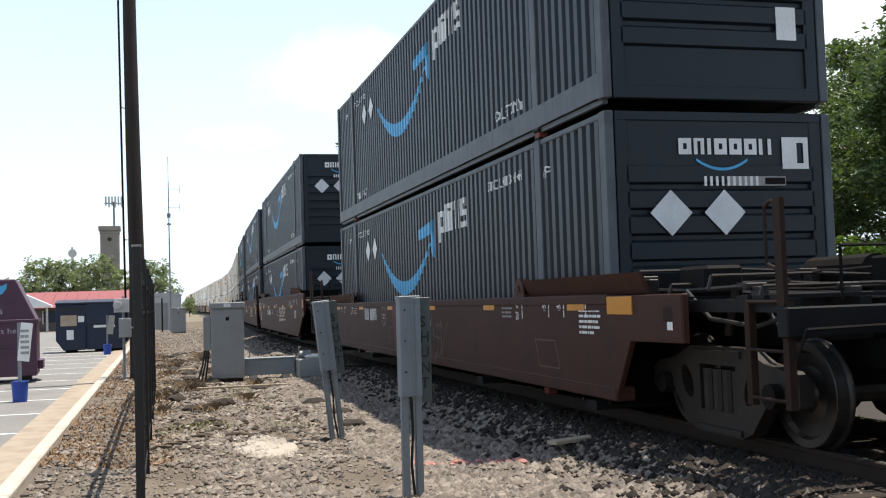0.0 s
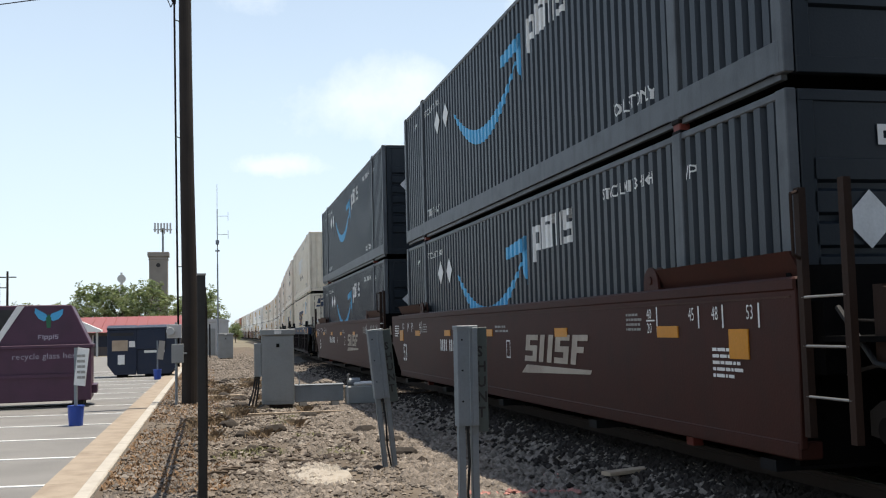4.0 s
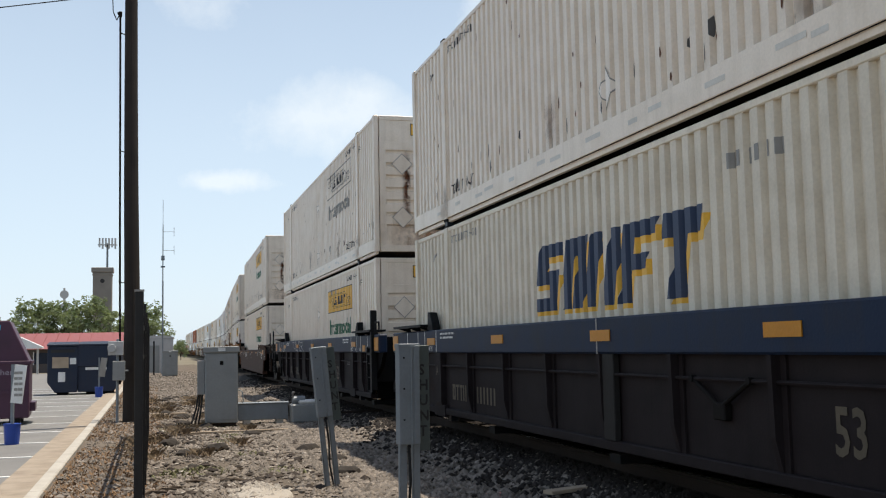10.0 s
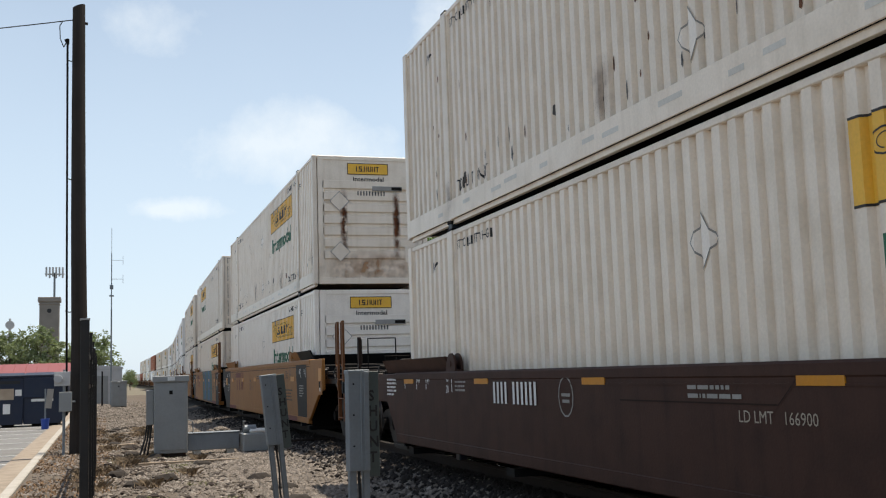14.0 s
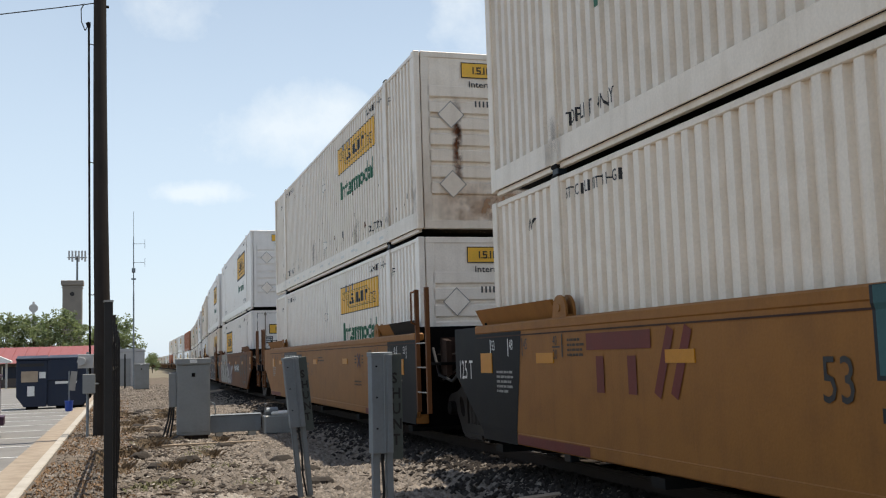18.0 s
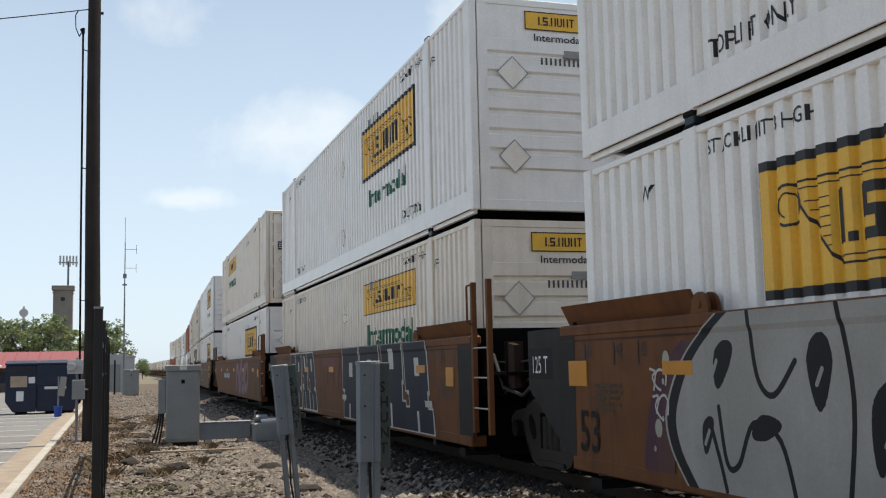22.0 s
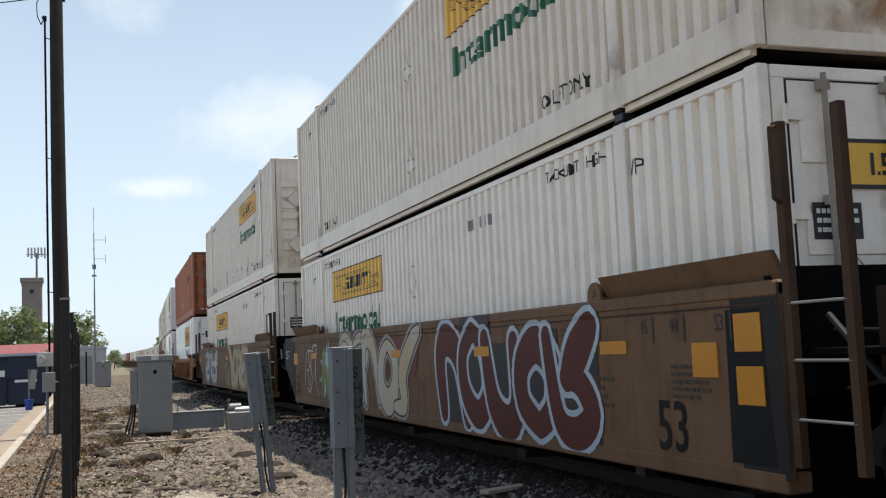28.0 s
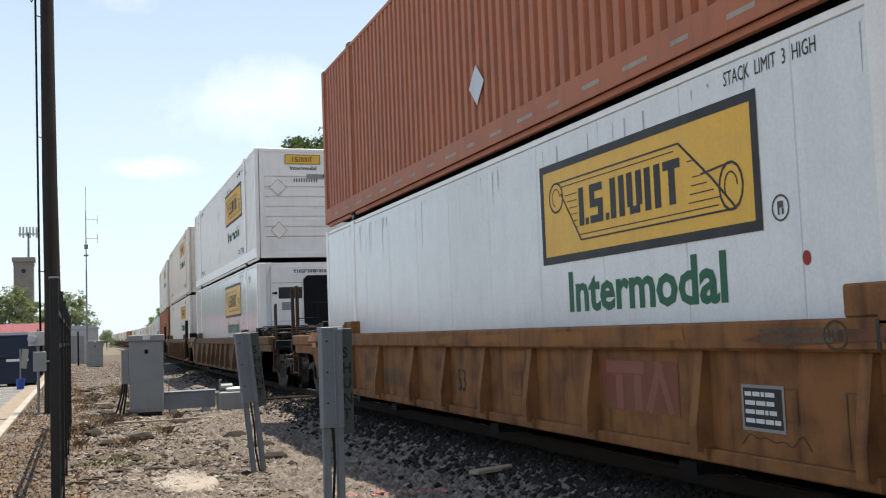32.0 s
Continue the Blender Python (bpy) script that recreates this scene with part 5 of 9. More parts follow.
def artic_front(car, paint, high=2.6):
    """The joint to the unit ahead: ladder, link and shared truck."""
    paint = TAN_OLD if paint is TAN else GRIMY_END.get(paint.name, paint)
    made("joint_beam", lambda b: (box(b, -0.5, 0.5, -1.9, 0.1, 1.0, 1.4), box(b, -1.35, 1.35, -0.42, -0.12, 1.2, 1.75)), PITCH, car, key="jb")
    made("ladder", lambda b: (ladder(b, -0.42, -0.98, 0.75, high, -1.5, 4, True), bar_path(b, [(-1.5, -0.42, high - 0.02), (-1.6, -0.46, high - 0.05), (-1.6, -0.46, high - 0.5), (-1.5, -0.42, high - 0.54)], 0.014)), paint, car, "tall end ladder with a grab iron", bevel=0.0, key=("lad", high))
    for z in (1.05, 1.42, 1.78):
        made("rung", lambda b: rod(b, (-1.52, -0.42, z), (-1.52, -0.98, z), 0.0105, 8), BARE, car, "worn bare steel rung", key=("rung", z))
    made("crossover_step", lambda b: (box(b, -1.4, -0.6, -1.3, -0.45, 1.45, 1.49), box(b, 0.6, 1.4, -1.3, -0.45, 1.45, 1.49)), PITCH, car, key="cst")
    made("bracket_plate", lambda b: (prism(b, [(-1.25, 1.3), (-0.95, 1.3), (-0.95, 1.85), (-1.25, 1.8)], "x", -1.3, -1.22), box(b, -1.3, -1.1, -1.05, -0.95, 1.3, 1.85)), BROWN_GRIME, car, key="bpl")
    made("brake_pipe", lambda b: bar_path(b, [(-1.1, -0.3, 1.2), (-1.15, -1.0, 1.32), (-1.1, -1.6, 1.5), (-1.1, -2.3, 1.6)], 0.016), WORN_IRON, car, key="bpi")
    for j, (x, z) in enumerate(((-1.2, 1.62), (-0.8, 1.7), (-0.2, 1.55), (0.7, 1.66))):
        made("brake_rod", lambda b: bar_path(b, [(x, 0.0, z), (x + 0.05, -0.9, z - 0.03), (x - 0.08, -2.0, z + 0.02)], 0.013), WORN_IRON, car, key=("jbr", j))
    made("sagging_hose", lambda b: bar_path(b, [(-1.28, -0.5, 1.7), (-1.34, -1.0, 1.3), (-1.3, -1.5, 1.22), (-1.2, -2.2, 1.6)], 0.022, 8), RUBBER, car, "black sagging air hose", key="jho")
    truck(car, -1.7, 0.48)


def reflectors(car, ys, z, x=-SW - 0.0115):
    for y in ys:
        made("reflector", lambda b: box(b, x, x + 0.011, y - 0.23, y + 0.23, z - 0.055, z + 0.055), REFLECTOR, car, "amber reflector", key=("rf", y, z, x))


def smooth_car(name, m, label, paint, front, rear, stripe=None, letter=SIGN_WHITE, tall=2.62, group="well cars of the train", top=1.93, lead=1.25, high=2.6):
    """A well car unit with plain plated sides. front and rear: 'c' coupler end, 'a' joint."""
    car = thing(name, m, label, "well car", group)
    low = top < 1.8
    shift = -0.2 if low else 0.0
    fy, fb = ((-1.8, -0.45) if low else (-1.6, -0.1)) if front == "c" else (-0.3, -0.28)
    ry, rb = ((LEN + 1.8, LEN + 0.3) if low else (LEN + 1.6, LEN + 0.1)) if rear == "c" else (LEN + 1.15, LEN + 0.1)
    out = [(fb, 0.64), (rb, 0.64)]
    out += [(LEN + 0.8, 1.15), (ry, 1.16), (ry, top)] if low else [(LEN + 1.05 if rear == "a" else LEN + 1.25, 1.24), (ry, 1.3), (ry, top)]
    out += [(fy, top), (fy, 1.16 if low else 1.3)]
    if front == "c":
        out += [(-0.78, 1.15) if low else (-1.25, 1.24)]
    for s in (-1, 1):
        made("side_plate", lambda b: prism(b, out, "x", min(s * SW, s * (SW - 0.06)), max(s * SW, s * (SW - 0.06))), paint, car, bevel=0.008, key=("sp", s, front, rear, top))
        made("top_chord", lambda b: (box(b, min(s * (SW + 0.012), s * 1.36), max(s * (SW + 0.012), s * 1.36), max(fy, -0.3), min(ry, LEN + 0.3), top - 0.1, top + 0.015)), paint, car, bevel=0.02, key=("tc", s, front, rear, top))
        made("bottom_sill", lambda b: (box(b, min(s * (SW + 0.008), s * 1.3), max(s * (SW + 0.008), s * 1.3), fb + 0.02, rb - 0.02, 0.56, 0.7)), paint, car, bevel=0.015, key=("bs", s, front, rear))
        for y0, y1 in ((-1.0 if low else -0.25, 2.15), (LEN - 2.15, LEN + (1.0 if low else 0.7 if rear == "c" else 0.25))):
            made("guide_flange", lambda b: prism(b, [(s * 1.37, top + 0.01), (s * 1.41, top + 0.01), (s * 1.51, top + 0.21), (s * 1.47, top + 0.21)], "y", lead * 1.04 if stripe and lead > 1 and y0 < 3 else y0, y1), paint, car, key=("gf", s, y0, y1, top, lead if stripe else 0))
            if stripe and lead > 1 and y0 < 3:
                made("guide_flange", lambda b: prism(b, [(s * 1.37, top + 0.01), (s * 1.41, top + 0.01), (s * 1.51, top + 0.21), (s * 1.47, top + 0.21)], "y", y0, lead * 1.04), stripe, car, "black painted guide flange", key=("gfb", s, top, lead))
            yb = y1 + 0.0 if y0 < 3 else y0
            d = 1 if y0 < 3 else -1
            q = 0.62 if stripe and lead < 1 else 0.85
            made("lock_bracket", lambda b: [prism(b, [(yb, top + 0.01), (yb + d * 0.42 * q, top + 0.01), (yb + d * 0.42 * q, top + 0.1 * q)] + [(yb + d * q * (0.22 + 0.2 * math.cos(v * 0.349)), top + q * (0.1 + 0.19 * math.sin(v * 0.349))) for v in range(1, 9)] + [(yb + d * 0.02, top + 0.1 * q)], "x", *sorted((s * e, s * (e + 0.028)))) for e in (1.37, 1.46)] + [rod(b, (s * 1.36, yb + d * 0.22 * q, top + 0.13 * q), (s * 1.5, yb + d * 0.22 * q, top + 0.13 * q), 0.05 * q, 10), box(b, *sorted((s * 1.37, s * 1.49)), *sorted((yb, yb + d * 0.42 * q)), top + 0.01, top + 0.035)], paint, car, "forked container lock bracket", bevel=0.004, key=("lb", s, y0, top, q))
    [made("cross_beam", lambda b: box(b, -1.45, 1.45, y - 0.12, y + 0.12, 0.42, 0.51), BLACK_CAR, car, key=("wf", round(float(y), 2))) for y in np.linspace(0.3, LEN - 0.3, 5)]
    for y in (-0.1, LEN + 0.1):
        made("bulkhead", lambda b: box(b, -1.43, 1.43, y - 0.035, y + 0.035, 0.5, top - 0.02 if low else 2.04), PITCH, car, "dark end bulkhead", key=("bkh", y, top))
    made("seam", lambda b: box(b, -SW - 0.009, -SW + 0.001, max(fy, -0.25) + 0.02, min(ry, LEN + 0.25), top - 0.145, top - 0.13), BROWN_DARK, car, "dark weld seam", key=("seam", front, rear, top))
    if front == "c":
        coupler_end(car, paint, -1, 0.0, tall)
    else:
        artic_front(car, paint, high)
    if rear == "c":
        coupler_end(car, paint, 1, LEN, tall)
    reflectors(car, (0.5, 3.5, 6.55, 9.7, 12.65, 15.7) if low else (1.95, 5.05, 8.5, 11.4, 14.2), 1.49 if low else 1.53)
    made("end_reflector", lambda b: box(b, -SW - 0.0115, -SW - 0.0005, (-0.85 if low else fy + 0.08 if front == "c" else 0.42), (-0.3 if low else fy + 0.36 if front == "c" else 0.74), 1.4 if low else 1.48 if front == "c" else 1.3, 1.57 if low else 1.74 if front == "c" else 1.55), REFLECTOR, car, "large amber reflector", key=("er", front, top))
    made("end_reflector", lambda b: box(b, -SW - 0.0115, -SW - 0.0005, (LEN - 0.72 if rear == "c" and paint is TAN else ry - 0.4 if rear == "c" else LEN - 0.3), (LEN - 0.36 if rear == "c" and paint is TAN else ry - 0.12 if rear == "c" else LEN + 0.1), 1.3 if low else 1.4 if rear == "c" else 1.36, 1.54 if low else 1.64 if rear == "c" else 1.6), REFLECTOR, car, "large amber reflector", key=("er2", rear, top, paint is TAN))
    X, L = -SW, 0.008
    if front == "c":
        made("end_plate", lambda b: box(b, -SW - 0.004, -SW + 0.002, fy + 0.02, fy + 0.43, 1.2, min(1.8, top - 0.02)), paint, car, bevel=0.002, key=("enp", top, fy))
        marking(car, "pocket_slot", lambda: shapes(rect(0, 0, 0.15, 0.13)), fy + 0.34, 1.34, BROWN_GRIME, False, X, L, "dark step pocket", key="psl")
        marking(car, "data_label", lambda: shapes(rect(0, 0, 0.1, 0.07)), fy + 0.27, 1.27, SIGN_WHITE, False, X, L, "small white data label", key="dlb")
    if stripe is not None:
        marking(car, "end_stripe", lambda: shapes([(0, 0), (lead - fy, 0), (lead - fy, 1.28), (-0.2 * lead, 1.28)] if front == "a" else [(0, 0), (0.9 * lead, 0), (0.9 * lead, 1.28), (-0.2 * lead, 1.28)]), lead, 0.65, stripe, False, X, 0.003, "dark painted end panel", key=("stp", front, lead))
        marking(car, "end_stripe", lambda: shapes([(0, 0.66), (ry - LEN - 1.05, 0.61), (ry - LEN - 0.12, 0.0), (ry - LEN + lead - 0.2, 0.0), (ry - LEN + lead * 1.2 - 0.2, 1.28), (0, 1.28)]), ry, 0.65, stripe, False, X, 0.003, "dark painted end panel", key=("stp2", rear, lead)) if rear == "a" else None
        if lead > 1:
            front == "a" and made("sill_cover", lambda b: box(b, -SW - 0.0115, -SW - 0.007, fb + 0.025, lead, 0.555, 0.705), stripe, car, "dark painted sill end", key=("slc", lead))
            rear == "a" and made("sill_cover", lambda b: box(b, -SW - 0.0115, -SW - 0.007, LEN - lead * 0.86, rb - 0.025, 0.555, 0.705), stripe, car, "dark painted sill end", key=("slc2", lead))
    faint = STENCIL_DARK if letter is SIGN_BLACK else SIGN_GREY
    # load line marks and stencils at both ends
    for base, d in ((0.0, 1), (LEN, -1)):
        for y, tx in ((0.25, "53"), (0.85, "48"), (1.3, "45")):
            marking(car, "load_mark", lambda: shapes(rect(0, 0, 0.025, 0.2)), base + d * y, 1.56 + shift, SIGN_WHITE if y < lead - 0.3 and stripe and (d > 0 or rear == "a") else letter, False, X, L, key=("lm", letter.name))
            marking(car, "load_mark", lambda: words(tx, 0.12, squeeze=0.7), base + d * y - 0.05 + (0.24 if d > 0 else 0), 1.63 + shift, SIGN_WHITE if y < lead - 0.3 and stripe and (d > 0 or rear == "a") else letter, False, X, L, key=("lt", tx, d))
        marking(car, "load_mark", lambda: words("40", 0.1, squeeze=0.8), base + d * 2.3 + 0.12, 1.66 + shift, letter, False, X, L, key="l40")
        marking(car, "load_mark", lambda: words("20", 0.1, squeeze=0.8), base + d * 2.3 + 0.12, 1.52 + shift, letter, False, X, L, key="l20")
        marking(car, "load_mark", lambda: shapes(rect(0, 0, 0.2, 0.015), rect(0.24, -0.1, 0.025, 0.24)), base + d * 2.3 + 0.13, 1.635 + shift, letter, False, X, L, key=("l42", letter.name))
        marking(car, "stencil_lines", lambda: bars(4, 0.4, 0.2, 7), base + d * 2.75 + 0.2, 1.53 + shift, faint, False, X, L, key="sl4")
        marking(car, "stencil_lines", lambda: bars(5, 0.55, 0.28, 9), (0.42 if low and d > 0 else base + d * 0.75 + 0.3) if letter is SIGN_BLACK or d > 0 else LEN + 0.75, (1.38 if low and d > 0 else 1.12 if letter is SIGN_BLACK or d > 0 else 1.44) + shift, (SIGN_GREY if stripe and lead > 1 else faint) if letter is SIGN_BLACK else letter, False, X, L, key="sl5")
    letter is SIGN_BLACK and marking(car, "weight_lines", lambda: bars(4, 1.15, 0.3, 12), 2.95, 1.0 + shift, faint, False, X, L, key="wl4")
    marking(car, "load_limit_lines", lambda: bars(2, 0.7, 0.13, 13), 8.1, 1.52 + shift, faint, False, X, L, key="wl2")
    return car


def ribbed_car(name, m, label, chord, skin, front, rear, z_chord, walkway, letter=SIGN_WHITE, tall=2.3, group="well cars of the train", near=True):
    """A well car unit with a box chord above a ribbed side."""
    car = thing(name, m, label, "well car", group)
    z0, z1 = z_chord
    tail = 1.3 if walkway or not near else 2.6
    fy, ry = (-tail if front == "c" else -1.08 if walkway else -0.75), (LEN + tail if rear == "c" else LEN + 1.08 if walkway else LEN + 0.75)
    rib_ys = (0.82, 3.55, 5.1, 6.6, LEN / 2, LEN - 6.6, LEN - 5.1, LEN - 3.55, LEN - 0.82) if walkway else (2.1, 3.8, 5.5, 6.8, 8.05, 9.35, 10.65, 12.35, 14.05)
    for s in (-1, 1):
        made("top_chord", lambda b: box(b, min(s * SW, s * 1.33), max(s * SW, s * 1.33), fy, ry, z0, z1), chord, car, bevel=0.02, key=("rtc", s, fy, ry, z0))
        made("side_skin", lambda b: box(b, min(s * 1.40, s * 1.36), max(s * 1.40, s * 1.36), 0.0, LEN, 0.6, z0), skin, car, key=("rsk", s, z0))
        made("bottom_sill", lambda b: box(b, min(s * 1.46, s * 1.3), max(s * 1.46, s * 1.3), 0.0, LEN, 0.56, 0.66), skin, car, bevel=0.012, key=("rbs", s))
        if not near:
            tagged(made("ribs", lambda b: [box(b, min(s * 1.4, s * 1.49), max(s * 1.4, s * 1.49), y - 0.03, y + 0.03, 0.64, z0) for y in np.linspace(0.25, LEN - 0.25, 17)], skin, car, key=("ribs", s, z0)), kind="stuff")
        for y in rib_ys if near else ():
            made("rib", lambda b: (prism(b, [(s * 1.4, z0), (s * 1.5, z0), (s * 1.49, 0.9), (s * 1.43, 0.64), (s * 1.4, 0.64)], "y", y - 0.03, y + 0.03), box(b, min(s * 1.4, s * 1.425), max(s * 1.4, s * 1.425), y - 0.1, y + 0.1, 0.66, z0)) if walkway else (prism(b, [(s * 1.39, z0), (s * 1.45, z0), (s * 1.54, 0.82), (s * 1.54, 0.64), (s * 1.39, 0.63)], "y", y - 0.05, y + 0.05), box(b, *sorted((s * 1.4, s * 1.49)), y - 0.09, y + 0.09, 0.58, 0.66)), skin, car, key=("rib", s, round(float(y), 2), z0))
        for y in (1.98, LEN - 1.98) if walkway else ():
            made("wide_rib", lambda b: (prism(b, [(s * 1.4, z0), (s * 1.49, z0), (s * 1.49, 0.74), (s * 1.45, 0.6), (s * 1.4, 0.56)], "y", y - 0.16, y + 0.16), box(b, *sorted((s * 1.4, s * 1.475)), y - 0.3, y + 0.3, 0.53, 0.7)), skin, car, "broad bolster rib", key=("wrib", s, round(float(y), 2), z0))
        walkway and made("pipe_run", lambda b: rod(b, (s * 1.45, 0.2, z0 - 0.2), (s * 1.45, LEN - 0.2, z0 - 0.2), 0.018, 6), skin, car, key=("prun", s, z0))
    [made("cross_beam", lambda b: box(b, -1.35, 1.35, y - 0.12, y + 0.12, 0.42, 0.51), BLACK_CAR, car, key=("rwf", round(float(y), 2))) for y in np.linspace(0.3, LEN - 0.3, 5)]
    for base, d in ((0.0, 1), (LEN, -1)):
        lo = lambda a, b: (min(base + d * a, base + d * b), max(base + d * a, base + d * b))
        for s in (-1, 1):
            if near and not walkway:
                made("slanted_flange", lambda b: prism(b, [(s * 1.5, z1 + 0.03), (s * 1.52, z1 + 0.05), (s * 1.6, z1 - 0.12), (s * 1.58, z1 - 0.14)], "y", *lo(-0.65, 1.6)), chord, car, "slanted guide flange", key=("slf", s, base, z1))
                made("lock_pedestal", lambda b: (box(b, *sorted((s * 1.3, s * 1.47)), *lo(1.75, 2.25), z1, z1 + 0.2), box(b, *sorted((s * 1.44, s * 1.5)), *lo(1.8, 1.95), z1 - 0.05, z1 + 0.16)), chord, car, bevel=0.015, key=("lpd", s, base, z1))
            if walkway:
                made("side_walkway", lambda b: (box(b, min(s * 1.25, s * 1.6), max(s * 1.25, s * 1.6), *lo(-0.6, 1.35), z1 + 0.06, z1 + 0.1), [prism(b, [(s * 1.34, z1 - 0.02), (s * 1.36, z1 + 0.06), (s * 1.58, z1 + 0.06)], "y", base + d * y - 0.02, base + d * y + 0.02) for y in (-0.3, 0.4, 1.1)]), BLACK_CAR, car, "black grated walkway", key=("wk", s, base, z1))
            (walkway or not near) and made("guide_fin", lambda b: prism(b, [(base + d * 1.3, z1), (base + d * 1.64, z1), (base + d * 1.6, z1 + 0.12), (base + d * 1.46, z1 + 0.29), (base + d * 1.33, z1 + 0.3)], "x", min(s * 1.34, s * 1.47), max(s * 1.34, s * 1.47)), BLACK_CAR if walkway else chord, car, bevel=0.012, key=("fin", s, base, z1))
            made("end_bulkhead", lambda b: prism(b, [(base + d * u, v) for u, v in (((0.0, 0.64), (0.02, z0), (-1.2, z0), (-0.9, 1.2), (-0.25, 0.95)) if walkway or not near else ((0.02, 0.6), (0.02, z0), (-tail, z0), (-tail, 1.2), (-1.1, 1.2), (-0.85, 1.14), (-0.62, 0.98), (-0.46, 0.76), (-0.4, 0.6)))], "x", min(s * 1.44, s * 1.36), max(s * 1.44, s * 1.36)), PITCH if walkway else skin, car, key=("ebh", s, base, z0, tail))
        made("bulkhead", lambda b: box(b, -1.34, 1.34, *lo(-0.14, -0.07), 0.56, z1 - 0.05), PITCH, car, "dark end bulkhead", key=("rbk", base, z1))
        zz = (z0 + z1) / 2
        made("end_reflector", lambda b: box(b, -SW - 0.012, -SW - 0.003, *(lo(-1.04, -0.66) if walkway else lo(-0.6, -0.3)), zz - 0.14, zz + 0.12), REFLECTOR, car, "large amber reflector", key=("rer", base, zz))
        walkway and made("reflector", lambda b: box(b, -SW - 0.0115, -SW - 0.003, *lo(0.32, 0.58), z0 + 0.02, z0 + 0.15), REFLECTOR, car, key=("rlow", base))
        for y, tx in ((0.06 if walkway else 0.3, "53"), (0.8, "48"), (1.25, "45")):
            marking(car, "load_mark", lambda: shapes(rect(0, 0, 0.03, z1 - z0 - 0.02)), base + d * y, z0 + 0.01, letter, False, -SW, 0.006, key=("rlm", tx, z0))
            marking(car, "load_mark", lambda: words(tx, 0.085, squeeze=0.8), base + d * y + 0.16, z0 + 0.03, letter, False, -SW, 0.006, key=("rlt", tx))
        marking(car, "load_mark", lambda: shapes(rect(0, 0, 0.03, z1 - z0 - 0.02)), base + d * 1.95, z0 + 0.01, letter, False, -SW, 0.006, key=("rlm4", z0))
        marking(car, "load_mark", lambda: words("40/20", 0.085, squeeze=0.8), base + d * 1.7 + 0.2, z0 + 0.03, letter, False, -SW, 0.006, key="rl42")
        marking(car, "stencil_lines", lambda: bars(2, 0.8, 0.12, 17), base + d * 2.6 + 0.4, z1 - 0.16, letter if walkway else STENCIL_DIM, False, -SW, 0.006, key="rsl")
    (walkway or not near) and reflectors(car, (1.65, 4.9, 8.0, 11.2, 14.5), zz)
    if not near:
        made("joint_beam", lambda b: box(b, -0.5, 0.5, -3.0, 0.1, 1.0, 1.4), BLACK_CAR, car, key="njb")
        tagged(made("wheels", lambda b: [disc_prism(b, (y, RAIL + 0.46), 0.46, x - 0.07, x + 0.07, 14) for y in (-2.6, -0.8) for x in (-0.755, 0.755)], IRON, car, key="nwh"), kind="stuff")
        return car
    marking(car, "size_mark", lambda: words("53", 0.32 if walkway else 0.26, squeeze=0.78, bold=0.008 if walkway else 0.0), 4.52 if walkway else 9.05, 0.84, STENCIL_DIM if walkway else SIGN_BLACK, False, -1.4, 0.006, key=("r53", walkway))
    marking(car, "number_marks", lambda: mark_blocks("fleet", 0.74, 0.23), LEN - 2.5 if walkway else 13.3, 0.8, STENCIL_DIM, False, -1.4, 0.006, key="rnm0")
    marking(car, "number_marks", lambda: digits_bar(6, 0.11, 0.23), LEN - 3.72 if walkway else 12.2, 0.8, STENCIL_DIM, False, -1.4, 0.006, key="rnm")
    if walkway:
        made("mid_post", lambda b: box(b, -1.478, -1.41, LEN / 2 - 0.3, LEN / 2 - 0.04, 0.66, z0), END_GREY, car, "dull grey joint post", bevel=0.008, key="mpost")
        marking(car, "joint_line", lambda: shapes(rect(0, 0, 0.03, z1 - z0)), LEN / 2 + 0.02, z0, SIGN_GREY, False, -SW, 0.006, "pale line at the chord joint", key="jline")
        rig = made("brake_bell_crank", lambda b: box(b, -1.47, -1.4, 5.78, 5.96, z0 - 0.52, z0 - 0.38), IRON, car, "greasy brake bell crank", bevel=0.01, key="crank")
        for y in (6.28, 5.42):
            made("brake_rod", lambda b: (rod(b, (-1.45, y, z0 - 0.2), (-1.45, 5.87, z0 - 0.42), 0.022, 8), rod(b, (-1.48, y, z0 - 0.2), (-1.43, y, z0 - 0.2), 0.03, 8)), IRON, rig, key=("brod", y))
        marking(car, "weight_capacity", lambda: words("125-T", 0.2, squeeze=0.75), LEN - 1.1, 0.9, BROWN_GRIME, False, -1.4, 0.006, key="wcap")
        marking(car, "unit_letter", lambda: words("A", 0.15, squeeze=0.8), LEN - 1.9, 1.16, STENCIL_DIM, False, -1.49, 0.006, key="wul")
        marking(car, "stencil_lines", lambda: bars(2, 0.36, 0.1, 23), 3.0, 1.2, SIGN_DARK, False, -1.4, 0.006, key="wst")
        marking(car, "stencil_lines", lambda: bars(4, 0.5, 0.3, 24), 1.62, 0.9, BROWN_GRIME, False, -1.4, 0.006, key="wst2")
    if front == "c":
        coupler_end(car, chord if not walkway else BLACK_CAR, -1, 0.0, tall)
    else:
        made("joint_beam", lambda b: (box(b, -0.5, 0.5, -1.9, 0.1, 1.0, 1.4), box(b, -1.35, 1.35, -0.3, -0.05, 0.9, 1.8)), BLACK_CAR, car, key="rjb")
        for x in (-1.5, 1.5):
            made("end_post", lambda b: box(b, x - 0.06, x + 0.06, -0.62, -0.5, 0.75, 2.35), BLACK_CAR, car, "upright end post", bevel=0.008, key=("rep", x))
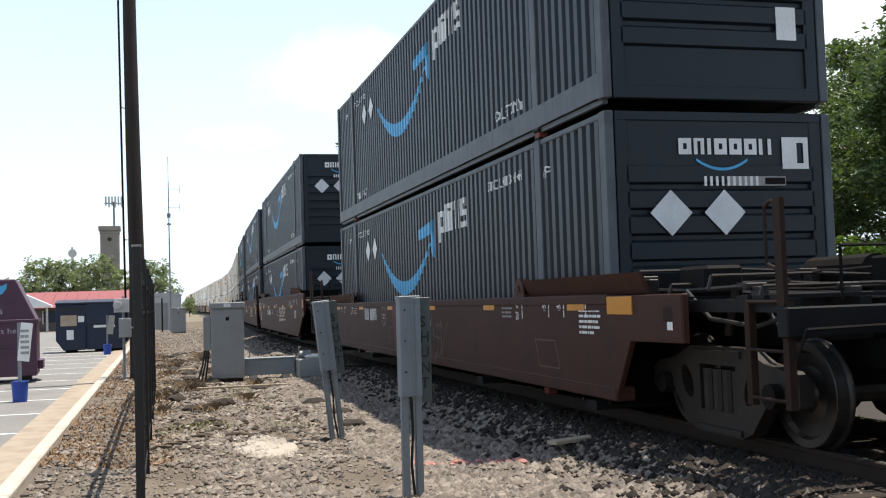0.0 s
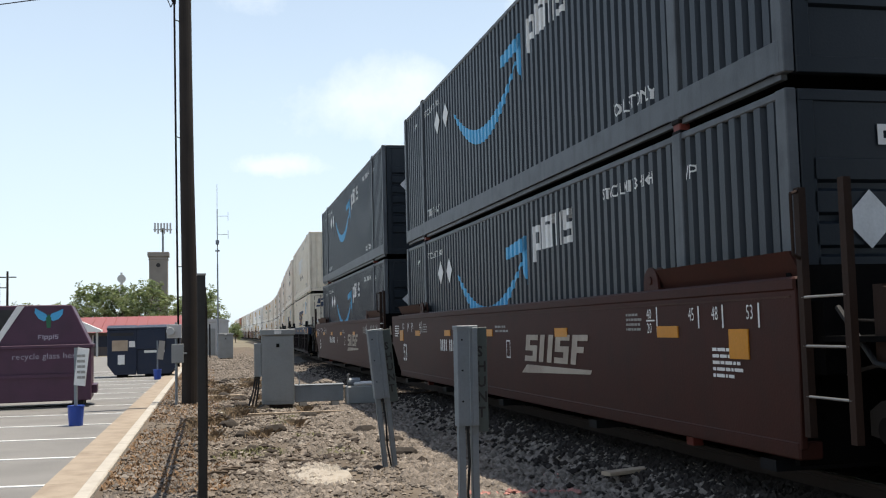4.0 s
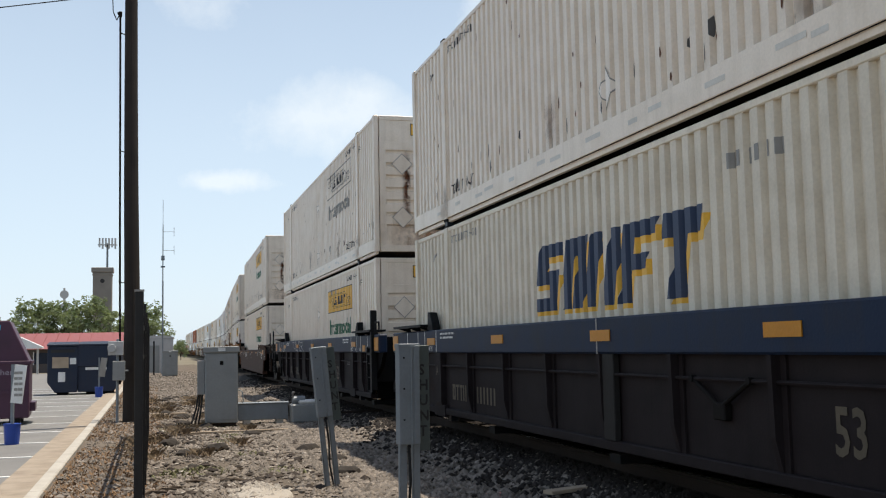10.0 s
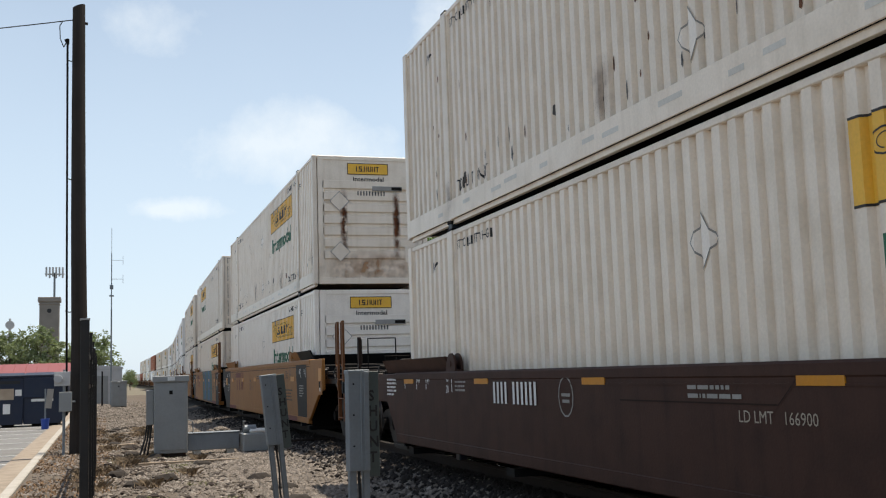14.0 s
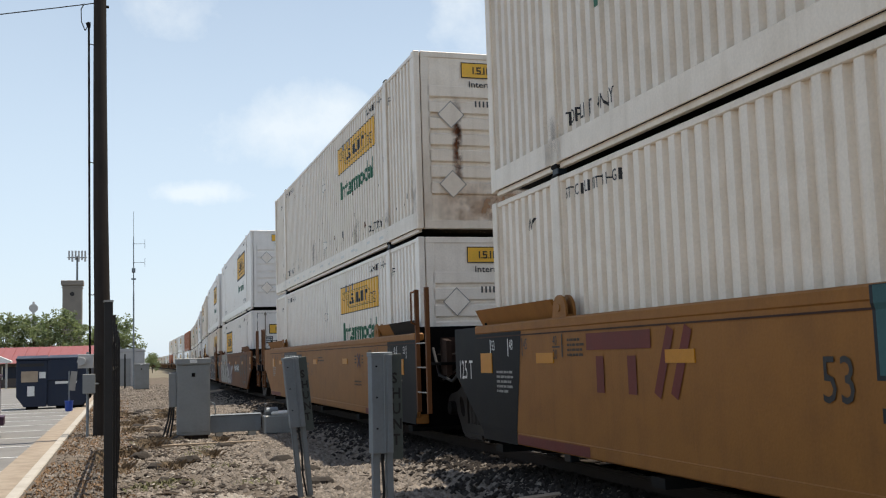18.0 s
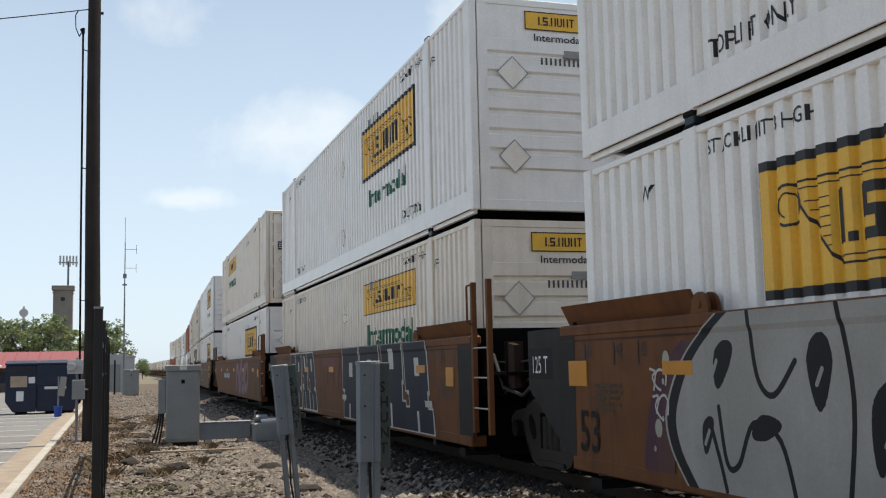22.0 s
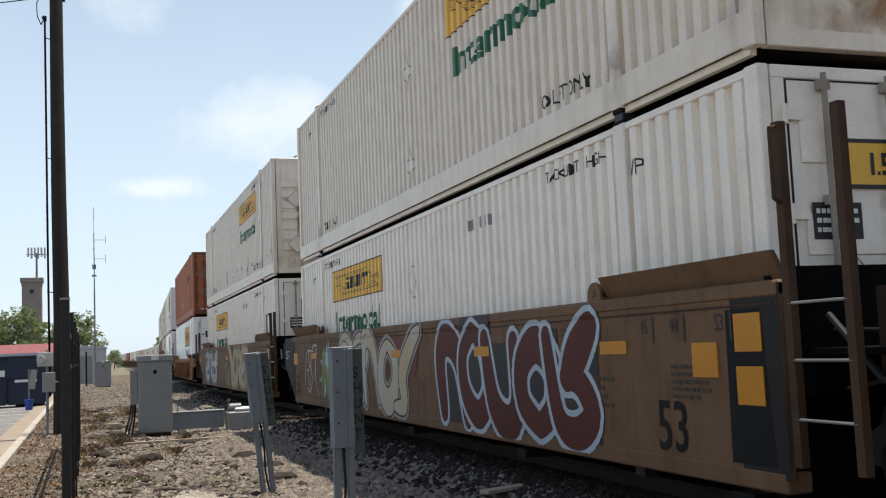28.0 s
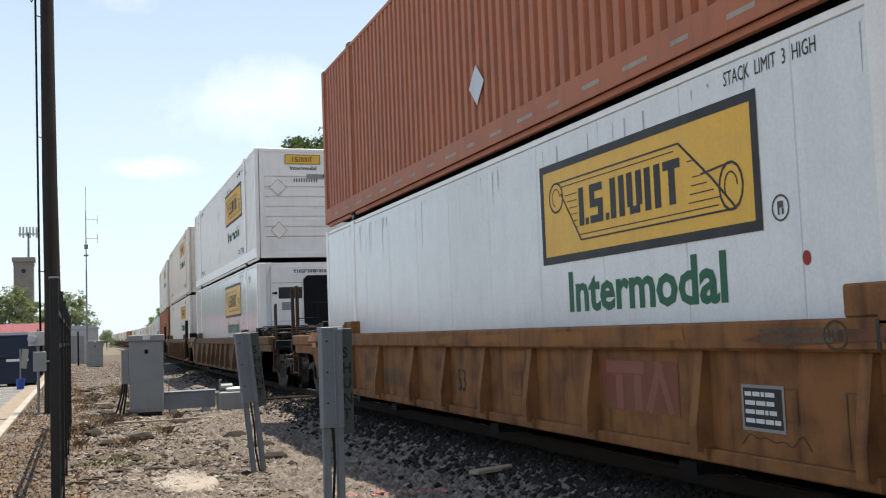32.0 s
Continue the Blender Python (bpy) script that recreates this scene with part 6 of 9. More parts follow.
        made("grab_iron", lambda b: bar_path(b, [(-1.5, -0.75, 1.9), (-1.5, -0.75, 2.1), (-1.5, -1.1, 2.1), (-1.5, -1.1, 1.9)], 0.018), BLACK_CAR, car, key="rgi")
        made("step_tread", lambda b: box(b, -1.58, -1.5, -0.7, -0.3, 1.45, 1.5), BLACK_CAR, car, key="rst")
        made("stile", lambda b: box(b, -1.56, -1.5, -0.16, -0.11, 0.7, 1.62), BLACK_CAR, car, key="rsl2")
        for z in (0.72, 1.0, 1.28, 1.6):
            made("rung", lambda b: rod(b, (-1.53, -0.56, z), (-1.53, -0.12, z), 0.014, 6), BLACK_CAR, car, key=("rru", z))
        made("brake_reservoir", lambda b: rod(b, (-0.4, -1.1, 1.95), (0.9, -1.1, 1.95), 0.19, 16), BLACK_CAR, car, "black brake reservoir", key="rbr")
        truck(car, -1.7, 0.48)
    if rear == "c":
        coupler_end(car, chord if not walkway else BLACK_CAR, 1, LEN, tall)
    return car


# ---- spray paint ----
def stroke_loop(pts, t):
    n, out = len(pts), []
    c = (sum(p[0] for p in pts) / n, sum(p[1] for p in pts) / n)
    inner = []
    for p in pts:
        d = math.hypot(p[0] - c[0], p[1] - c[1]) or 1
        inner.append((p[0] - (p[0] - c[0]) / d * t, p[1] - (p[1] - c[1]) / d * t))
    for i in range(n):
        j = (i + 1) % n
        out.append([pts[i], pts[j], inner[j], inner[i]])
    return out


STACK = 0.000004


SPRAY = {}


def spray(colour, rough=0.5):
    k = "spray_%d" % len(SPRAY)
    if colour not in SPRAY:
        SPRAY[colour] = surface(k, colour, tuple(c * 0.7 for c in colour), rough=rough, scale=2.0, amount=0.6, streak=0.3)
    return SPRAY[colour]


FORMS = {"drop": [[(0.5, 0.98), (0.12, 0.72), (0.1, 0.3), (0.45, 0.05), (0.82, 0.3), (0.8, 0.75), (0.5, 0.98)]],
         "hook": [[(0.12, 0.02), (0.16, 0.85), (0.5, 1.0), (0.85, 0.8), (0.7, 0.5), (0.4, 0.45)], [(0.45, 0.45), (0.72, 0.2), (1.05, -0.05)]],
         "arch": [[(0.1, 0.0), (0.16, 0.75), (0.5, 1.0), (0.82, 0.75), (0.9, 0.05)]],
         "fang": [[(0.05, 1.0), (0.3, 0.35), (0.5, -0.05), (0.62, 0.45), (0.95, 1.0)]],
         "curl": [[(0.9, 0.85), (0.5, 1.0), (0.14, 0.8), (0.2, 0.55), (0.7, 0.45), (0.85, 0.2), (0.5, 0.0), (0.08, 0.1)]],
         "fork": [[(0.15, 1.0), (0.2, 0.0)], [(0.85, 1.0), (0.45, 0.55), (0.25, 0.5)], [(0.4, 0.5), (0.95, 0.0)]],
         "cup": [[(0.12, 1.0), (0.12, 0.35), (0.45, 0.0), (0.8, 0.3), (0.85, 1.0)]],
         "leg": [[(0.1, 1.0), (0.55, 0.95), (0.4, 0.5), (0.75, 0.1), (1.1, -0.1)]]}


def rounded(pts, n=5):
    """A smooth line through the points."""
    out = []
    for i in range(len(pts) - 1):
        p0, p1, p2, p3 = pts[max(i - 1, 0)], pts[i], pts[i + 1], pts[min(i + 2, len(pts) - 1)]
        for k in range(n):
            t = k / n
            out.append(tuple(0.5 * (2 * b + (c - a) * t + (2 * a - 5 * b + 4 * c - d) * t * t + (3 * b - a - 3 * c + d) * t ** 3) for a, b, c, d in zip(p0, p1, p2, p3)))
    return out + [pts[-1]]


def fat_line(pts, r, taper=0.0, rim=0.0):
    """A thick line that swells in its middle, with round joints, as overlapping flat pieces."""
    n, out = len(pts) - 1, []
    rs = [r * (1 - taper * abs(2 * i / n - 1) ** 1.6) + rim for i in range(n + 1)]
    for (a, ra), (b, rb) in zip(zip(pts, rs), zip(pts[1:], rs[1:])):
        d = math.hypot(b[0] - a[0], b[1] - a[1]) or 1
        nx, nz = -(b[1] - a[1]) / d, (b[0] - a[0]) / d
        out.append([(a[0] + nx * ra, a[1] + nz * ra), (a[0] - nx * ra, a[1] - nz * ra), (b[0] - nx * rb, b[1] - nz * rb), (b[0] + nx * rb, b[1] + nz * rb)])
    for (x, y), q in zip(pts, rs):
        out.append([(x + q * math.cos(k * 0.6283), y + q * math.sin(k * 0.6283)) for k in range(10)])
    return out


def coat(car, polys, y0, z0, colour, lift, name="paint_coat", label="", worn=None):
    """One coat of spray paint on a car side, carried up over the proud top chord; polys: outlines, each with its own extra lift."""
    bm = bmesh.new()
    for i, (p, up) in enumerate(polys):
        bm.faces.new([bm.verts.new((-SW - lift - up - i * 1e-6, y0 - a, z0 + b)) for a, b in p])
    for z in (1.785, 1.825):
        bmesh.ops.bisect_plane(bm, geom=bm.verts[:] + bm.edges[:] + bm.faces[:], plane_co=(0, 0, z), plane_no=(0, 0, 1))
    for p in bm.verts:
        p.co.z = min(1.935, max(0.6, p.co.z))
        p.co.x -= 0.0125 * min(1.0, max(0.0, (p.co.z - 1.785) / 0.04))
    me = bpy.data.meshes.new("mesh")
    bm.to_mesh(me)
    bm.free()
    me.materials.append(spray(colour) if worn is None else spray_worn(colour, worn))
    return part(name, me, None, car, label)


def spray_worn(colour, second):
    """Two sprayed colours that blend into one another."""
    k = ("two", colour, second)
    if k not in SPRAY:
        SPRAY[k] = surface("blended_spray_%d" % len(SPRAY), colour, second, rough=0.55, scale=1.3, amount=1.0, streak=0.3, spec=0.15)
    return SPRAY[k]


def throw_up(car, y0, y1, z0, z1, forms, fill, second, rim, label, fat=0.17, edge=0.035, glow=None, reach=0.05, back=None, shine=None, slant=0.0, taper=0.35):
    """A sprayed piece of swollen, wordless forms that overlap one another: backing, glow, rim, fill and highlights."""
    w, h, rng = (y0 - y1) / len(forms), z1 - z0, random.Random(int(y0 * 100))
    lines = []
    for i, k in enumerate(forms):
        lean, tall, flip, turn = rng.uniform(-0.2, 0.2), rng.uniform(0.85, 1.06), rng.random() < 0.4, rng.random() < 0.3
        for pts in FORMS[k]:
            q = [(1 - px if flip else px, 1 - py if turn else py) for px, py in pts]
            q = [(w * (i - 0.12 + 1.25 * px) + (slant + lean) * py * h, fat * 0.8 + (h - 1.6 * fat) * py * tall) for px, py in q]
            lines.append((rounded(q), i * 0.0003, fat * rng.uniform(0.75, 1.1)))
    if back:
        pad = [(rect(w * i - 0.12 + rng.uniform(-0.1, 0.1), rng.uniform(-0.05, 0.2) * h, w * 1.15, h * rng.uniform(0.7, 0.95)), 0.0) for i in range(len(forms))]
        coat(car, pad, y0, z0, back, 0.0076, "backing_coat")
    if glow:
        coat(car, [(p, 0.0) for q, _, r in lines for p in fat_line(q, r, taper, edge + reach)], y0, z0, glow, 0.0083, "glow_coat")
    coat(car, [(p, up) for q, up, r in lines for p in fat_line(q, r, taper, edge)], y0, z0, rim, 0.009, "rim_coat")
    coat(car, [(p, up) for q, up, r in lines for p in fat_line(q, r, taper)], y0, z0, fill, 0.00915, "painted_piece", label, second)
    if shine:
        marks = []
        for q, up, r in lines:
            a = q[len(q) // 4:len(q) // 4 + max(2, len(q) // 3)]
            marks += [(p, up) for p in stroke_line([(x - r * 0.35, y + r * 0.2) for x, y in a], 0.022)]
        coat(car, marks, y0, z0, shine, 0.0093, "highlight_coat")


def burst(car, y0, z0, w, h, n, colour, lift, label, seed):
    """A sprayed spiky star."""
    rng = random.Random(seed)
    pts = []
    for k in range(2 * n):
        a, r = math.pi * k / n, (rng.uniform(0.8, 1.05) if k % 2 == 0 else rng.uniform(0.45, 0.6)) / 2
        pts.append((w * (0.5 + r * math.cos(a)), h * (0.5 + r * math.sin(a))))
    c = (w / 2, h / 2)
    coat(car, [([c, p, q], 0.0) for p, q in zip(pts, pts[1:] + pts[:1])], y0, z0, colour, lift, "painted_piece", label)


def slab_piece(car, y0, y1, z0, z1, n, fills, rim, label, gap=0.05, notch=0.3, lean=0.12):
    """A sprayed row of square-cut slabs with notches and slots over a dark drop shade."""
    w, h, rng = (y0 - y1) / n, z1 - z0, random.Random(int(y0 * 37))
    shade, faces, slots = [], [[] for _ in fills], []
    for i in range(n):
        u, k = w * i, faces[i % len(fills)]
        a, b, c = rng.uniform(0.0, 0.16) * w, rng.uniform(0.84, 1.0) * w, rng.uniform(0.35, 0.6) * h
        tilt = lambda p: [(x + lean * (h - y) * (i / n), y) for x, y in p]
        parts = [rect(u + a, c, b - a, h - c), rect(u + a + notch * w * 0.4, c * 0.55, b - a - notch * w * 0.55, c * 0.45 + 0.002), rect(u + (0.0 if i % 2 else 0.1 * w), 0.0, w * 0.96, c * 0.56)]
        k += [tilt(p) for p in parts]
        shade += [tilt([(x + dx, y + dy) for x, y in q]) for q in parts for dx, dy in ((0.05, -0.06), (-0.03, 0.03), (0.03, 0.03), (-0.03, -0.03))]
        sw, sh = w * rng.uniform(0.14, 0.22), h * rng.uniform(0.12, 0.26)
        slots += [tilt(rect(u + w * 0.42, c + (h - c) * 0.3, sw, sh)), tilt(rect(u + w * (0.72 if i % 2 else 0.0), c * 0.62, w * 0.24, h * 0.07)), tilt(rect(u + w * 0.42, 0.0, w * 0.07, c * 0.5))]
    coat(car, [(p, 0.0) for p in shade], y0, z0, rim, 0.0086, "drop_shade")
    for c, k in zip(fills, faces):
        coat(car, [(p, 0.0) for p in k], y0, z0, c, 0.0094, "painted_piece", label, tuple(v * 0.75 for v in c))
    coat(car, [(p, 0.0) for p in slots], y0, z0, rim, 0.0101, "slot_coat")


def scrawl(car, y0, y1, z0, z1, seed, colour, t=0.03, n=5):
    """A quick looping spray line of wordless strokes."""
    rng = random.Random(seed)
    polys, w, h = [], (y0 - y1) / n, z1 - z0
    for i in range(n):
        for pts in FORMS[rng.choice(("curl", "leg", "fang", "hook", "arch"))]:
            q = rounded([(w * (i * 0.8 + 1.7 * px) + 0.3 * h * py, h * (py + rng.uniform(-0.12, 0.12))) for px, py in pts], 4)
            polys += stroke_line(q, t)
    marking(car, "scrawl", shapes(*polys), y0, z0, spray(colour), False, -SW, 0.0098, "spray-painted scrawl", stack=STACK)


def number_box(car, y0, y1, z0, z1, boxed, letter=SIGN_WHITE):
    if boxed:
        marking(car, "number_panel", shapes(rect(0, 0, y0 - y1, z1 - z0)), y0, z0, SIGN_BLACK, False, -SW, 0.009, "black number panel")
    w = (y0 - y1) * 0.86
    m = 0.07 * (y0 - y1)
    h = (z1 - z0) * (0.6 if boxed else 1.0)
    e = (z1 - z0 - h) / 2
    polys = [q for i in (0, 1, 2, 3, 5, 6, 7, 8, 9, 10) for q in (rect(m + w * i / 11.0, e, w / 22.0, h),)]
    marking(car, "number_marks", shapes(*polys), y0, z0, letter, False, -SW, 0.0115)


# ---- the train ----
def bend(y):
    """How far the track swings to the right at a distance y."""
    u = min(1.0, max(0.0, (y - 28.0) / 152.0))
    return 5.2 * u * u * (3 - 2 * u)


def gone(t):
    """Metres that the train has run by t seconds."""
    return 11.392 * t + 0.00274 * t * t


def on_track(y, z):
    a, b = bend(y), bend(y + LEN)
    return Matrix.Translation((TRACK + a, y, z)) @ Matrix.Rotation(math.atan2(-(b - a), LEN), 4, "Z")


TRAIN = []          # things of the train with their place along it and height


def put(ob, y, z):
    TRAIN.append((ob, y, z))
    return ob


I4 = Matrix.Identity(4)
DARK_BOX = "dark navy corrugated container with sky-blue curved arrow"
WHITE_BOX = "white corrugated container with yellow panel"


def load(y, lower, upper):
    """Two stacked containers at y; each: style, art, front, reversed, dirty."""
    for spec, z, up in ((lower, LOW_Z, False), (upper, UP_Z, True)):
        if spec is None:
            continue
        style, art, front, rev, dirty = spec
        label = {"navy": DARK_BOX, "cream": "cream corrugated container with a slanted company mark", "orange": "faded orange container with rust-streaked doors",
                 "reefer": "smooth white refrigerated container with yellow panel"}.get(style, ("weathered " if dirty else "clean ") + WHITE_BOX)
        label += ", stacked" if up else ", in a well"
        ob = container(style, I4, label, front)
        company_marks(ob, art, rev, up)
        fk = {"arc": "arc", "yellow": "yellow", "faded": "yellow", "framed": "framed", "framed_word": "framed", "rust": "rust"}.get(art)
        if art == "slant":
            fk = "slant" if up else ("slant_doors" if front == "doors" else "slant_low")
        if front == "doors" and art not in ("slant", "rust"):
            fk = "doors"
        if fk:
            front_marks(ob, fk, dirty, dirty == 3 or (art == "faded" and style == "old" and lower[1] == "slant"))
        if style in ("old", "cream"):
            for j, (ys, zs, w, h) in enumerate(((POST + 0.22, 0.0, 0.44, 0.75), (LEN - POST + 0.22, 0.0, 0.44, 0.6), (0.4, 0.0, 0.4, 1.1))):
                marking(ob, "corner_grime", lambda: shapes(rect(0, 0, w, h)), ys, zs, GRIME_SIDE, False, lift=0.03, label="dark grime round a corner post", key=("cgr", j))
        if dirty == 2:
            for j, (ys, zs, w, h) in enumerate(((9.9, 0.25, 0.5, 0.7), (5.0, 0.2, 0.7, 0.6))):
                marking(ob, "rust_streak", lambda: shapes(rect(0, 0, w, h)), ys, zs, RUST_SIDE, True, lift=0.004, label="rusty streak down the ribs", key=("rsk2", j))
            def flecks(seed, n, z_lo, z_hi, tall):
                rng = random.Random(seed)
                out = []
                for _ in range(n):
                    u, v, w, h = rng.uniform(0.3, 14.5), rng.uniform(z_lo, z_hi), rng.uniform(0.012, 0.05), rng.uniform(0.05, tall)
                    out.append([(u, v + h * 0.2), (u + w * 0.6, v), (u + w, v + h * 0.4), (u + w * 0.7, v + h), (u + w * 0.1, v + h * 0.8)])
                return shapes(*out)
            marking(ob, "scrapes", lambda: flecks(5, 34, 0.3, 0.62, 0.2), 15.2, 0.0, SIGN_DARK, True, lift=0.0045, label="dark scrapes above the bottom rail", key="scr1")
            marking(ob, "rust_flecks", lambda: flecks(9, 46, 0.3, 2.5, 0.16), 15.2, 0.0, RUST, True, lift=0.0045, label="rust flecks on the ribs", key="scr2")
            marking(ob, "repair_patches", lambda: shapes(*[rect(0.83 * i + 0.2 * (i % 3), 0.03 * (i % 2), 0.2 + 0.06 * (i % 4), 0.05) for i in range(15)]), 14.6, 0.11, RAIL_PATCH, False, lift=0.0325, label="grey repair patches", key="rpp")
        put(ob, y, z)


NV = ("navy", "arc", "ribs", False, False)
JW = ("white", "yellow", "ribs", False, False)
JD = ("old", "yellow", "ribs", False, 1)
JP = ("old", "yellow", "ribs", False, 3)
JR = ("old", "yellow", "ribs", False, 2)
JF = ("old", "faded", "ribs", False, 2)
JN = ("new", "framed", "ribs", False, False)
JNW = ("new", "framed_word", "ribs", False, False)
JDOOR = ("old", "yellow", "doors", True, True)
JWDOOR = ("white", "yellow", "doors", True, False)
JNDOOR = ("new", "framed", "doors", True, False)
REEF = ("reefer", "reefer", "cooler", False, False)
RUSTY = ("orange", "rust", "doors", False, False)

UNITS = [9.71 - 23.8, 9.71, 33.54, 52.95, 72.29, 96.01, 115.69, 135.25, 158.85, 182.4, 201.96, 221.57, 244.98, 264.47, 284.04, 307.51, 327.01, 346.57, 370.04, 394.18, 413.75, 433.3]
LOADS = {0: (NV, NV), 1: (NV, NV), 2: (NV, NV), 3: (NV, NV), 4: (NV, NV),
         5: (("cream", "slant", "doors", False, False), ("cream", "slant", "corrugated", False, False)),
         6: (("cream", "slant", "corrugated", False, False), JF), 7: (JD, JF), 8: (JP, JR), 9: (JW, JR), 10: (JD, JDOOR), 11: (JW, JR),
         12: (JNDOOR, JNW), 13: (JD, JNW), 14: (JN, JDOOR), 15: (JN, JNW), 16: (JWDOOR, JD), 17: (JWDOOR, JR), 18: (REEF, RUSTY), 19: (REEF, JNW), 20: (JW, JD), 21: (RUSTY, JW)}
BROWN_LABEL = "brown plated well car unit with white stencils"
TAN_LABEL = "tan plated well car unit with black end panels"
OLD_LABEL = "dirty tan well car unit covered in spray paint"


def build_train():
    for i, y in enumerate(UNITS):
        load(y, *LOADS[i])
    joints = {0: ("c", "c"), 1: ("c", "c"), 2: ("c", "a"), 3: ("a", "a"), 4: ("a", "c"), 5: ("c", "a"), 6: ("a", "a"), 7: ("a", "c"), 8: ("c", "c"), 9: ("c", "a"), 10: ("a", "a"), 11: ("a", "c"),
              12: ("c", "a"), 13: ("a", "a"), 14: ("a", "c"), 15: ("c", "a"), 16: ("a", "a"), 17: ("a", "c"), 18: ("c", "c"), 19: ("c", "a"), 20: ("a", "a"), 21: ("a", "c")}
    cars = {}
    for i, y in enumerate(UNITS):
        f, r = joints[i]
        if i in (0, 1):
            c = smooth_car("well_car", I4, BROWN_LABEL, BROWN_FADED, f, r, top=1.58, tall=2.25)
        elif i in (2, 3, 4):
            c = smooth_car("well_car", I4, BROWN_LABEL, BROWN, f, r)
        elif i in (5, 6, 7):
            c = ribbed_car("well_car", I4, "blue-chorded well car unit with grimy ribbed sides", BLUE_CAR, GREY_CAR, f, r, (1.5, 1.86), True)
        elif i == 8:
            c = smooth_car("well_car", I4, BROWN_LABEL, BROWN_DARK, f, r, top=1.58, tall=2.25)
        elif i in (9, 10, 11):
            c = smooth_car("well_car", I4, TAN_LABEL, TAN, f, r, BLACK_CAR, SIGN_BLACK, high=3.0 if i == 10 else 2.6)
        elif i in (12, 13, 14, 15, 16, 17):
            c = smooth_car("well_car", I4, OLD_LABEL, TAN_OLD if i < 15 else TAN_WORN, f, r, END_GREY, SIGN_BLACK, lead=0.2, high=2.95 if i == 16 else 2.6)
        elif i == 18:
            c = ribbed_car("well_car", I4, "weathered tan well car with ribbed sides", TAN_RIB, TAN_RIB, f, r, (1.36, 1.56), False, SIGN_BLACK, tall=2.6)
        else:
            c = ribbed_car("well_car", I4, "rusty tan well car unit with ribbed sides", TAN_BROWN, TAN_BROWN, f, r, (1.36, 1.56), False, SIGN_GREY)
        cars[i] = put(c, y, 0.0)
    X = -SW
    big53 = lambda c, y, z, col: marking(c, "size_mark", lambda: words("53", 0.3, squeeze=0.8), y, z, col, False, X, 0.0095, key="b53")
    # plain wedge-and-block company marks on the brown cars
    for i in (2, 3, 4):
        marking(cars[i], "company_mark", lambda: mark_blocks("rail", 2.5, 0.36, 0.3, 0.3), 6.6, 1.14, PALE_MARK, False, X, 0.009, "pale slanted company mark", key="bn")
        marking(cars[i], "company_wedge", lambda: shapes([(0, 0), (0.25, 0.12), (2.75, 0.12), (2.7, 0.07)]), 6.75, 0.97, PALE_MARK, False, X, 0.009, key="bw")
        number_box(cars[i], 12.1, 10.2, 1.2, 1.41, False)
        marking(cars[i], "size_mark", lambda: words("53", 0.38, squeeze=0.82, bold=0.004), LEN - 0.3, 0.92, SIGN_WHITE, False, X, 0.0095, key="b53l")
        marking(cars[i], "unit_letter", lambda: words("B", 0.2, squeeze=0.7), 9.6, 1.2, SIGN_WHITE, False, X, 0.009, key="ub")
        marking(cars[i], "plate", lambda: shapes(*frame_rect(0, 0, 0.2, 0.26, 0.02)), 7.5, 1.16, SIGN_WHITE, False, X, 0.009, key="upl")
    for i in (0, 1, 8):
        number_box(cars[i], 12.35, 10.85, 1.22, 1.46, False)
        marking(cars[i], "round_mark", lambda: shapes(*stroke_loop([(0.17 * math.cos(a * 0.4488), 0.2 * math.sin(a * 0.4488)) for a in range(14)], 0.018), rect(-0.1, 0.0, 0.2, 0.03), rect(-0.08, -0.06, 0.16, 0.03)), 10.3, 1.32, SIGN_GREY, False, X, 0.009, key="rm")
        marking(cars[i], "box_mark", lambda: shapes(*stroke_line([(0, 0.3), (0.62, 0.3), (0.75, 0.0), (0.12, 0.0), (0, 0.3)], 0.014)), 1.75, 0.8, STENCIL_DIM, False, X, 0.009, key="bxm")
        marking(cars[i], "load_limit", lambda: words("LD LMT   166900", 0.085, width=0.86), 7.45, 1.18, PALE_MARK, False, X, 0.009, key="ldl")
        marking(cars[i], "seam_panel", lambda: shapes([(0, 0), (2.2, 0), (2.2, 0.012), (0, 0.012)], [(2.2, 0), (2.212, 0), (2.5, 0.24), (2.488, 0.24)]), 9.2, 1.3, BROWN_GRIME, False, X, 0.009, key="spn")
    for i in (9, 10, 11):
        big53(cars[i], 9.65, 1.22, SIGN_BLACK)
        marking(cars[i], "unit_letter", lambda: words("B", 0.16, squeeze=0.7), 9.0, 1.22, SIGN_BLACK, False, X, 0.009, key="ub2")
        i < 11 and marking(cars[i], "weight_capacity", lambda: words("125 T", 0.24, squeeze=0.7), LEN + 1.0, 1.28, SIGN_WHITE, False, X, 0.009, key="cap")
        marking(cars[i], "red_sill", lambda: shapes(rect(0, 0, 1.9, 0.1)), 3.2, 0.575, SIGN_MAROON, False, X, 0.0125, "red painted sill stripe", key="rsil")
        marking(cars[i], "red_sill", lambda: shapes(rect(0, 0, 1.9, 0.1)), LEN - 0.05 if i == 11 else LEN - 1.1, 0.575, SIGN_MAROON, False, X, 0.0125, "red painted sill stripe", key=("rsi2", i == 11))
    number_box(cars[11], 12.0, 10.4, 1.43, 1.72, True)
    number_box(cars[11], 13.4, 11.2, 1.35, 1.8, True)
    cross = lambda: shapes(*stroke_line([(0, 0), (0.26, 0.24)], 0.07), *stroke_line([(0, 0.24), (0.26, 0)], 0.07))
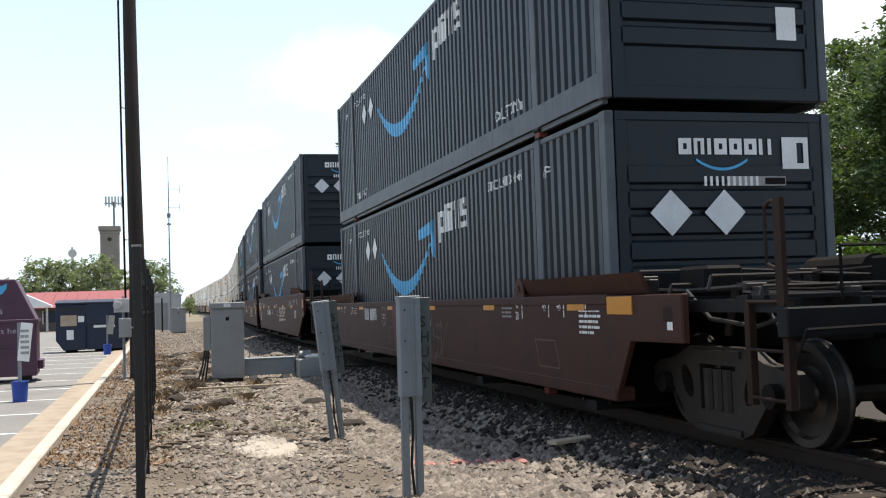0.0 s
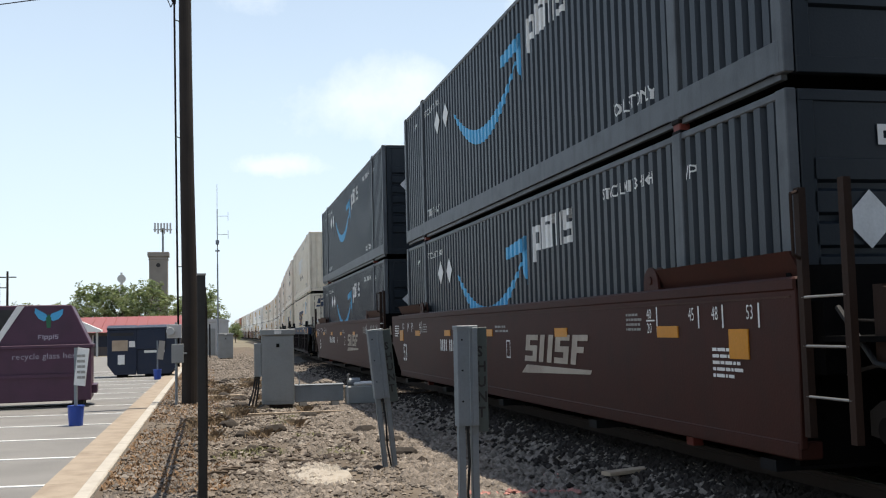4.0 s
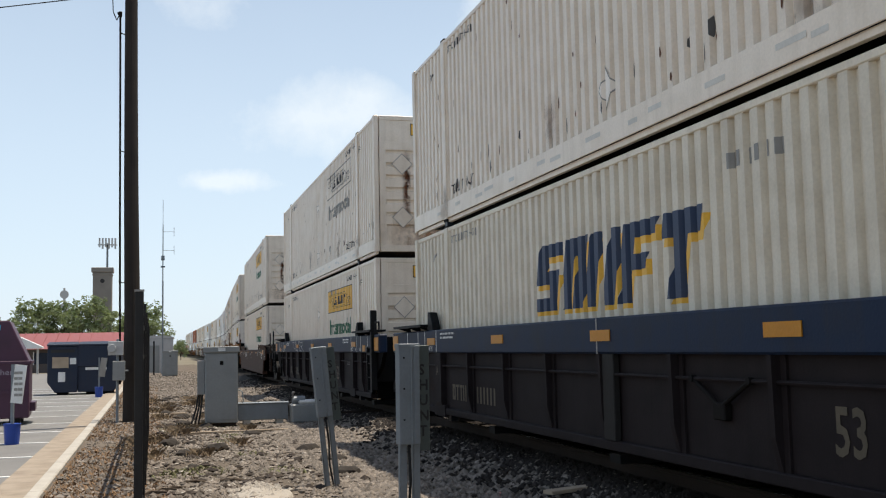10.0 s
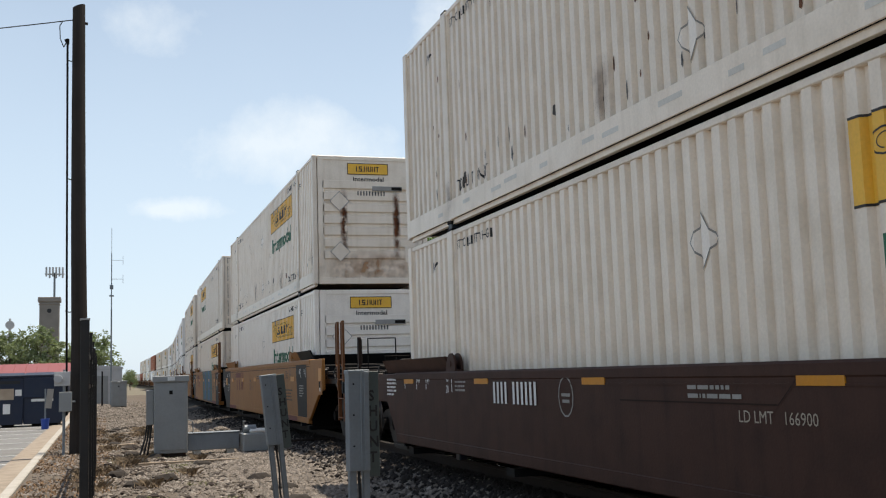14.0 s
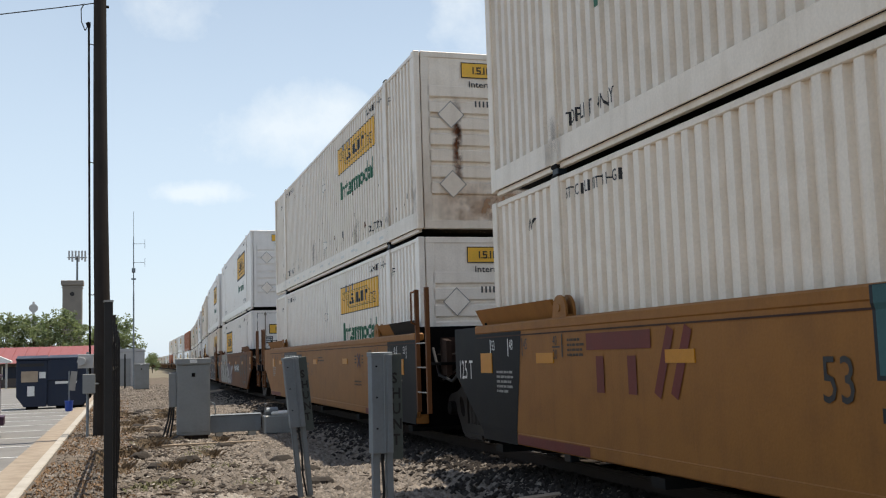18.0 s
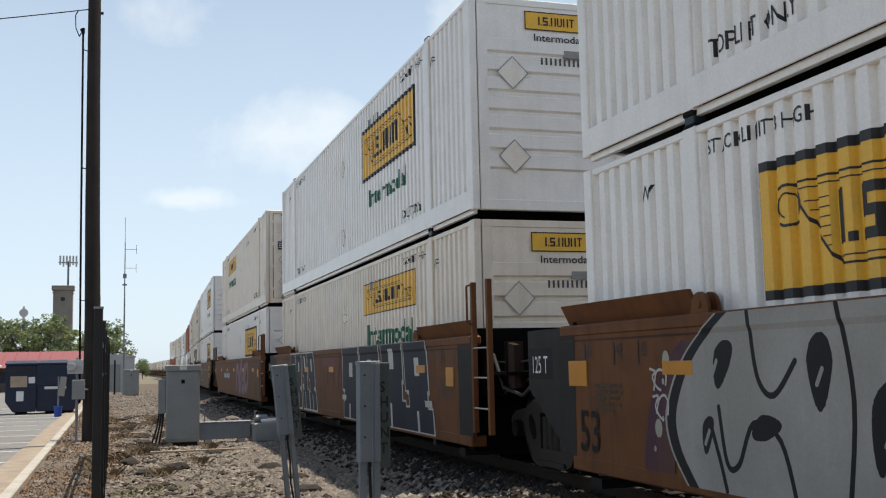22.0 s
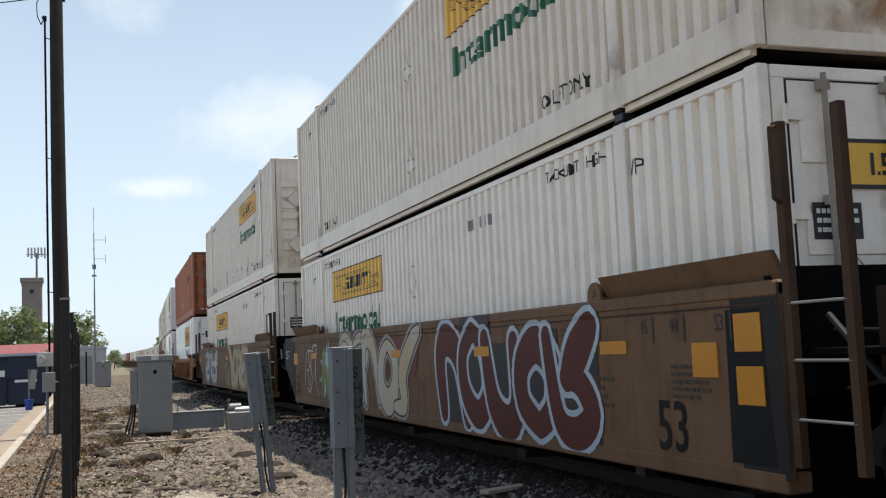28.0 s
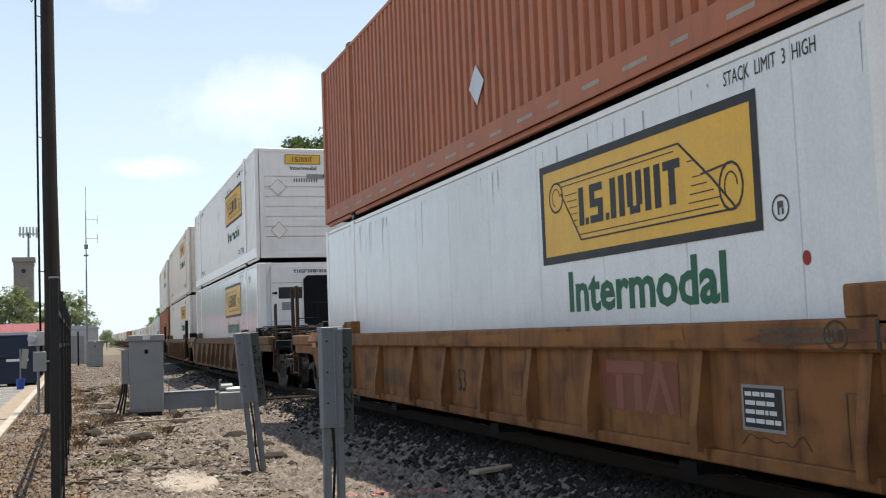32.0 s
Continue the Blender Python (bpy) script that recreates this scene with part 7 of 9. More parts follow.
    for i in (11, 17):
        marking(cars[i], "cross_mark", cross, 3.86, 1.42, SIGN_MAROON, False, X, 0.0095, "red and blue crossed mark", key="xm")
        marking(cars[i], "cross_mark", lambda: shapes(*stroke_line([(0, 0), (0.26, 0.24)], 0.025), *stroke_line([(0, 0.24), (0.26, 0)], 0.025)), 3.86, 1.42, SIGN_NAVY, False, X, 0.012, key="xm2", stack=STACK)
        for u, z, n, w in ((4.1, 1.47, 3, 0.16), (3.48, 1.47, 3, 0.16), (4.15, 1.05, 2, 0.62)):
            marking(cars[i], "stencil_lines", lambda: bars(n, w, 0.06 * n, 8), u, z, STENCIL_DARK, False, X, 0.0095, key=("xml", u))
    for i in (9, 10, 13, 15, 16):
        marking(cars[i], "company_mark", lambda: shapes(rect(0, 0.4, 1.28, 0.16), rect(0.2, 0, 0.16, 0.34), rect(0.84, 0, 0.16, 0.34), *stroke_line([(1.36, 0), (1.62, 0.56)], 0.12), *stroke_line([(1.64, 0), (1.9, 0.56)], 0.12)), 13.15 if i < 12 else 9.3, 1.2, SIGN_MAROON, False, X, 0.0085, "faded maroon company mark", key="tx")
    for i in (12, 13, 14, 15, 16, 17):
        marking(cars[i], "size_mark", lambda: words("53", 0.38, squeeze=0.85, bold=0.004), LEN - 0.1, 0.76, BLACK_CAR, False, X, 0.0092, key="r53")
        if i in (12, 13, 15, 16):
            marking(cars[i], "capacity_panel", lambda: shapes(rect(0, 0, 0.62, 0.32)), LEN + 1.12, 1.42, BLACK_CAR, False, X, 0.004, key="cpn")
            marking(cars[i], "weight_capacity", lambda: words("125 T", 0.18, squeeze=0.7), LEN + 1.05, 1.48, SIGN_WHITE, False, X, 0.009, key="cap2")
    number_box(cars[12], 5.9, 3.25, 1.16, 1.48, True)
    number_box(cars[14], 12.9, 10.15, 1.16, 1.45, True)
    number_box(cars[17], 13.0, 11.0, 1.22, 1.5, True)
    for i in (15, 16, 17):
        marking(cars[i], "end_panel", lambda: shapes([(0, 0), (0.5, 0), (0.42, 1.05), (0.02, 1.05)]), 0.32, 0.72, BLACK_CAR, False, X, 0.004, "black painted end panel", key="epn")
        for z in (1.48, 1.12):
            made("end_reflector", lambda b: box(b, -SW - 0.0115, -SW - 0.0005, -0.1, 0.2, z, z + 0.26), REFLECTOR, cars[i], "large amber reflector", key=("er3", z))
    for i in (14, 16, 17):
        marking(cars[i], "size_mark", lambda: words("53", 0.38, squeeze=0.85, bold=0.004), 1.3, 0.74, BLACK_CAR, False, X, 0.0092, key="f53")
    made("brake_tank", lambda b: rod(b, (-1.3, LEN + 1.35, 2.06), (-0.5, LEN + 1.35, 2.06), 0.15, 16), BROWN_FADED, cars[4], "brown brake air tank", bevel=0.02)
    made("tank_saddle", lambda b: box(b, -1.2, -0.6, LEN + 1.22, LEN + 1.48, 1.78, 1.93), BROWN_GRIME, cars[4])
    made("brake_tank", lambda b: rod(b, (-1.25, -2.05, 1.62), (-0.5, -2.05, 1.62), 0.2, 16), TAN_RIB, cars[18], "tan brake air tank")
    # painted pieces
    BLK, PALE, ICE = (0.016, 0.016, 0.018), (0.5, 0.48, 0.43), (0.42, 0.5, 0.56)
    slash = lambda u, w, lean=0.28, z0=0.0, z1=0.9: [(u + lean * (0.9 - z0), z0), (u + w + lean * (0.9 - z0), z0), (u + w * 0.8 + lean * (0.9 - z1), z1), (u + lean * (0.9 - z1), z1)]
    coat(cars[1], [(slash(0.0, 2.95), 0.0)], 9.55, 0.62, (0.085, 0.017, 0.014), 0.0082, "paint_coat", "dark red spray-painted panel", (0.034, 0.015, 0.012))
    coat(cars[1], [(slash(u, w, 0.24, z0), 0.0) for u, w, z0 in ((0.42, 0.13, 0.1), (0.95, 0.16, 0.25), (1.3, 0.1, 0.0), (1.62, 0.17, 0.3), (2.1, 0.12, 0.05), (2.5, 0.15, 0.15))] + [([(0.3, 0.62), (2.5, 0.58), (2.5, 0.62), (0.3, 0.66)], 0.0002)], 9.55, 0.62, (0.008, 0.006, 0.006), 0.0088, "paint_coat", "black slanted spray strokes", (0.016, 0.009, 0.008))
    coat(cars[1], [(slash(u, 0.025, 0.3, z0, z1), 0.0) for u, z0, z1 in ((0.0, 0.0, 0.9), (2.93, 0.0, 0.9))] + [(slash(u, w, 0.3, z0, z1), 0.0) for u, w, z0, z1 in ((0.85, 0.1, 0.02, 0.3), (2.2, 0.1, 0.0, 0.3), (0.75, 0.025, 0.3, 0.6), (2.12, 0.03, 0.3, 0.75))], 9.55, 0.62, (0.1, 0.08, 0.075), 0.0094, "paint_coat", "pale spray strokes", (0.05, 0.035, 0.03))
    coat(cars[1], [(rect(0.35 + 0.3 * k, 0.76, 0.16, 0.09), 0.0) for k in (0, 1)], 9.55, 0.62, (0.2, 0.02, 0.018), 0.0098, "paint_coat", "bright red spray dabs")
    scrawl(cars[1], 10.0, 9.7, 0.78, 1.1, 41, (0.075, 0.055, 0.05), 0.014, 2)
    scrawl(cars[1], 6.6, 5.8, 0.72, 1.25, 42, (0.09, 0.07, 0.065), 0.018, 3)
    slab_piece(cars[10], 9.1, 3.3, 0.66, 1.93, 5, ((0.055, 0.13, 0.135), (0.04, 0.14, 0.24)), (0.012, 0.016, 0.02), "turquoise and blue blocky spray-painted piece")
    edge = rounded([(0.3, 0.0), (0.08, 0.25), (0.0, 0.5), (0.1, 0.75), (0.28, 0.97), (0.5, 1.14), (0.8, 1.31)], 4)
    slab = lambda off: [[(u0 - off, v0), (4.3, v0), (4.3, v1), (u1 - off, v1)] for (u0, v0), (u1, v1) in zip(edge, edge[1:])]
    coat(cars[12], [(p, 0.0) for p in fat_line(rounded([(-0.3, 0.08), (-0.22, 0.45), (-0.05, 0.7), (0.2, 0.9)]), 0.24)], 14.25, 0.62, (0.07, 0.03, 0.05), 0.0078, "paint_coat", "plum spray cloud", (0.12, 0.06, 0.035))
    coat(cars[12], [(p, 0.0) for p in slab(0.17)], 14.25, 0.62, (0.34, 0.33, 0.3), 0.0082, "paint_coat", "pale outer edge of a spray-painted piece")
    coat(cars[12], [(p, 0.0) for p in slab(0.14)], 14.25, 0.62, BLK, 0.0086, "paint_coat", "black edge of a spray-painted piece", (0.02, 0.018, 0.018))
    coat(cars[12], [(p, 0.0) for p in slab(0.0)], 14.25, 0.62, (0.3, 0.285, 0.255), 0.009, "paint_coat", "pale grey spray-painted piece", (0.38, 0.36, 0.33))
    tears, threads = [], []
    for u, v, du, dv, r in ((0.62, 0.78, 0.18, 0.28, 0.11), (1.78, 0.66, 0.04, 0.42, 0.13), (0.42, 0.28, 0.1, 0.24, 0.075), (1.05, 0.44, 0.3, 0.08, 0.09), (2.3, 0.3, 0.2, 0.5, 0.13), (3.1, 0.6, 0.1, 0.45, 0.14), (3.6, 0.25, 0.3, 0.3, 0.1)):
        tears += fat_line(rounded([(u, v), (u + du * 0.4, v + dv * 0.7), (u + du, v + dv)]), r, 0.75)
    for pts in ([(1.05, 1.3), (1.12, 0.85), (1.3, 0.72), (1.55, 0.95)], [(0.5, 0.5), (0.62, 0.2), (0.68, 0.02)], [(0.62, 0.62), (0.7, 0.22), (0.85, 0.22), (1.05, 0.52), (1.35, 0.42), (1.5, 0.0)], [(2.0, 1.3), (2.1, 0.7), (2.0, 0.0)], [(2.85, 1.3), (2.7, 0.6), (2.95, 0.05)], [(3.4, 1.25), (3.5, 0.7), (3.9, 0.75), (4.0, 0.1)]):
        threads += fat_line(rounded(pts), 0.022)
    coat(cars[12], [(p, 0.0) for p in tears + threads], 14.25, 0.62, BLK, 0.0094, "paint_coat", "black drops and lines over the pale piece", (0.02, 0.018, 0.018))
    coat(cars[12], [(p, 0.0) for u, v in ((0.56, 0.86), (1.76, 0.8), (0.42, 0.34), (2.35, 0.45), (3.1, 0.7)) for p in fat_line([(u, v), (u + 0.06, v + 0.1)], 0.035, 0.5)], 14.25, 0.62, (0.3, 0.3, 0.28), 0.0102, "paint_coat", "pale highlights")
    coat(cars[12], [([(u + r * math.cos(k * 0.6283), v + r * 1.3 * math.sin(k * 0.6283)) for k in range(10)], 0.0) for u, v, r in ((-0.28, 0.42, 0.06), (-0.12, 0.98, 0.055), (-0.18, 0.8, 0.02), (-0.02, 0.92, 0.02), (-0.2, 0.5, 0.018), (-0.35, 0.25, 0.02))], 14.25, 0.62, (0.36, 0.34, 0.27), 0.0094, "paint_coat", "cream spray dots")
    throw_up(cars[12], 9.9, 7.2, 0.62, 1.5, ("hook", "leg"), (0.42, 0.41, 0.38), (0.09, 0.035, 0.06), BLK, "white and plum spray-painted bubble piece", 0.15, 0.04, back=(0.075, 0.03, 0.05))
    slab_piece(cars[13], 13.7, 10.5, 0.64, 1.9, 4, ((0.015, 0.018, 0.025), (0.02, 0.023, 0.03)), PALE, "navy spray-painted piece with white outlines", lean=0.5)
    slab_piece(cars[13], 7.4, 1.5, 0.62, 1.93, 4, ((0.014, 0.018, 0.028), (0.018, 0.023, 0.034)), PALE, "large navy spray-painted piece with white outlines", lean=0.25)
    throw_up(cars[14], 7.5, 3.5, 0.68, 1.86, ("arch", "leg", "hook", "drop"), (0.2, 0.105, 0.13), (0.27, 0.16, 0.19), (0.022, 0.014, 0.016), "faded pink spray-painted piece with black outlines", 0.19, 0.05, shine=(0.32, 0.2, 0.23))
    throw_up(cars[15], 15.3, 11.3, 0.66, 1.9, ("curl", "fang", "curl", "hook"), (0.04, 0.2, 0.26), (0.06, 0.28, 0.33), BLK, "teal spray-painted piece over red", 0.2, 0.04, taper=0.7, glow=(0.26, 0.035, 0.03), reach=0.12, shine=(0.5, 0.46, 0.42))
    throw_up(cars[16], 6.4, 2.3, 0.6, 1.9, ("arch", "drop", "arch", "drop", "hook"), (0.1, 0.027, 0.021), (0.075, 0.022, 0.018), (0.4, 0.48, 0.55), "maroon bubble piece with pale blue glow on black", 0.2, 0.06, back=BLK)
    throw_up(cars[16], 11.9, 7.8, 0.62, 1.92, ("hook", "curl", "arch", "drop", "leg"), (0.48, 0.45, 0.38), (0.5, 0.36, 0.18), BLK, "cream and black spray-painted piece", 0.19, 0.03, glow=(0.3, 0.29, 0.27), shine=BLK, taper=0.65)
    burst(cars[16], 13.75, 0.66, 1.5, 1.2, 9, (0.3, 0.42, 0.46), 0.0083, "pale blue spray-painted star", 3)
    throw_up(cars[16], 13.5, 12.1, 0.64, 1.75, ("fang", "drop", "leg"), (0.17, 0.21, 0.05), (0.26, 0.29, 0.08), (0.03, 0.045, 0.03), "green spray-painted horned form", 0.13, 0.018, shine=(0.4, 0.5, 0.54), taper=0.75)
    burst(cars[16], 13.25, 1.2, 0.5, 0.55, 7, (0.36, 0.46, 0.5), 0.0102, "pale blue spray-painted face", 5)
    throw_up(cars[17], 7.6, 3.6, 0.6, 1.93, ("leg", "drop", "hook", "curl", "leg"), (0.44, 0.41, 0.33), (0.4, 0.25, 0.08), BLK, "cream and yellow spray-painted piece with black lines", 0.2, 0.028, glow=(0.36, 0.22, 0.07), reach=0.06, shine=BLK, taper=0.7)
    throw_up(cars[17], 15.1, 11.6, 0.64, 1.93, ("curl", "leg", "hook"), (0.4, 0.4, 0.41), (0.5, 0.5, 0.5), (0.03, 0.035, 0.06), "grey and navy spray-painted piece with a teal edge", 0.21, 0.06, glow=(0.04, 0.2, 0.24), reach=0.045, shine=(0.03, 0.035, 0.06), taper=0.7)
    scrawl(cars[17], 3.2, 0.6, 0.95, 1.6, 17, (0.03, 0.13, 0.1), 0.06, 6)
    scrawl(cars[7], 12.5, 9.8, 1.55, 1.82, 18, (0.5, 0.5, 0.48), 0.02, 5)
    scrawl(cars[12], 14.72, 14.44, 1.36, 1.52, 3, (0.5, 0.48, 0.44), 0.022, 2)
    scrawl(cars[12], 14.68, 14.42, 1.14, 1.3, 4, (0.5, 0.48, 0.44), 0.022, 2)
    scrawl(cars[12], 3.3, 0.4, 0.7, 1.8, 8, (0.02, 0.018, 0.016), 0.06, 5)
    scrawl(cars[14], 9.0, 8.15, 1.18, 1.33, 5, (0.045, 0.03, 0.022), 0.022, 5)
    marking(cars[14], "unit_letter", lambda: words("B", 0.2, squeeze=0.5), 9.85, 1.2, SIGN_BLACK, False, X, 0.009, key="ub3")
    marking(cars[14], "round_mark", lambda: shapes(*stroke_loop([(0.13 * math.cos(a * 0.4488), 0.16 * math.sin(a * 0.4488)) for a in range(14)], 0.014), rect(-0.1, 0.03, 0.2, 0.025), rect(-0.03, -0.09, 0.06, 0.07)), 9.3, 1.27, STENCIL_DARK, False, X, 0.009, key="rm14", stack=STACK)
    scrawl(cars[15], 9.5, 7.0, 0.9, 1.6, 6, (0.12, 0.3, 0.33), 0.05, 4)
    scrawl(cars[16], 15.2, 13.9, 0.9, 1.7, 9, (0.6, 0.6, 0.58), 0.025, 4)
    scrawl(cars[17], 3.5, 1.3, 0.8, 1.7, 14, (0.02, 0.018, 0.016), 0.035, 5)
    scrawl(cars[17], 9.4, 7.6, 0.72, 1.3, 15, (0.5, 0.47, 0.42), 0.03, 4)
    scrawl(cars[17], 15.3, 14.6, 1.25, 1.7, 16, (0.03, 0.03, 0.04), 0.03, 3)
    marking(cars[18], "worn_patch", shapes(rect(0, 0, 1.25, 0.42)), 5.42, 0.85, WORN_RED, False, -1.4, 0.004, "faded red patch")
    marking(cars[18], "company_mark", shapes(rect(0.0, 0.3, 0.62, 0.1), rect(0.16, 0.0, 0.12, 0.29), rect(0.46, 0.0, 0.12, 0.29)), 5.3, 0.86, FADED_PINK, False, -1.4, 0.006, "faded pink company mark")
    marking(cars[18], "company_mark", shapes(stroke_bar((0, 0), (0.2, 0.4), 0.09)[0], [(0.3, 0.0), (0.38, 0.0), (0.2, 0.4), (0.12, 0.4)]), 4.62, 0.86, FADED_PINK, False, -1.4, 0.006, "faded pink company mark", stack=STACK)
    marking(cars[18], "label_plate", lambda: shapes(rect(0, 0, 0.42, 0.27)), 3.36, 0.84, SIGN_BLACK, False, -1.4, 0.005, "black data plate")
    marking(cars[18], "label_rim", lambda: shapes(*frame_rect(-0.02, -0.02, 0.46, 0.31, 0.022)), 3.36, 0.84, SIGN_GREY, False, -1.4, 0.0055, "worn pale rim", key="lrim")
    marking(cars[18], "round_mark", lambda: shapes(*stroke_line([(0.1 * math.cos(a * 0.4488), 0.085 * math.sin(a * 0.4488)) for a in range(15)], 0.016), rect(-0.06, -0.03, 0.014, 0.06), rect(-0.03, -0.03, 0.014, 0.06), rect(0.02, -0.03, 0.04, 0.06)), 2.28, 1.46, STENCIL_DARK, False, -1.5, 0.006, key="wor", stack=STACK)
    marking(cars[18], "scrawl", lambda: shapes(*stroke_line(rounded([(0.09 * k, 0.05 * ((k * 7) % 5) / 4 + 0.05 * (k % 2)) for k in range(9)], 4), 0.007)), 3.4, 0.72, STENCIL_DARK, False, -1.4, 0.006, "black marker scrawl", key="c18s", stack=STACK)
    marking(cars[18], "repair_patches", lambda: shapes(*[[(u, v), (u + w, v + 0.01), (u + w * 0.93, v + h), (u + w * 0.06, v + h * 0.9)] for u, v, w, h in ((0.1, 0.03, 0.5, 0.1), (1.4, 0.05, 0.9, 0.08), (3.3, 0.02, 0.7, 0.13), (5.2, 0.06, 0.4, 0.09), (7.9, 0.03, 1.1, 0.1))]), 9.5, 1.37, TAN, False, -1.5, 0.005, "patches of brighter orange-tan paint", key="c18p")
    marking(cars[18], "repair_patches", lambda: shapes([(0, 0.05), (0.3, 0.11), (1.5, 0.12), (1.35, 0.05), (0.5, 0.02)], [(3.0, 0.0), (3.8, 0.02), (3.7, 0.1), (3.1, 0.13)]), 3.2, 1.38, RUST, False, -1.5, 0.0053, "dark rusted wear", key="c18w")
    for u, z, w, h in ((2.95, 0.9, 0.16, 0.22), (2.35, 0.7, 0.5, 0.42), (7.4, 0.86, 0.26, 0.24)):
        marking(cars[18], "access_plate", lambda: shapes(*frame_rect(0, 0, w, h, 0.012)), u, z, TAN_BROWN, False, -1.4, 0.0052, "outlined access plate", key=("c18a", u))
    marking(cars[18], "label_lines", lambda: bars(4, 0.38, 0.24, 3), 3.34, 0.855, SIGN_WHITE, False, -1.4, 0.007)
    # distant single-height units behind
    y = UNITS[-1] + 23.5
    far = ["new", "white", "white", "old", "new", "white", "orange", "white", "new", "old", "white", "white"]
    for k, style in enumerate(far):
        c = ribbed_car("well_car", I4, "distant rusty tan well car", TAN_BROWN, TAN_BROWN, "a" if k % 3 else "c", "c" if k % 3 == 2 else "a", (1.36, 1.56), False, SIGN_GREY, near=False)
        put(c, y, 0.0)
        load(y, (style, "rust" if style == "orange" else "yellow", "ribs", False, False), None)
        y += 19.6 if k % 3 < 2 else 23.5


build_train()

# ---- ground, track bed, parking lot ----
def sheet(name, xs, ys, height, material, label="", kind="structure"):
    """A grid of ground with a height function."""
    v = [(x, y, height(x, y)) for y in ys for x in xs]
    n = len(xs)
    f = [(j * n + i, j * n + i + 1, (j + 1) * n + i + 1, (j + 1) * n + i) for j in range(len(ys) - 1) for i in range(n - 1)]
    me = bpy.data.meshes.new(name)
    me.from_pydata(v, [], f)
    me.materials.append(material)
    for p in me.polygons:
        p.use_smooth = True
    ob = new(name, me)
    return tagged(ob, label, name.replace("_", " "), kind=kind)


def lumps(x, y, amp, size):
    return amp * noise.noise(Vector((x / size, y / size, 0.3)))


def bed_height(x, y):
    """Ballast shoulder of the track above the soil."""
    d = abs(x - TRACK - bend(y))
    if d < 1.35:
        return RAIL - 0.2
    return max(-0.08, RAIL - 0.2 - (d - 1.35) * 0.2) + lumps(x, y, 0.018, 0.25)


def soil_height(x, y):
    base = -0.015 + lumps(x, y, 0.035, 0.9) + lumps(x, y, 0.02, 0.3)
    if x < -0.9:
        base = base * 0.4 + 0.08
    elif x < 0.2:
        base += 0.06 * (0.2 - x) / 1.1
    return base


def spaced(a, b, step, grow=1.0):
    out, s = [a], step
    while out[-1] < b:
        out.append(out[-1] + s)
        s *= grow
    return out


sheet("ground", spaced(-600, 900, 60), spaced(-300, 1800, 100), lambda x, y: -0.12, FIELD, "wide dull green and tan land to the horizon")
sheet("soil", [-1.17] + spaced(-1.0, 4.6, 0.14), spaced(-14, 30, 0.2) + spaced(30.5, 120, 0.5, 1.05), soil_height, DIRT, "dry gravelly soil with stones and straw")
sheet("parking_lot", spaced(-40, -1.6, 2.0)[:-1] + [-1.63], spaced(-14, 90, 4.0), lambda x, y: -0.02, ASPHALT, "worn grey asphalt parking lot")
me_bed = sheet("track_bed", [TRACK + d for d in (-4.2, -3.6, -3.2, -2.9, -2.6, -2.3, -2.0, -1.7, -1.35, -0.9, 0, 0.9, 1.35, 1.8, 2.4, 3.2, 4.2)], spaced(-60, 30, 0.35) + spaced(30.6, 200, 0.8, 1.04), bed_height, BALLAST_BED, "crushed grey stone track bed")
for vert in me_bed.data.vertices:
    d = vert.co.x - TRACK
    vert.co.x += bend(vert.co.y)
    vert.co.z = bed_height(vert.co.x, vert.co.y)
sheet("far_soil", spaced(10.4, 60, 2.5), spaced(-30, 140, 4), lambda x, y: -0.03 + lumps(x, y, 0.06, 3), DIRT, "rough soil beyond the track")


def kerb_line():
    kerb = thing("kerb", pose(0, 0, 0), "pale concrete kerb and gutter along the parking lot", "kerb", kind="structure")
    y = -12.0
    while y < 80:
        y1 = y + 3.04
        made("kerb_stone", lambda b: (box(b, -1.34, -1.18, y, y1 - 0.012, -0.1, 0.115)), CONCRETE, kerb, bevel=0.015)
        made("gutter_slab", lambda b: (box(b, -1.86, -1.34, y, y1 - 0.012, -0.1, 0.0)), GUTTER, kerb, bevel=0.006)
        y = y1


kerb_line()
for k in range(16):
    y = 9.6 + 2.72 * k

    def stripe(b, y=y):
        prism(b, [(-1.72, y), (-1.72, y + 0.1), (-6.6, y + 0.65), (-6.6, y + 0.55)], "z", -0.03, -0.012)
    tagged(made("bay_line", stripe, LINE_PAINT), "white painted parking bay line on asphalt", "road marking", "bay lines", "structure")


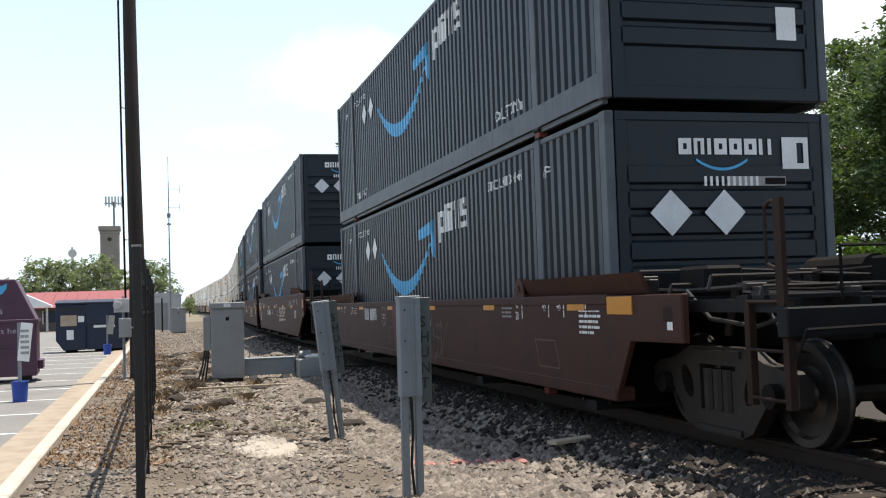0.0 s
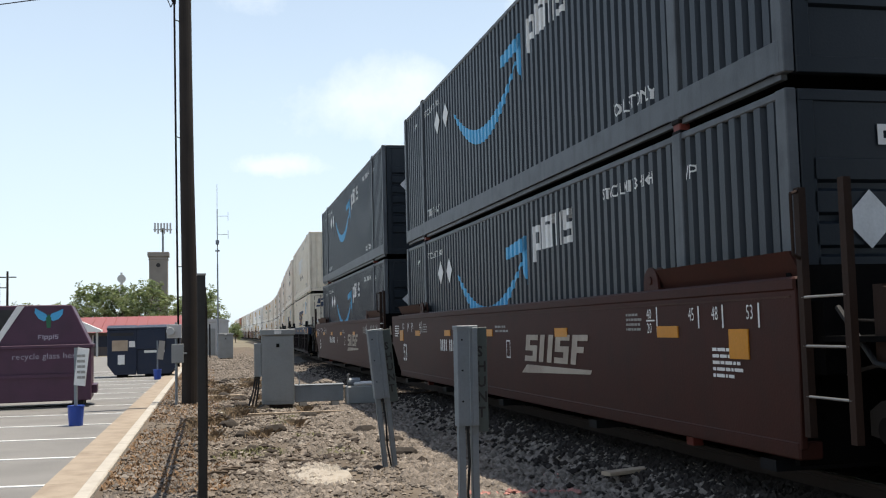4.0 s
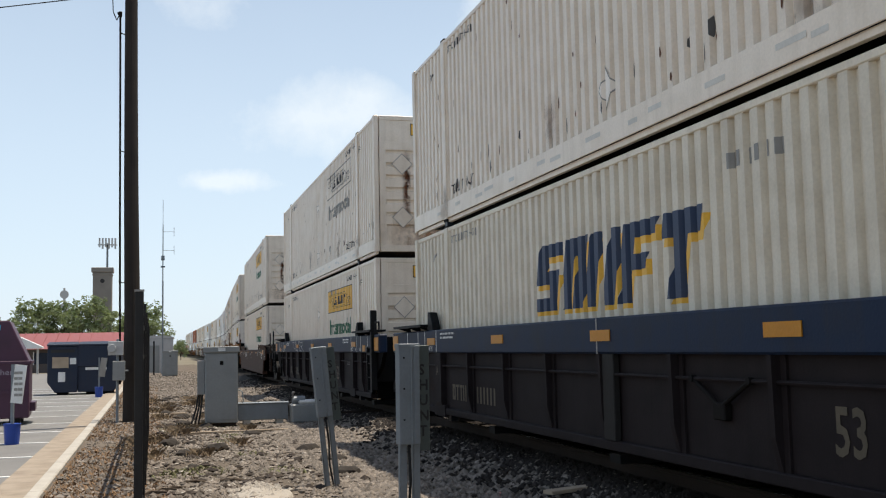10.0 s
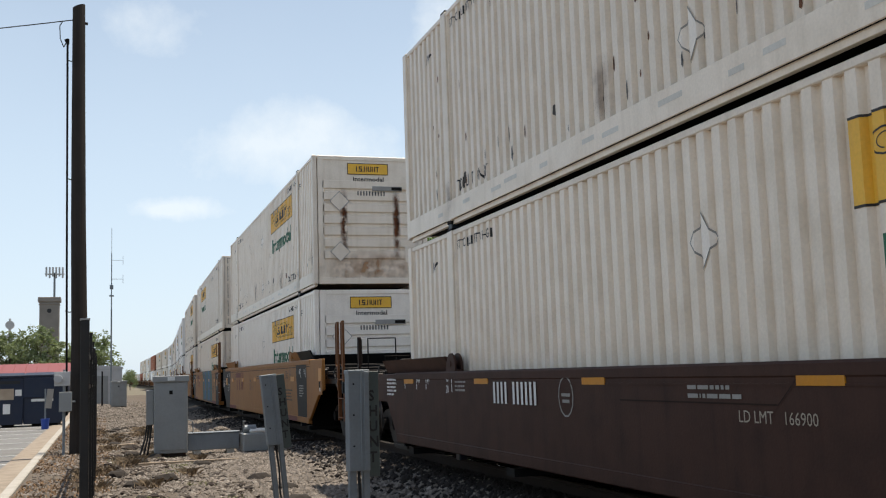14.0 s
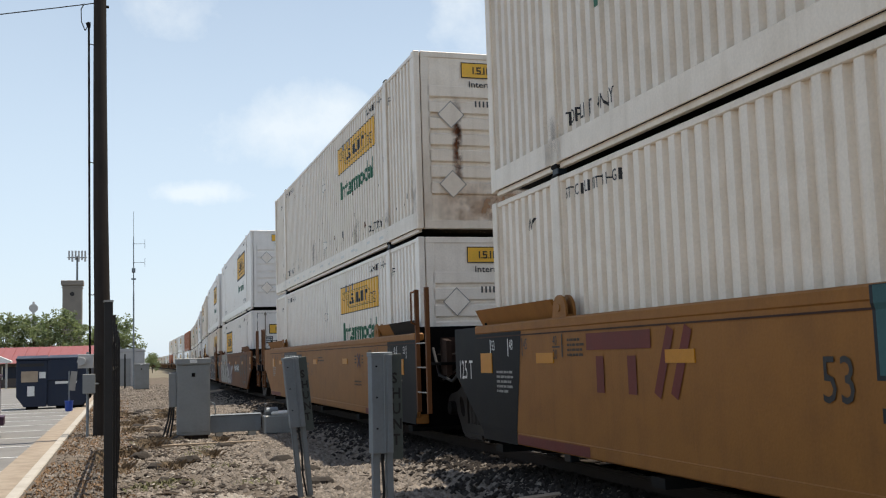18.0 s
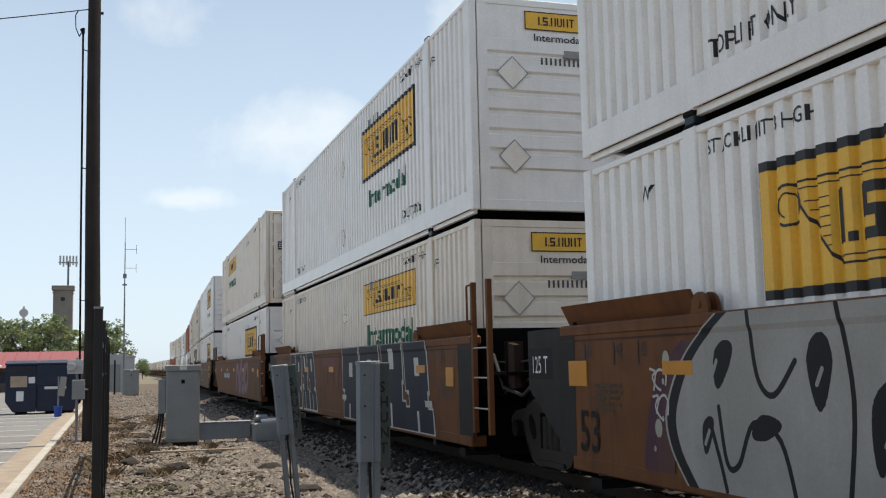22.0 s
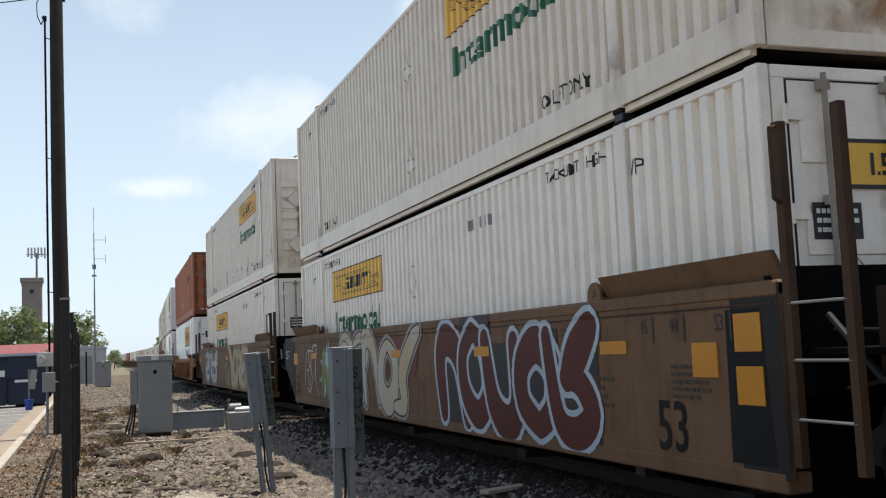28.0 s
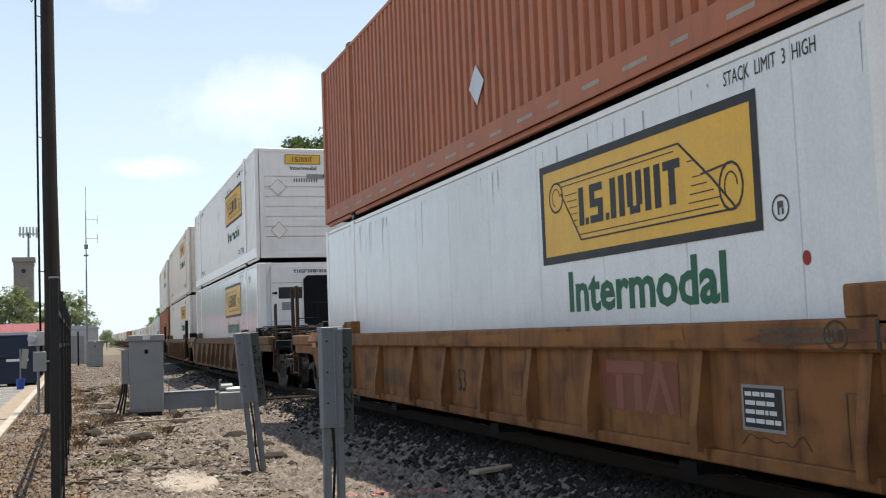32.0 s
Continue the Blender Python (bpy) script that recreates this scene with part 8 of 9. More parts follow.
def rails():
    for s in (-1, 1):
        pts = [(-0.07, 0.16), (0.07, 0.16), (0.07, 0.172), (0.014, 0.19), (0.014, 0.285), (0.036, 0.295), (0.036, 0.325), (0.028, 0.33), (-0.028, 0.33), (-0.036, 0.325), (-0.036, 0.295), (-0.014, 0.285), (-0.014, 0.19), (-0.07, 0.172)]
        ys = [-60, -20] + spaced(0, 200, 6.0) + spaced(212, 420, 20)
        bm = bmesh.new()
        rings = [[bm.verts.new((TRACK + bend(y) + s * 0.755 + px, y, pz)) for px, pz in pts] for y in ys]
        n = len(pts)
        for a, b in zip(rings, rings[1:]):
            for i in range(n):
                bm.faces.new((a[i], a[(i + 1) % n], b[(i + 1) % n], b[i]))
        rail = tagged(part("rail", bm, RAIL_RUST), "rusty steel running rail with a polished head", "rail", "rails of the track", "structure")
        bm = bmesh.new()
        rows = [(bm.verts.new((TRACK + bend(y) + s * 0.755 - 0.026, y, 0.3325)), bm.verts.new((TRACK + bend(y) + s * 0.755 + 0.026, y, 0.3325))) for y in ys]
        for a, b in zip(rows, rows[1:]):
            bm.faces.new((a[0], a[1], b[1], b[0]))
        part("polished_head", bm, RAIL_TOP, rail, "bright worn running surface")


rails()
tie_mesh = None
bm = bmesh.new()
box(bm, -1.3, 1.3, -0.11, 0.11, 0.0, 0.16)
tie_mesh = to_mesh(bm, TIE_WOOD, 0.012)
bm = bmesh.new()
box(bm, -0.9, -0.6, -0.09, 0.09, 0.16, 0.172)
box(bm, 0.6, 0.9, -0.09, 0.09, 0.16, 0.172)
plate_mesh = to_mesh(bm, RAIL_RUST)
ties = thing("cross_ties", pose(TRACK, 0, 0), "row of dark creosoted timber ties under the rails", "railway ties", kind="structure")
yy = -8.0
while yy < 60:
    o = part("tie", tie_mesh, None, ties, at=pose(bend(yy) + random.uniform(-0.03, 0.03), yy, 0.0, 0, 0, random.uniform(-1, 1)))
    part("tie_plate", plate_mesh, None, o)
    yy += 0.53


def scatter(name, count, region, size, material, label, seed, flat=0.7, sink=0.3):
    """Loose broken stones as one mesh; region(rng) gives x, y, z."""
    rng = np.random.RandomState(seed)
    base = np.array([(0, 0, 1), (0.9, 0.1, 0.25), (0.2, 0.85, 0.3), (-0.8, 0.3, 0.2), (-0.3, -0.9, 0.3), (0.55, -0.6, -0.4), (0.3, 0.6, -0.6), (-0.6, -0.1, -0.6)])
    tri = [(0, 1, 2), (0, 2, 3), (0, 3, 4), (0, 4, 1), (1, 5, 6), (1, 6, 2), (2, 6, 3), (3, 6, 7), (3, 7, 4), (4, 7, 5), (4, 5, 1), (5, 7, 6)]
    nb = len(base)
    V = np.zeros((count, nb, 3))
    for i in range(count):
        x, y, z = region(rng)
        s = size * (0.5 + rng.rand() ** 1.6 * 1.1)
        a = rng.rand() * 6.283
        ca, sa = math.cos(a), math.sin(a)
        p = base * (1 + 0.45 * (rng.rand(nb, 1) - 0.5)) * (s * (0.7 + 0.6 * rng.rand()), s * (0.6 + 0.5 * rng.rand()), s * flat)
        V[i, :, 0], V[i, :, 1], V[i, :, 2] = x + p[:, 0] * ca - p[:, 1] * sa, y + p[:, 0] * sa + p[:, 1] * ca, z + p[:, 2] + s * flat * sink
    F = (np.array(tri)[None] + (np.arange(count) * nb)[:, None, None]).reshape(-1, 3)
    me = bpy.data.meshes.new(name)
    me.from_pydata(V.reshape(-1, 3).tolist(), [], F.tolist())
    me.materials.append(material)
    return tagged(new(name, me), label, "stones", kind="stuff")


def bed_spot(r):
    y = 6.5 + 46 * r.rand() ** 1.9
    x = TRACK - 0.9 - r.rand() ** 0.85 * 2.75
    x += bend(y)
    return x, y, max(bed_height(x, y), soil_height(x, y) if x < 4.5 else -1)


def middle_spot(r):
    y = 6.0 + 50 * r.rand() ** 1.6
    x = TRACK - 0.7 + r.rand() * 3.6 + bend(y)
    return x, y, bed_height(x, y)


def yard_spot(r):
    while True:
        y = 5.6 + 41 * r.rand() ** 1.8
        x = -1.1 + r.rand() ** 0.75 * 4.0
        if noise.noise(Vector((x * 0.8, y * 0.45, 5))) > -0.25 - 0.25 * (x > 1.6):
            return x, y, soil_height(x, y)


def near_spot(r):
    y = -4 + 12 * r.rand()
    x = -1.1 + r.rand() * 6.0
    return x, y, max(soil_height(x, y), bed_height(x, y))


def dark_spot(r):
    """Oily ballast beside the rail, where the train's shade is painted in."""
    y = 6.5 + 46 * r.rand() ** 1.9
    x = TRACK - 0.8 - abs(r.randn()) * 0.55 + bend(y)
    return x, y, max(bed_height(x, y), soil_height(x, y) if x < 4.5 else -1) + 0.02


scatter("ballast_stones", 40000, bed_spot, 0.04, STONE, "loose crushed grey ballast stones", 3)
def pink_spot(r):
    """A sprayed survey line across the stones."""
    u = r.rand()
    x, y = 2.25 + 1.1 * u, 9.85 - 0.35 * u + 0.05 * r.randn()
    return x, y, max(bed_height(x, y), soil_height(x, y)) + 0.025


scatter("painted_stones", 75, pink_spot, 0.034, STONE_PINK, "stones with a faded pink survey paint line", 33)
scatter("grimy_ballast", 16000, dark_spot, 0.04, STONE_GRIMY_SHADE, "oily ballast beside the rail, darkened further as train shade", 14)
scatter("middle_ballast", 9000, middle_spot, 0.036, STONE_GRIMY_SHADE, "crushed ballast between and beyond the rails, darkened as train shade", 4)
scatter("yard_stones", 26000, yard_spot, 0.037, STONE, "scattered pale stones on dry soil", 5)
def fine_spot(r):
    y = 5.6 + 30 * r.rand() ** 1.8
    x = -1.1 + r.rand() * 4.6
    return x, y, soil_height(x, y)


scatter("fine_gravel", 22000, fine_spot, 0.02, STONE, "fine gravel strewn over dry soil", 16)
scatter("near_stones", 4000, near_spot, 0.035, STONE, "scattered pale stones on dry soil", 6)
scatter("marked_stones", 420, lambda r: (lambda x, y: (x, y, bed_height(x, y) + 0.015))(2.75 + r.rand() * 0.85, 10.6 + r.rand() * 1.1), 0.034, STONE_PINK, "ballast stones marked with faded red paint", 7)
scatter("far_yard_stones", 5000, lambda r: (lambda x, y: (x, y, soil_height(x, y)))(-0.6 + r.rand() * 3.4, 40 + r.rand() * 45), 0.05, STONE, "scattered pale stones on dry soil", 8)


def chip_spot(r):
    """Broken scraps strewn about the cabinet and the pole."""
    y = 12 + 24 * r.rand() ** 1.2
    x = -0.2 + 2.7 * r.rand() ** 0.8
    return x, y, soil_height(x, y) + 0.01


CHIP_DARK = surface("dark_wood_scrap", (0.045, 0.034, 0.027), (0.02, 0.016, 0.013), rough=0.9, vary=0.6, islands=True)
CHIP_PALE = surface("pale_stone_scrap", (0.36, 0.325, 0.28), (0.24, 0.21, 0.175), rough=0.9, vary=0.5, islands=True)
scatter("dark_scraps", 420, chip_spot, 0.07, CHIP_DARK, "dark scraps of wood and clod on the gravel", 21, 0.42)
scatter("pale_scraps", 700, chip_spot, 0.036, CHIP_PALE, "pale broken stone among the gravel", 22, 0.45)


def blades(name, count, spot, h, material, label, seed):
    rng = np.random.RandomState(seed)
    V, F = [], []
    for i in range(count):
        x, y, z = spot(rng)
        a, l, hh, w = rng.rand() * 6.283, rng.rand() * 1.3, h * (0.4 + 0.9 * rng.rand()), 0.006 + 0.008 * rng.rand()
        dx, dy = math.cos(a), math.sin(a)
        k = len(V)
        V += [(x - dy * w, y + dx * w, z), (x + dy * w, y - dx * w, z), (x + dx * l * hh * 0.5 + dy * w * 0.6, y + dy * l * hh * 0.5 - dx * w * 0.6, z + hh * 0.6), (x + dx * l * hh, y + dy * l * hh, z + hh * 0.75)]
        F += [(k, k + 1, k + 2), (k, k + 2, k + 3)]
    me = bpy.data.meshes.new(name)
    me.from_pydata(V, [], F)
    me.materials.append(material)
    return tagged(new(name, me), label, "grass", kind="stuff")


def straw_spot(r):
    while True:
        y = 11 + 38 * r.rand() ** 1.3
        x = -1.15 + r.rand() * 1.3
        if noise.noise(Vector((x * 0.9, y * 0.3, 2))) > -0.05 - (0.25 if y > 16 else 0):
            return x, y, soil_height(x, y)


def green_spot(r):
    while True:
        y = 9 + 14 * r.rand()
        x = 0.0 + r.rand() * 1.9
        if noise.noise(Vector((x * 1.1, y * 0.6, 9))) > 0.2:
            return x, y, soil_height(x, y)


blades("dry_grass", 12000, straw_spot, 0.055, STRAW, "short brown dry grass beside the kerb", 11)
def clump_spot(r):
    """Tangles of dead weeds about the cabinet and the pole."""
    k = r.randint(0, 24)
    q = np.random.RandomState(900 + k)
    cx, cy, s = -0.3 + 2.2 * q.rand(), 15 + 22 * q.rand(), 0.1 + 0.22 * q.rand()
    x, y = cx + r.randn() * s * 0.5, cy + r.randn() * s
    return x, y, soil_height(x, y)


blades("dead_weeds", 3600, clump_spot, 0.16, DEAD, "tangles of dead brown weeds on the gravel", 13)
blades("green_weeds", 1500, green_spot, 0.06, GRASS, "sparse thin green weeds in the gravel", 12)


def leaf_litter():
    """Dark twigs, lumps and scraps lying about."""
    rng = random.Random(4)
    for i in range(26):
        x, y = rng.uniform(-0.2, 2.6), rng.uniform(11, 34)
        a, l = rng.random() * 3.14, rng.uniform(0.12, 0.4)
        def build(b):
            bar_path(b, [(0, 0, 0.02), (l * 0.5, 0.04, 0.05), (l, -0.02, 0.03)], 0.012 + 0.008 * rng.random(), 5)
        tagged(made("twig", build, BARK, at=pose(x, y, soil_height(x, y), 0, 0, math.degrees(a))), "short dark twig on the gravel", "twig", "twigs")
    for i in range(46):
        x, y = rng.uniform(-0.2, 1.3) if i > 20 else rng.uniform(0.0, 2.6), rng.uniform(13, 40)
        s = rng.uniform(0.06, 0.2)
        bm = bmesh.new()
        bmesh.ops.create_icosphere(bm, subdivisions=2, radius=s)
        for p in bm.verts:
            p.co *= 1 + 0.35 * noise.noise(p.co * 7 / s * 0.2 + Vector((i, 0, 0)))
            p.co.z *= 0.5
        tagged(part("clod", bm, BALLAST_BED), "dark lump of soil and stone", "clod", "clods").matrix_basis = pose(x, y, soil_height(x, y) + s * 0.15)
    for x, y, l, w, a in ((0.35, 27.5, 0.9, 0.12, 4), (1.6, 20.7, 1.9, 0.06, -2), (4.2, 10.0, 0.9, 0.14, 20), (0.8, 33.0, 0.7, 0.1, 10)):
        tagged(made("plank", lambda b: box(b, -l / 2, l / 2, -w / 2, w / 2, 0, 0.04), PLANK, bevel=0.006, at=pose(x, y, max(soil_height(x, y), bed_height(x, y)) + 0.02, 0, 0, a)), "weathered plank lying on the ground", "plank", "planks")


leaf_litter()
bm = bmesh.new()
bmesh.ops.create_grid(bm, x_segments=18, y_segments=14, size=0.5)
for p in list(bm.verts):
    r = math.hypot(p.co.x * 1.1, p.co.y * 1.1) * 2 + 0.35 * noise.noise(p.co * 3)
    p.co.z = 0.055 * max(0.0, 1 - r) ** 0.6 - (0.03 if r > 0.98 else 0) + 0.01 * noise.noise(p.co * 14)
    p.co.x *= 0.66
    p.co.y *= 1.35
tagged(part("stone_patch", bm, LIMESTONE), "pale spill of crushed white stone on the soil", "stone spill").matrix_basis = pose(1.15, 11.95, 0.0)
scatter("spilled_stones", 700, lambda r: (lambda a, q: (1.15 + math.cos(a) * q * 0.34, 11.95 + math.sin(a) * q * 0.72, soil_height(1.15 + math.cos(a) * q * 0.34, 11.95 + math.sin(a) * q * 0.72) + 0.03 * (q < 0.6)))(r.rand() * 6.283, r.rand() ** 0.55), 0.035, LIMESTONE, "spilled pale limestone pieces", 15)


bm = bmesh.new()
bmesh.ops.create_grid(bm, x_segments=22, y_segments=22, size=1.0)
for p in bm.verts:
    r = p.co.length
    p.co.z = 0.42 * max(0.0, 1 - r) ** 0.8 + 0.05 * noise.noise(p.co * 6) - (0.06 if r > 0.97 else 0)
tagged(part("gravel_heap", bm, BALLAST_BED), "low heap of dark gravel behind the cable trough", "gravel heap").matrix_basis = pose(2.7, 25.6, 0.0)
scatter("heap_stones", 900, lambda r: (lambda a, q: (2.7 + math.cos(a) * q, 25.6 + math.sin(a) * q, 0.42 * (1 - q) ** 0.8))(r.rand() * 6.283, r.rand() ** 0.6 * 0.98), 0.045, STONE, "loose stones on the gravel heap", 9)


# ---- lineside things ----
def shunt_post(m, label):
    ob = thing("shunt_post", m, label, "marker post", "shunt marker posts")
    for x in (-0.085, 0.03):
        made("channel_leg", lambda b: (box(b, x, x + 0.055, -0.012, 0.0, 0, 0.85), box(b, x, x + 0.008, -0.012, 0.045, 0, 0.85), box(b, x + 0.047, x + 0.055, -0.012, 0.045, 0, 0.85)), GALV, ob, bevel=0.002, key=("leg", x))
    made("post_case", lambda b: (box(b, -0.1, 0.075, -0.05, 0.05, 0.8, 1.6), box(b, 0.0, 0.012, -0.06, -0.05, 0.8, 1.6), box(b, 0.03, 0.075, -0.058, -0.05, 0.8, 1.6), box(b, -0.105, 0.08, -0.055, 0.055, 1.58, 1.615)), GALV, ob, bevel=0.004, key="pcase")
    plate = made("sign_plate", lambda b: box(b, 0.075, 0.19, 0.03, 0.04, 0.74, 1.6), PLATE_DARK, ob, "narrow dark grey sign plate", bevel=0.003, key="splate")
    for i, ch in enumerate("SHUNT"):
        v, f = words(ch, 0.085, squeeze=0.95, bold=0.003)
        bm = bmesh.new()
        vs = [bm.verts.new((0.095 + a, 0.026, 1.36 - 0.125 * i + b)) for a, b in v]
        for q in f:
            bm.faces.new([vs[k] for k in q])
        part("letter", bm, SIGN_BLACK, plate)
    made("cable", lambda b: bar_path(b, [(0.0, 0.02, 0.8), (0.012, 0.02, 0.5), (-0.005, 0.025, 0.25), (0.015, 0.02, 0.0)], 0.012), RUBBER, ob, "dark cable", key="pcab")
    for z in (1.0, 1.25, 1.5):
        made("bolt", lambda b: rod(b, (-0.06, -0.058, z), (-0.06, -0.05, z), 0.008, 6), IRON, ob, key=("pb", z))
    return ob


shunt_post(pose(1.99, 8.3, 0.02, 0, 0.3, 6), "grey steel marker post lettered SHUNT, standing upright in ballast")
shunt_post(pose(2.0, 12.15, 0.02, 0, -5.5, 4), "grey steel marker post lettered SHUNT, leaning in ballast")


def signal_cabinet(m, w, d, h, label, extra):
    ob = thing("signal_cabinet", m, label, "equipment cabinet", "signal cabinets")
    made("body", lambda b: box(b, -w / 2, w / 2, -d / 2, d / 2, 0.05, h), CABINET, ob, bevel=0.012)
    made("hood", lambda b: (box(b, -w / 2 - 0.03, w / 2 + 0.03, -d / 2 - 0.05, d / 2 + 0.03, h - 0.1, h + 0.03)), CABINET, ob, bevel=0.012)
    made("door", lambda b: box(b, -w / 2 + 0.03, w / 2 - 0.03, -d / 2 - 0.014, -d / 2, 0.12, h - 0.12), CABINET, ob, bevel=0.004)
    made("latch", lambda b: (box(b, -0.035, 0.035, -d / 2 - 0.03, -d / 2 - 0.014, h * 0.78, h * 0.78 + 0.08)), IRON, ob)
    made("label_plate", lambda b: box(b, -0.07, 0.08, -d / 2 - 0.056, -d / 2 - 0.05, h - 0.07, h + 0.0), SIGN_WHITE, ob, "pale maker plate")
    made("plinth", lambda b: box(b, -w / 2 + 0.04, w / 2 - 0.04, -d / 2 + 0.04, d / 2 - 0.04, -0.08, 0.06), RAIL_RUST, ob)
    if extra:
        made("side_box", lambda b: box(b, -w / 2 - 0.16, -w / 2 - 0.004, -0.18, 0.12, h * 0.4, h * 0.84), CABINET, ob, "small box on the cabinet's flank", bevel=0.01)
        for k in range(3):
            made("conduit", lambda b: bar_path(b, [(-w / 2 - 0.05 - 0.04 * k, -0.05 + 0.06 * k, h * 0.42), (-w / 2 - 0.08 - 0.05 * k, -0.05, h * 0.22), (-w / 2 - 0.14 - 0.08 * k, -0.05 - 0.05 * k, -0.02)], 0.02, 8), RUBBER, ob, "bent dark conduit")
        made("cable_loop", lambda b: bar_path(b, [(w / 2, 0, h * 0.45), (w / 2 + 0.1, 0, h * 0.42), (w / 2 + 0.12, -0.02, h * 0.3), (w / 2 + 0.04, 0, h * 0.2)], 0.012), GALV, ob)
    return ob


signal_cabinet(pose(1.39, 22.9, 0.02, 0, 0, -2), 0.69, 0.5, 1.64, "grey metal signal cabinet with a hooded top and side box", True)
signal_cabinet(pose(1.0, 69.0, 0.0), 0.95, 0.7, 1.62, "distant grey metal signal cabinet", False)


def junction_box():
    ob = thing("cable_trough", pose(2.35, 22.9, 0.0), "low grey steel cable trough beside the signal cabinet", "cable trough")
    made("trough", lambda b: box(b, -0.62, 0.45, -0.16, 0.16, 0.1, 0.44), GALV, ob, bevel=0.01)
    made("lid", lambda b: box(b, -0.64, 0.47, -0.18, 0.18, 0.44, 0.47), GALV, ob, bevel=0.006)
    for x in (-0.5, 0.2):
        made("foot", lambda b: box(b, x, x + 0.15, -0.14, 0.14, -0.05, 0.1), CONCRETE, ob)
    ob = thing("switch_machine", pose(3.2, 22.7, 0.0), "grey cast switch machine with a pale lid", "switch machine")
    made("case", lambda b: box(b, -0.35, 0.3, -0.22, 0.22, 0.02, 0.42), CABINET, ob, bevel=0.03)
    made("lid", lambda b: box(b, -0.2, 0.26, -0.2, 0.2, 0.42, 0.5), SIGN_WHITE, ob, "sunlit pale lid", bevel=0.03)
    made("motor", lambda b: rod(b, (-0.32, -0.05, 0.5), (-0.05, -0.05, 0.5), 0.09, 12), GALV, ob)
    made("throw_handle", lambda b: bar_path(b, [(-0.3, -0.1, 0.45), (-0.32, -0.12, 0.66), (-0.3, -0.2, 0.68)], 0.02), BARE, ob, "bright steel handle")
    made("throw_rod", lambda b: rod(b, (0.3, 0, 0.2), (1.7, 0, 0.2), 0.025), RAIL_RUST, ob)


junction_box()


def utility_pole():
    ob = thing("utility_pole", pose(-0.5, 24.4, 0), "dark tarred wooden utility pole with a service conduit", "utility pole")
    def build(b):
        pts = [(0, 0, -0.2, 0.185), (0.01, 0, 2.6, 0.172), (-0.03, 0, 5.2, 0.16), (-0.05, 0, 7.8, 0.148), (-0.06, 0, 10.25, 0.138)]
        n, rings = 18, []
        for x, y, z, r in pts:
            rings.append([b.verts.new((x + r * math.cos(2 * math.pi * i / n), y + r * math.sin(2 * math.pi * i / n), z + (0.05 * math.cos(2 * math.pi * i / n) if z > 10 else 0))) for i in range(n)])
        for p, q in zip(rings, rings[1:]):
            for i in range(n):
                b.faces.new((p[i], p[(i + 1) % n], q[(i + 1) % n], q[i]))
        b.faces.new(rings[-1])
    made("shaft", build, POLE_WOOD, ob)
    made("conduit", lambda b: bar_path(b, [(-0.24, -0.02, 0.9), (-0.27, -0.02, 4.5), (-0.3, -0.02, 9.35)], 0.024, 10), IRON, ob, "dark steel service conduit")
    made("weather_head", lambda b: (rod(b, (-0.3, -0.02, 9.33), (-0.3, -0.02, 9.45), 0.04), rod(b, (-0.3, -0.02, 9.42), (-0.36, -0.02, 9.4), 0.035)), IRON, ob)
    for z in (3.2, 6.2, 8.95):
        made("standoff_clamp", lambda b: bar_path(b, [(-0.29, -0.02, z), (-0.2, -0.02, z - 0.03), (-0.12, -0.02, z)], 0.012), IRON, ob)
    made("insulator", lambda b: rod(b, (0.08, 0, 9.85), (0.14, 0, 9.85), 0.035), IRON, ob)
    made("drip_loop", lambda b: bar_path(b, [(-0.3, -0.02, 9.42), (-0.38, -0.02, 9.25), (-0.46, -0.02, 9.45), (-0.47, -0.02, 9.75), (-0.4, -0.02, 9.88)], 0.012), IRON, ob, "looped service cable")
    made("service_drop", lambda b: bar_path(b, [(-0.16, 0, 9.92)] + [(-0.16 - 14 * s, -1.5 * s, 9.92 - 2.9 * s - 5.0 * s * (1 - s) * 0.1) for s in np.linspace(0.06, 1, 14)], 0.013, 5), IRON, ob, "twisted service cable")
    ob = thing("meter_post", pose(-0.78, 23.9, 0), "short post that carries an electric meter and grey boxes", "meter post")
    made("post", lambda b: rod(b, (0, 0, -0.1), (0, 0, 1.9), 0.03, 10), GALV, ob)
    made("meter", lambda b: (box(b, -0.2, 0.12, -0.1, 0.04, 1.55, 1.85), rod(b, (-0.12, -0.1, 1.7), (-0.12, -0.2, 1.7), 0.09, 14)), WALL_GREY, ob, "pale round electric meter", bevel=0.006)
    made("breaker_box", lambda b: box(b, -0.1, 0.16, -0.12, 0.04, 1.0, 1.42), CABINET, ob, bevel=0.008)
    made("strut", lambda b: rod(b, (0, 0, 1.2), (0.25, 0.4, 1.2), 0.02), GALV, ob)


utility_pole()


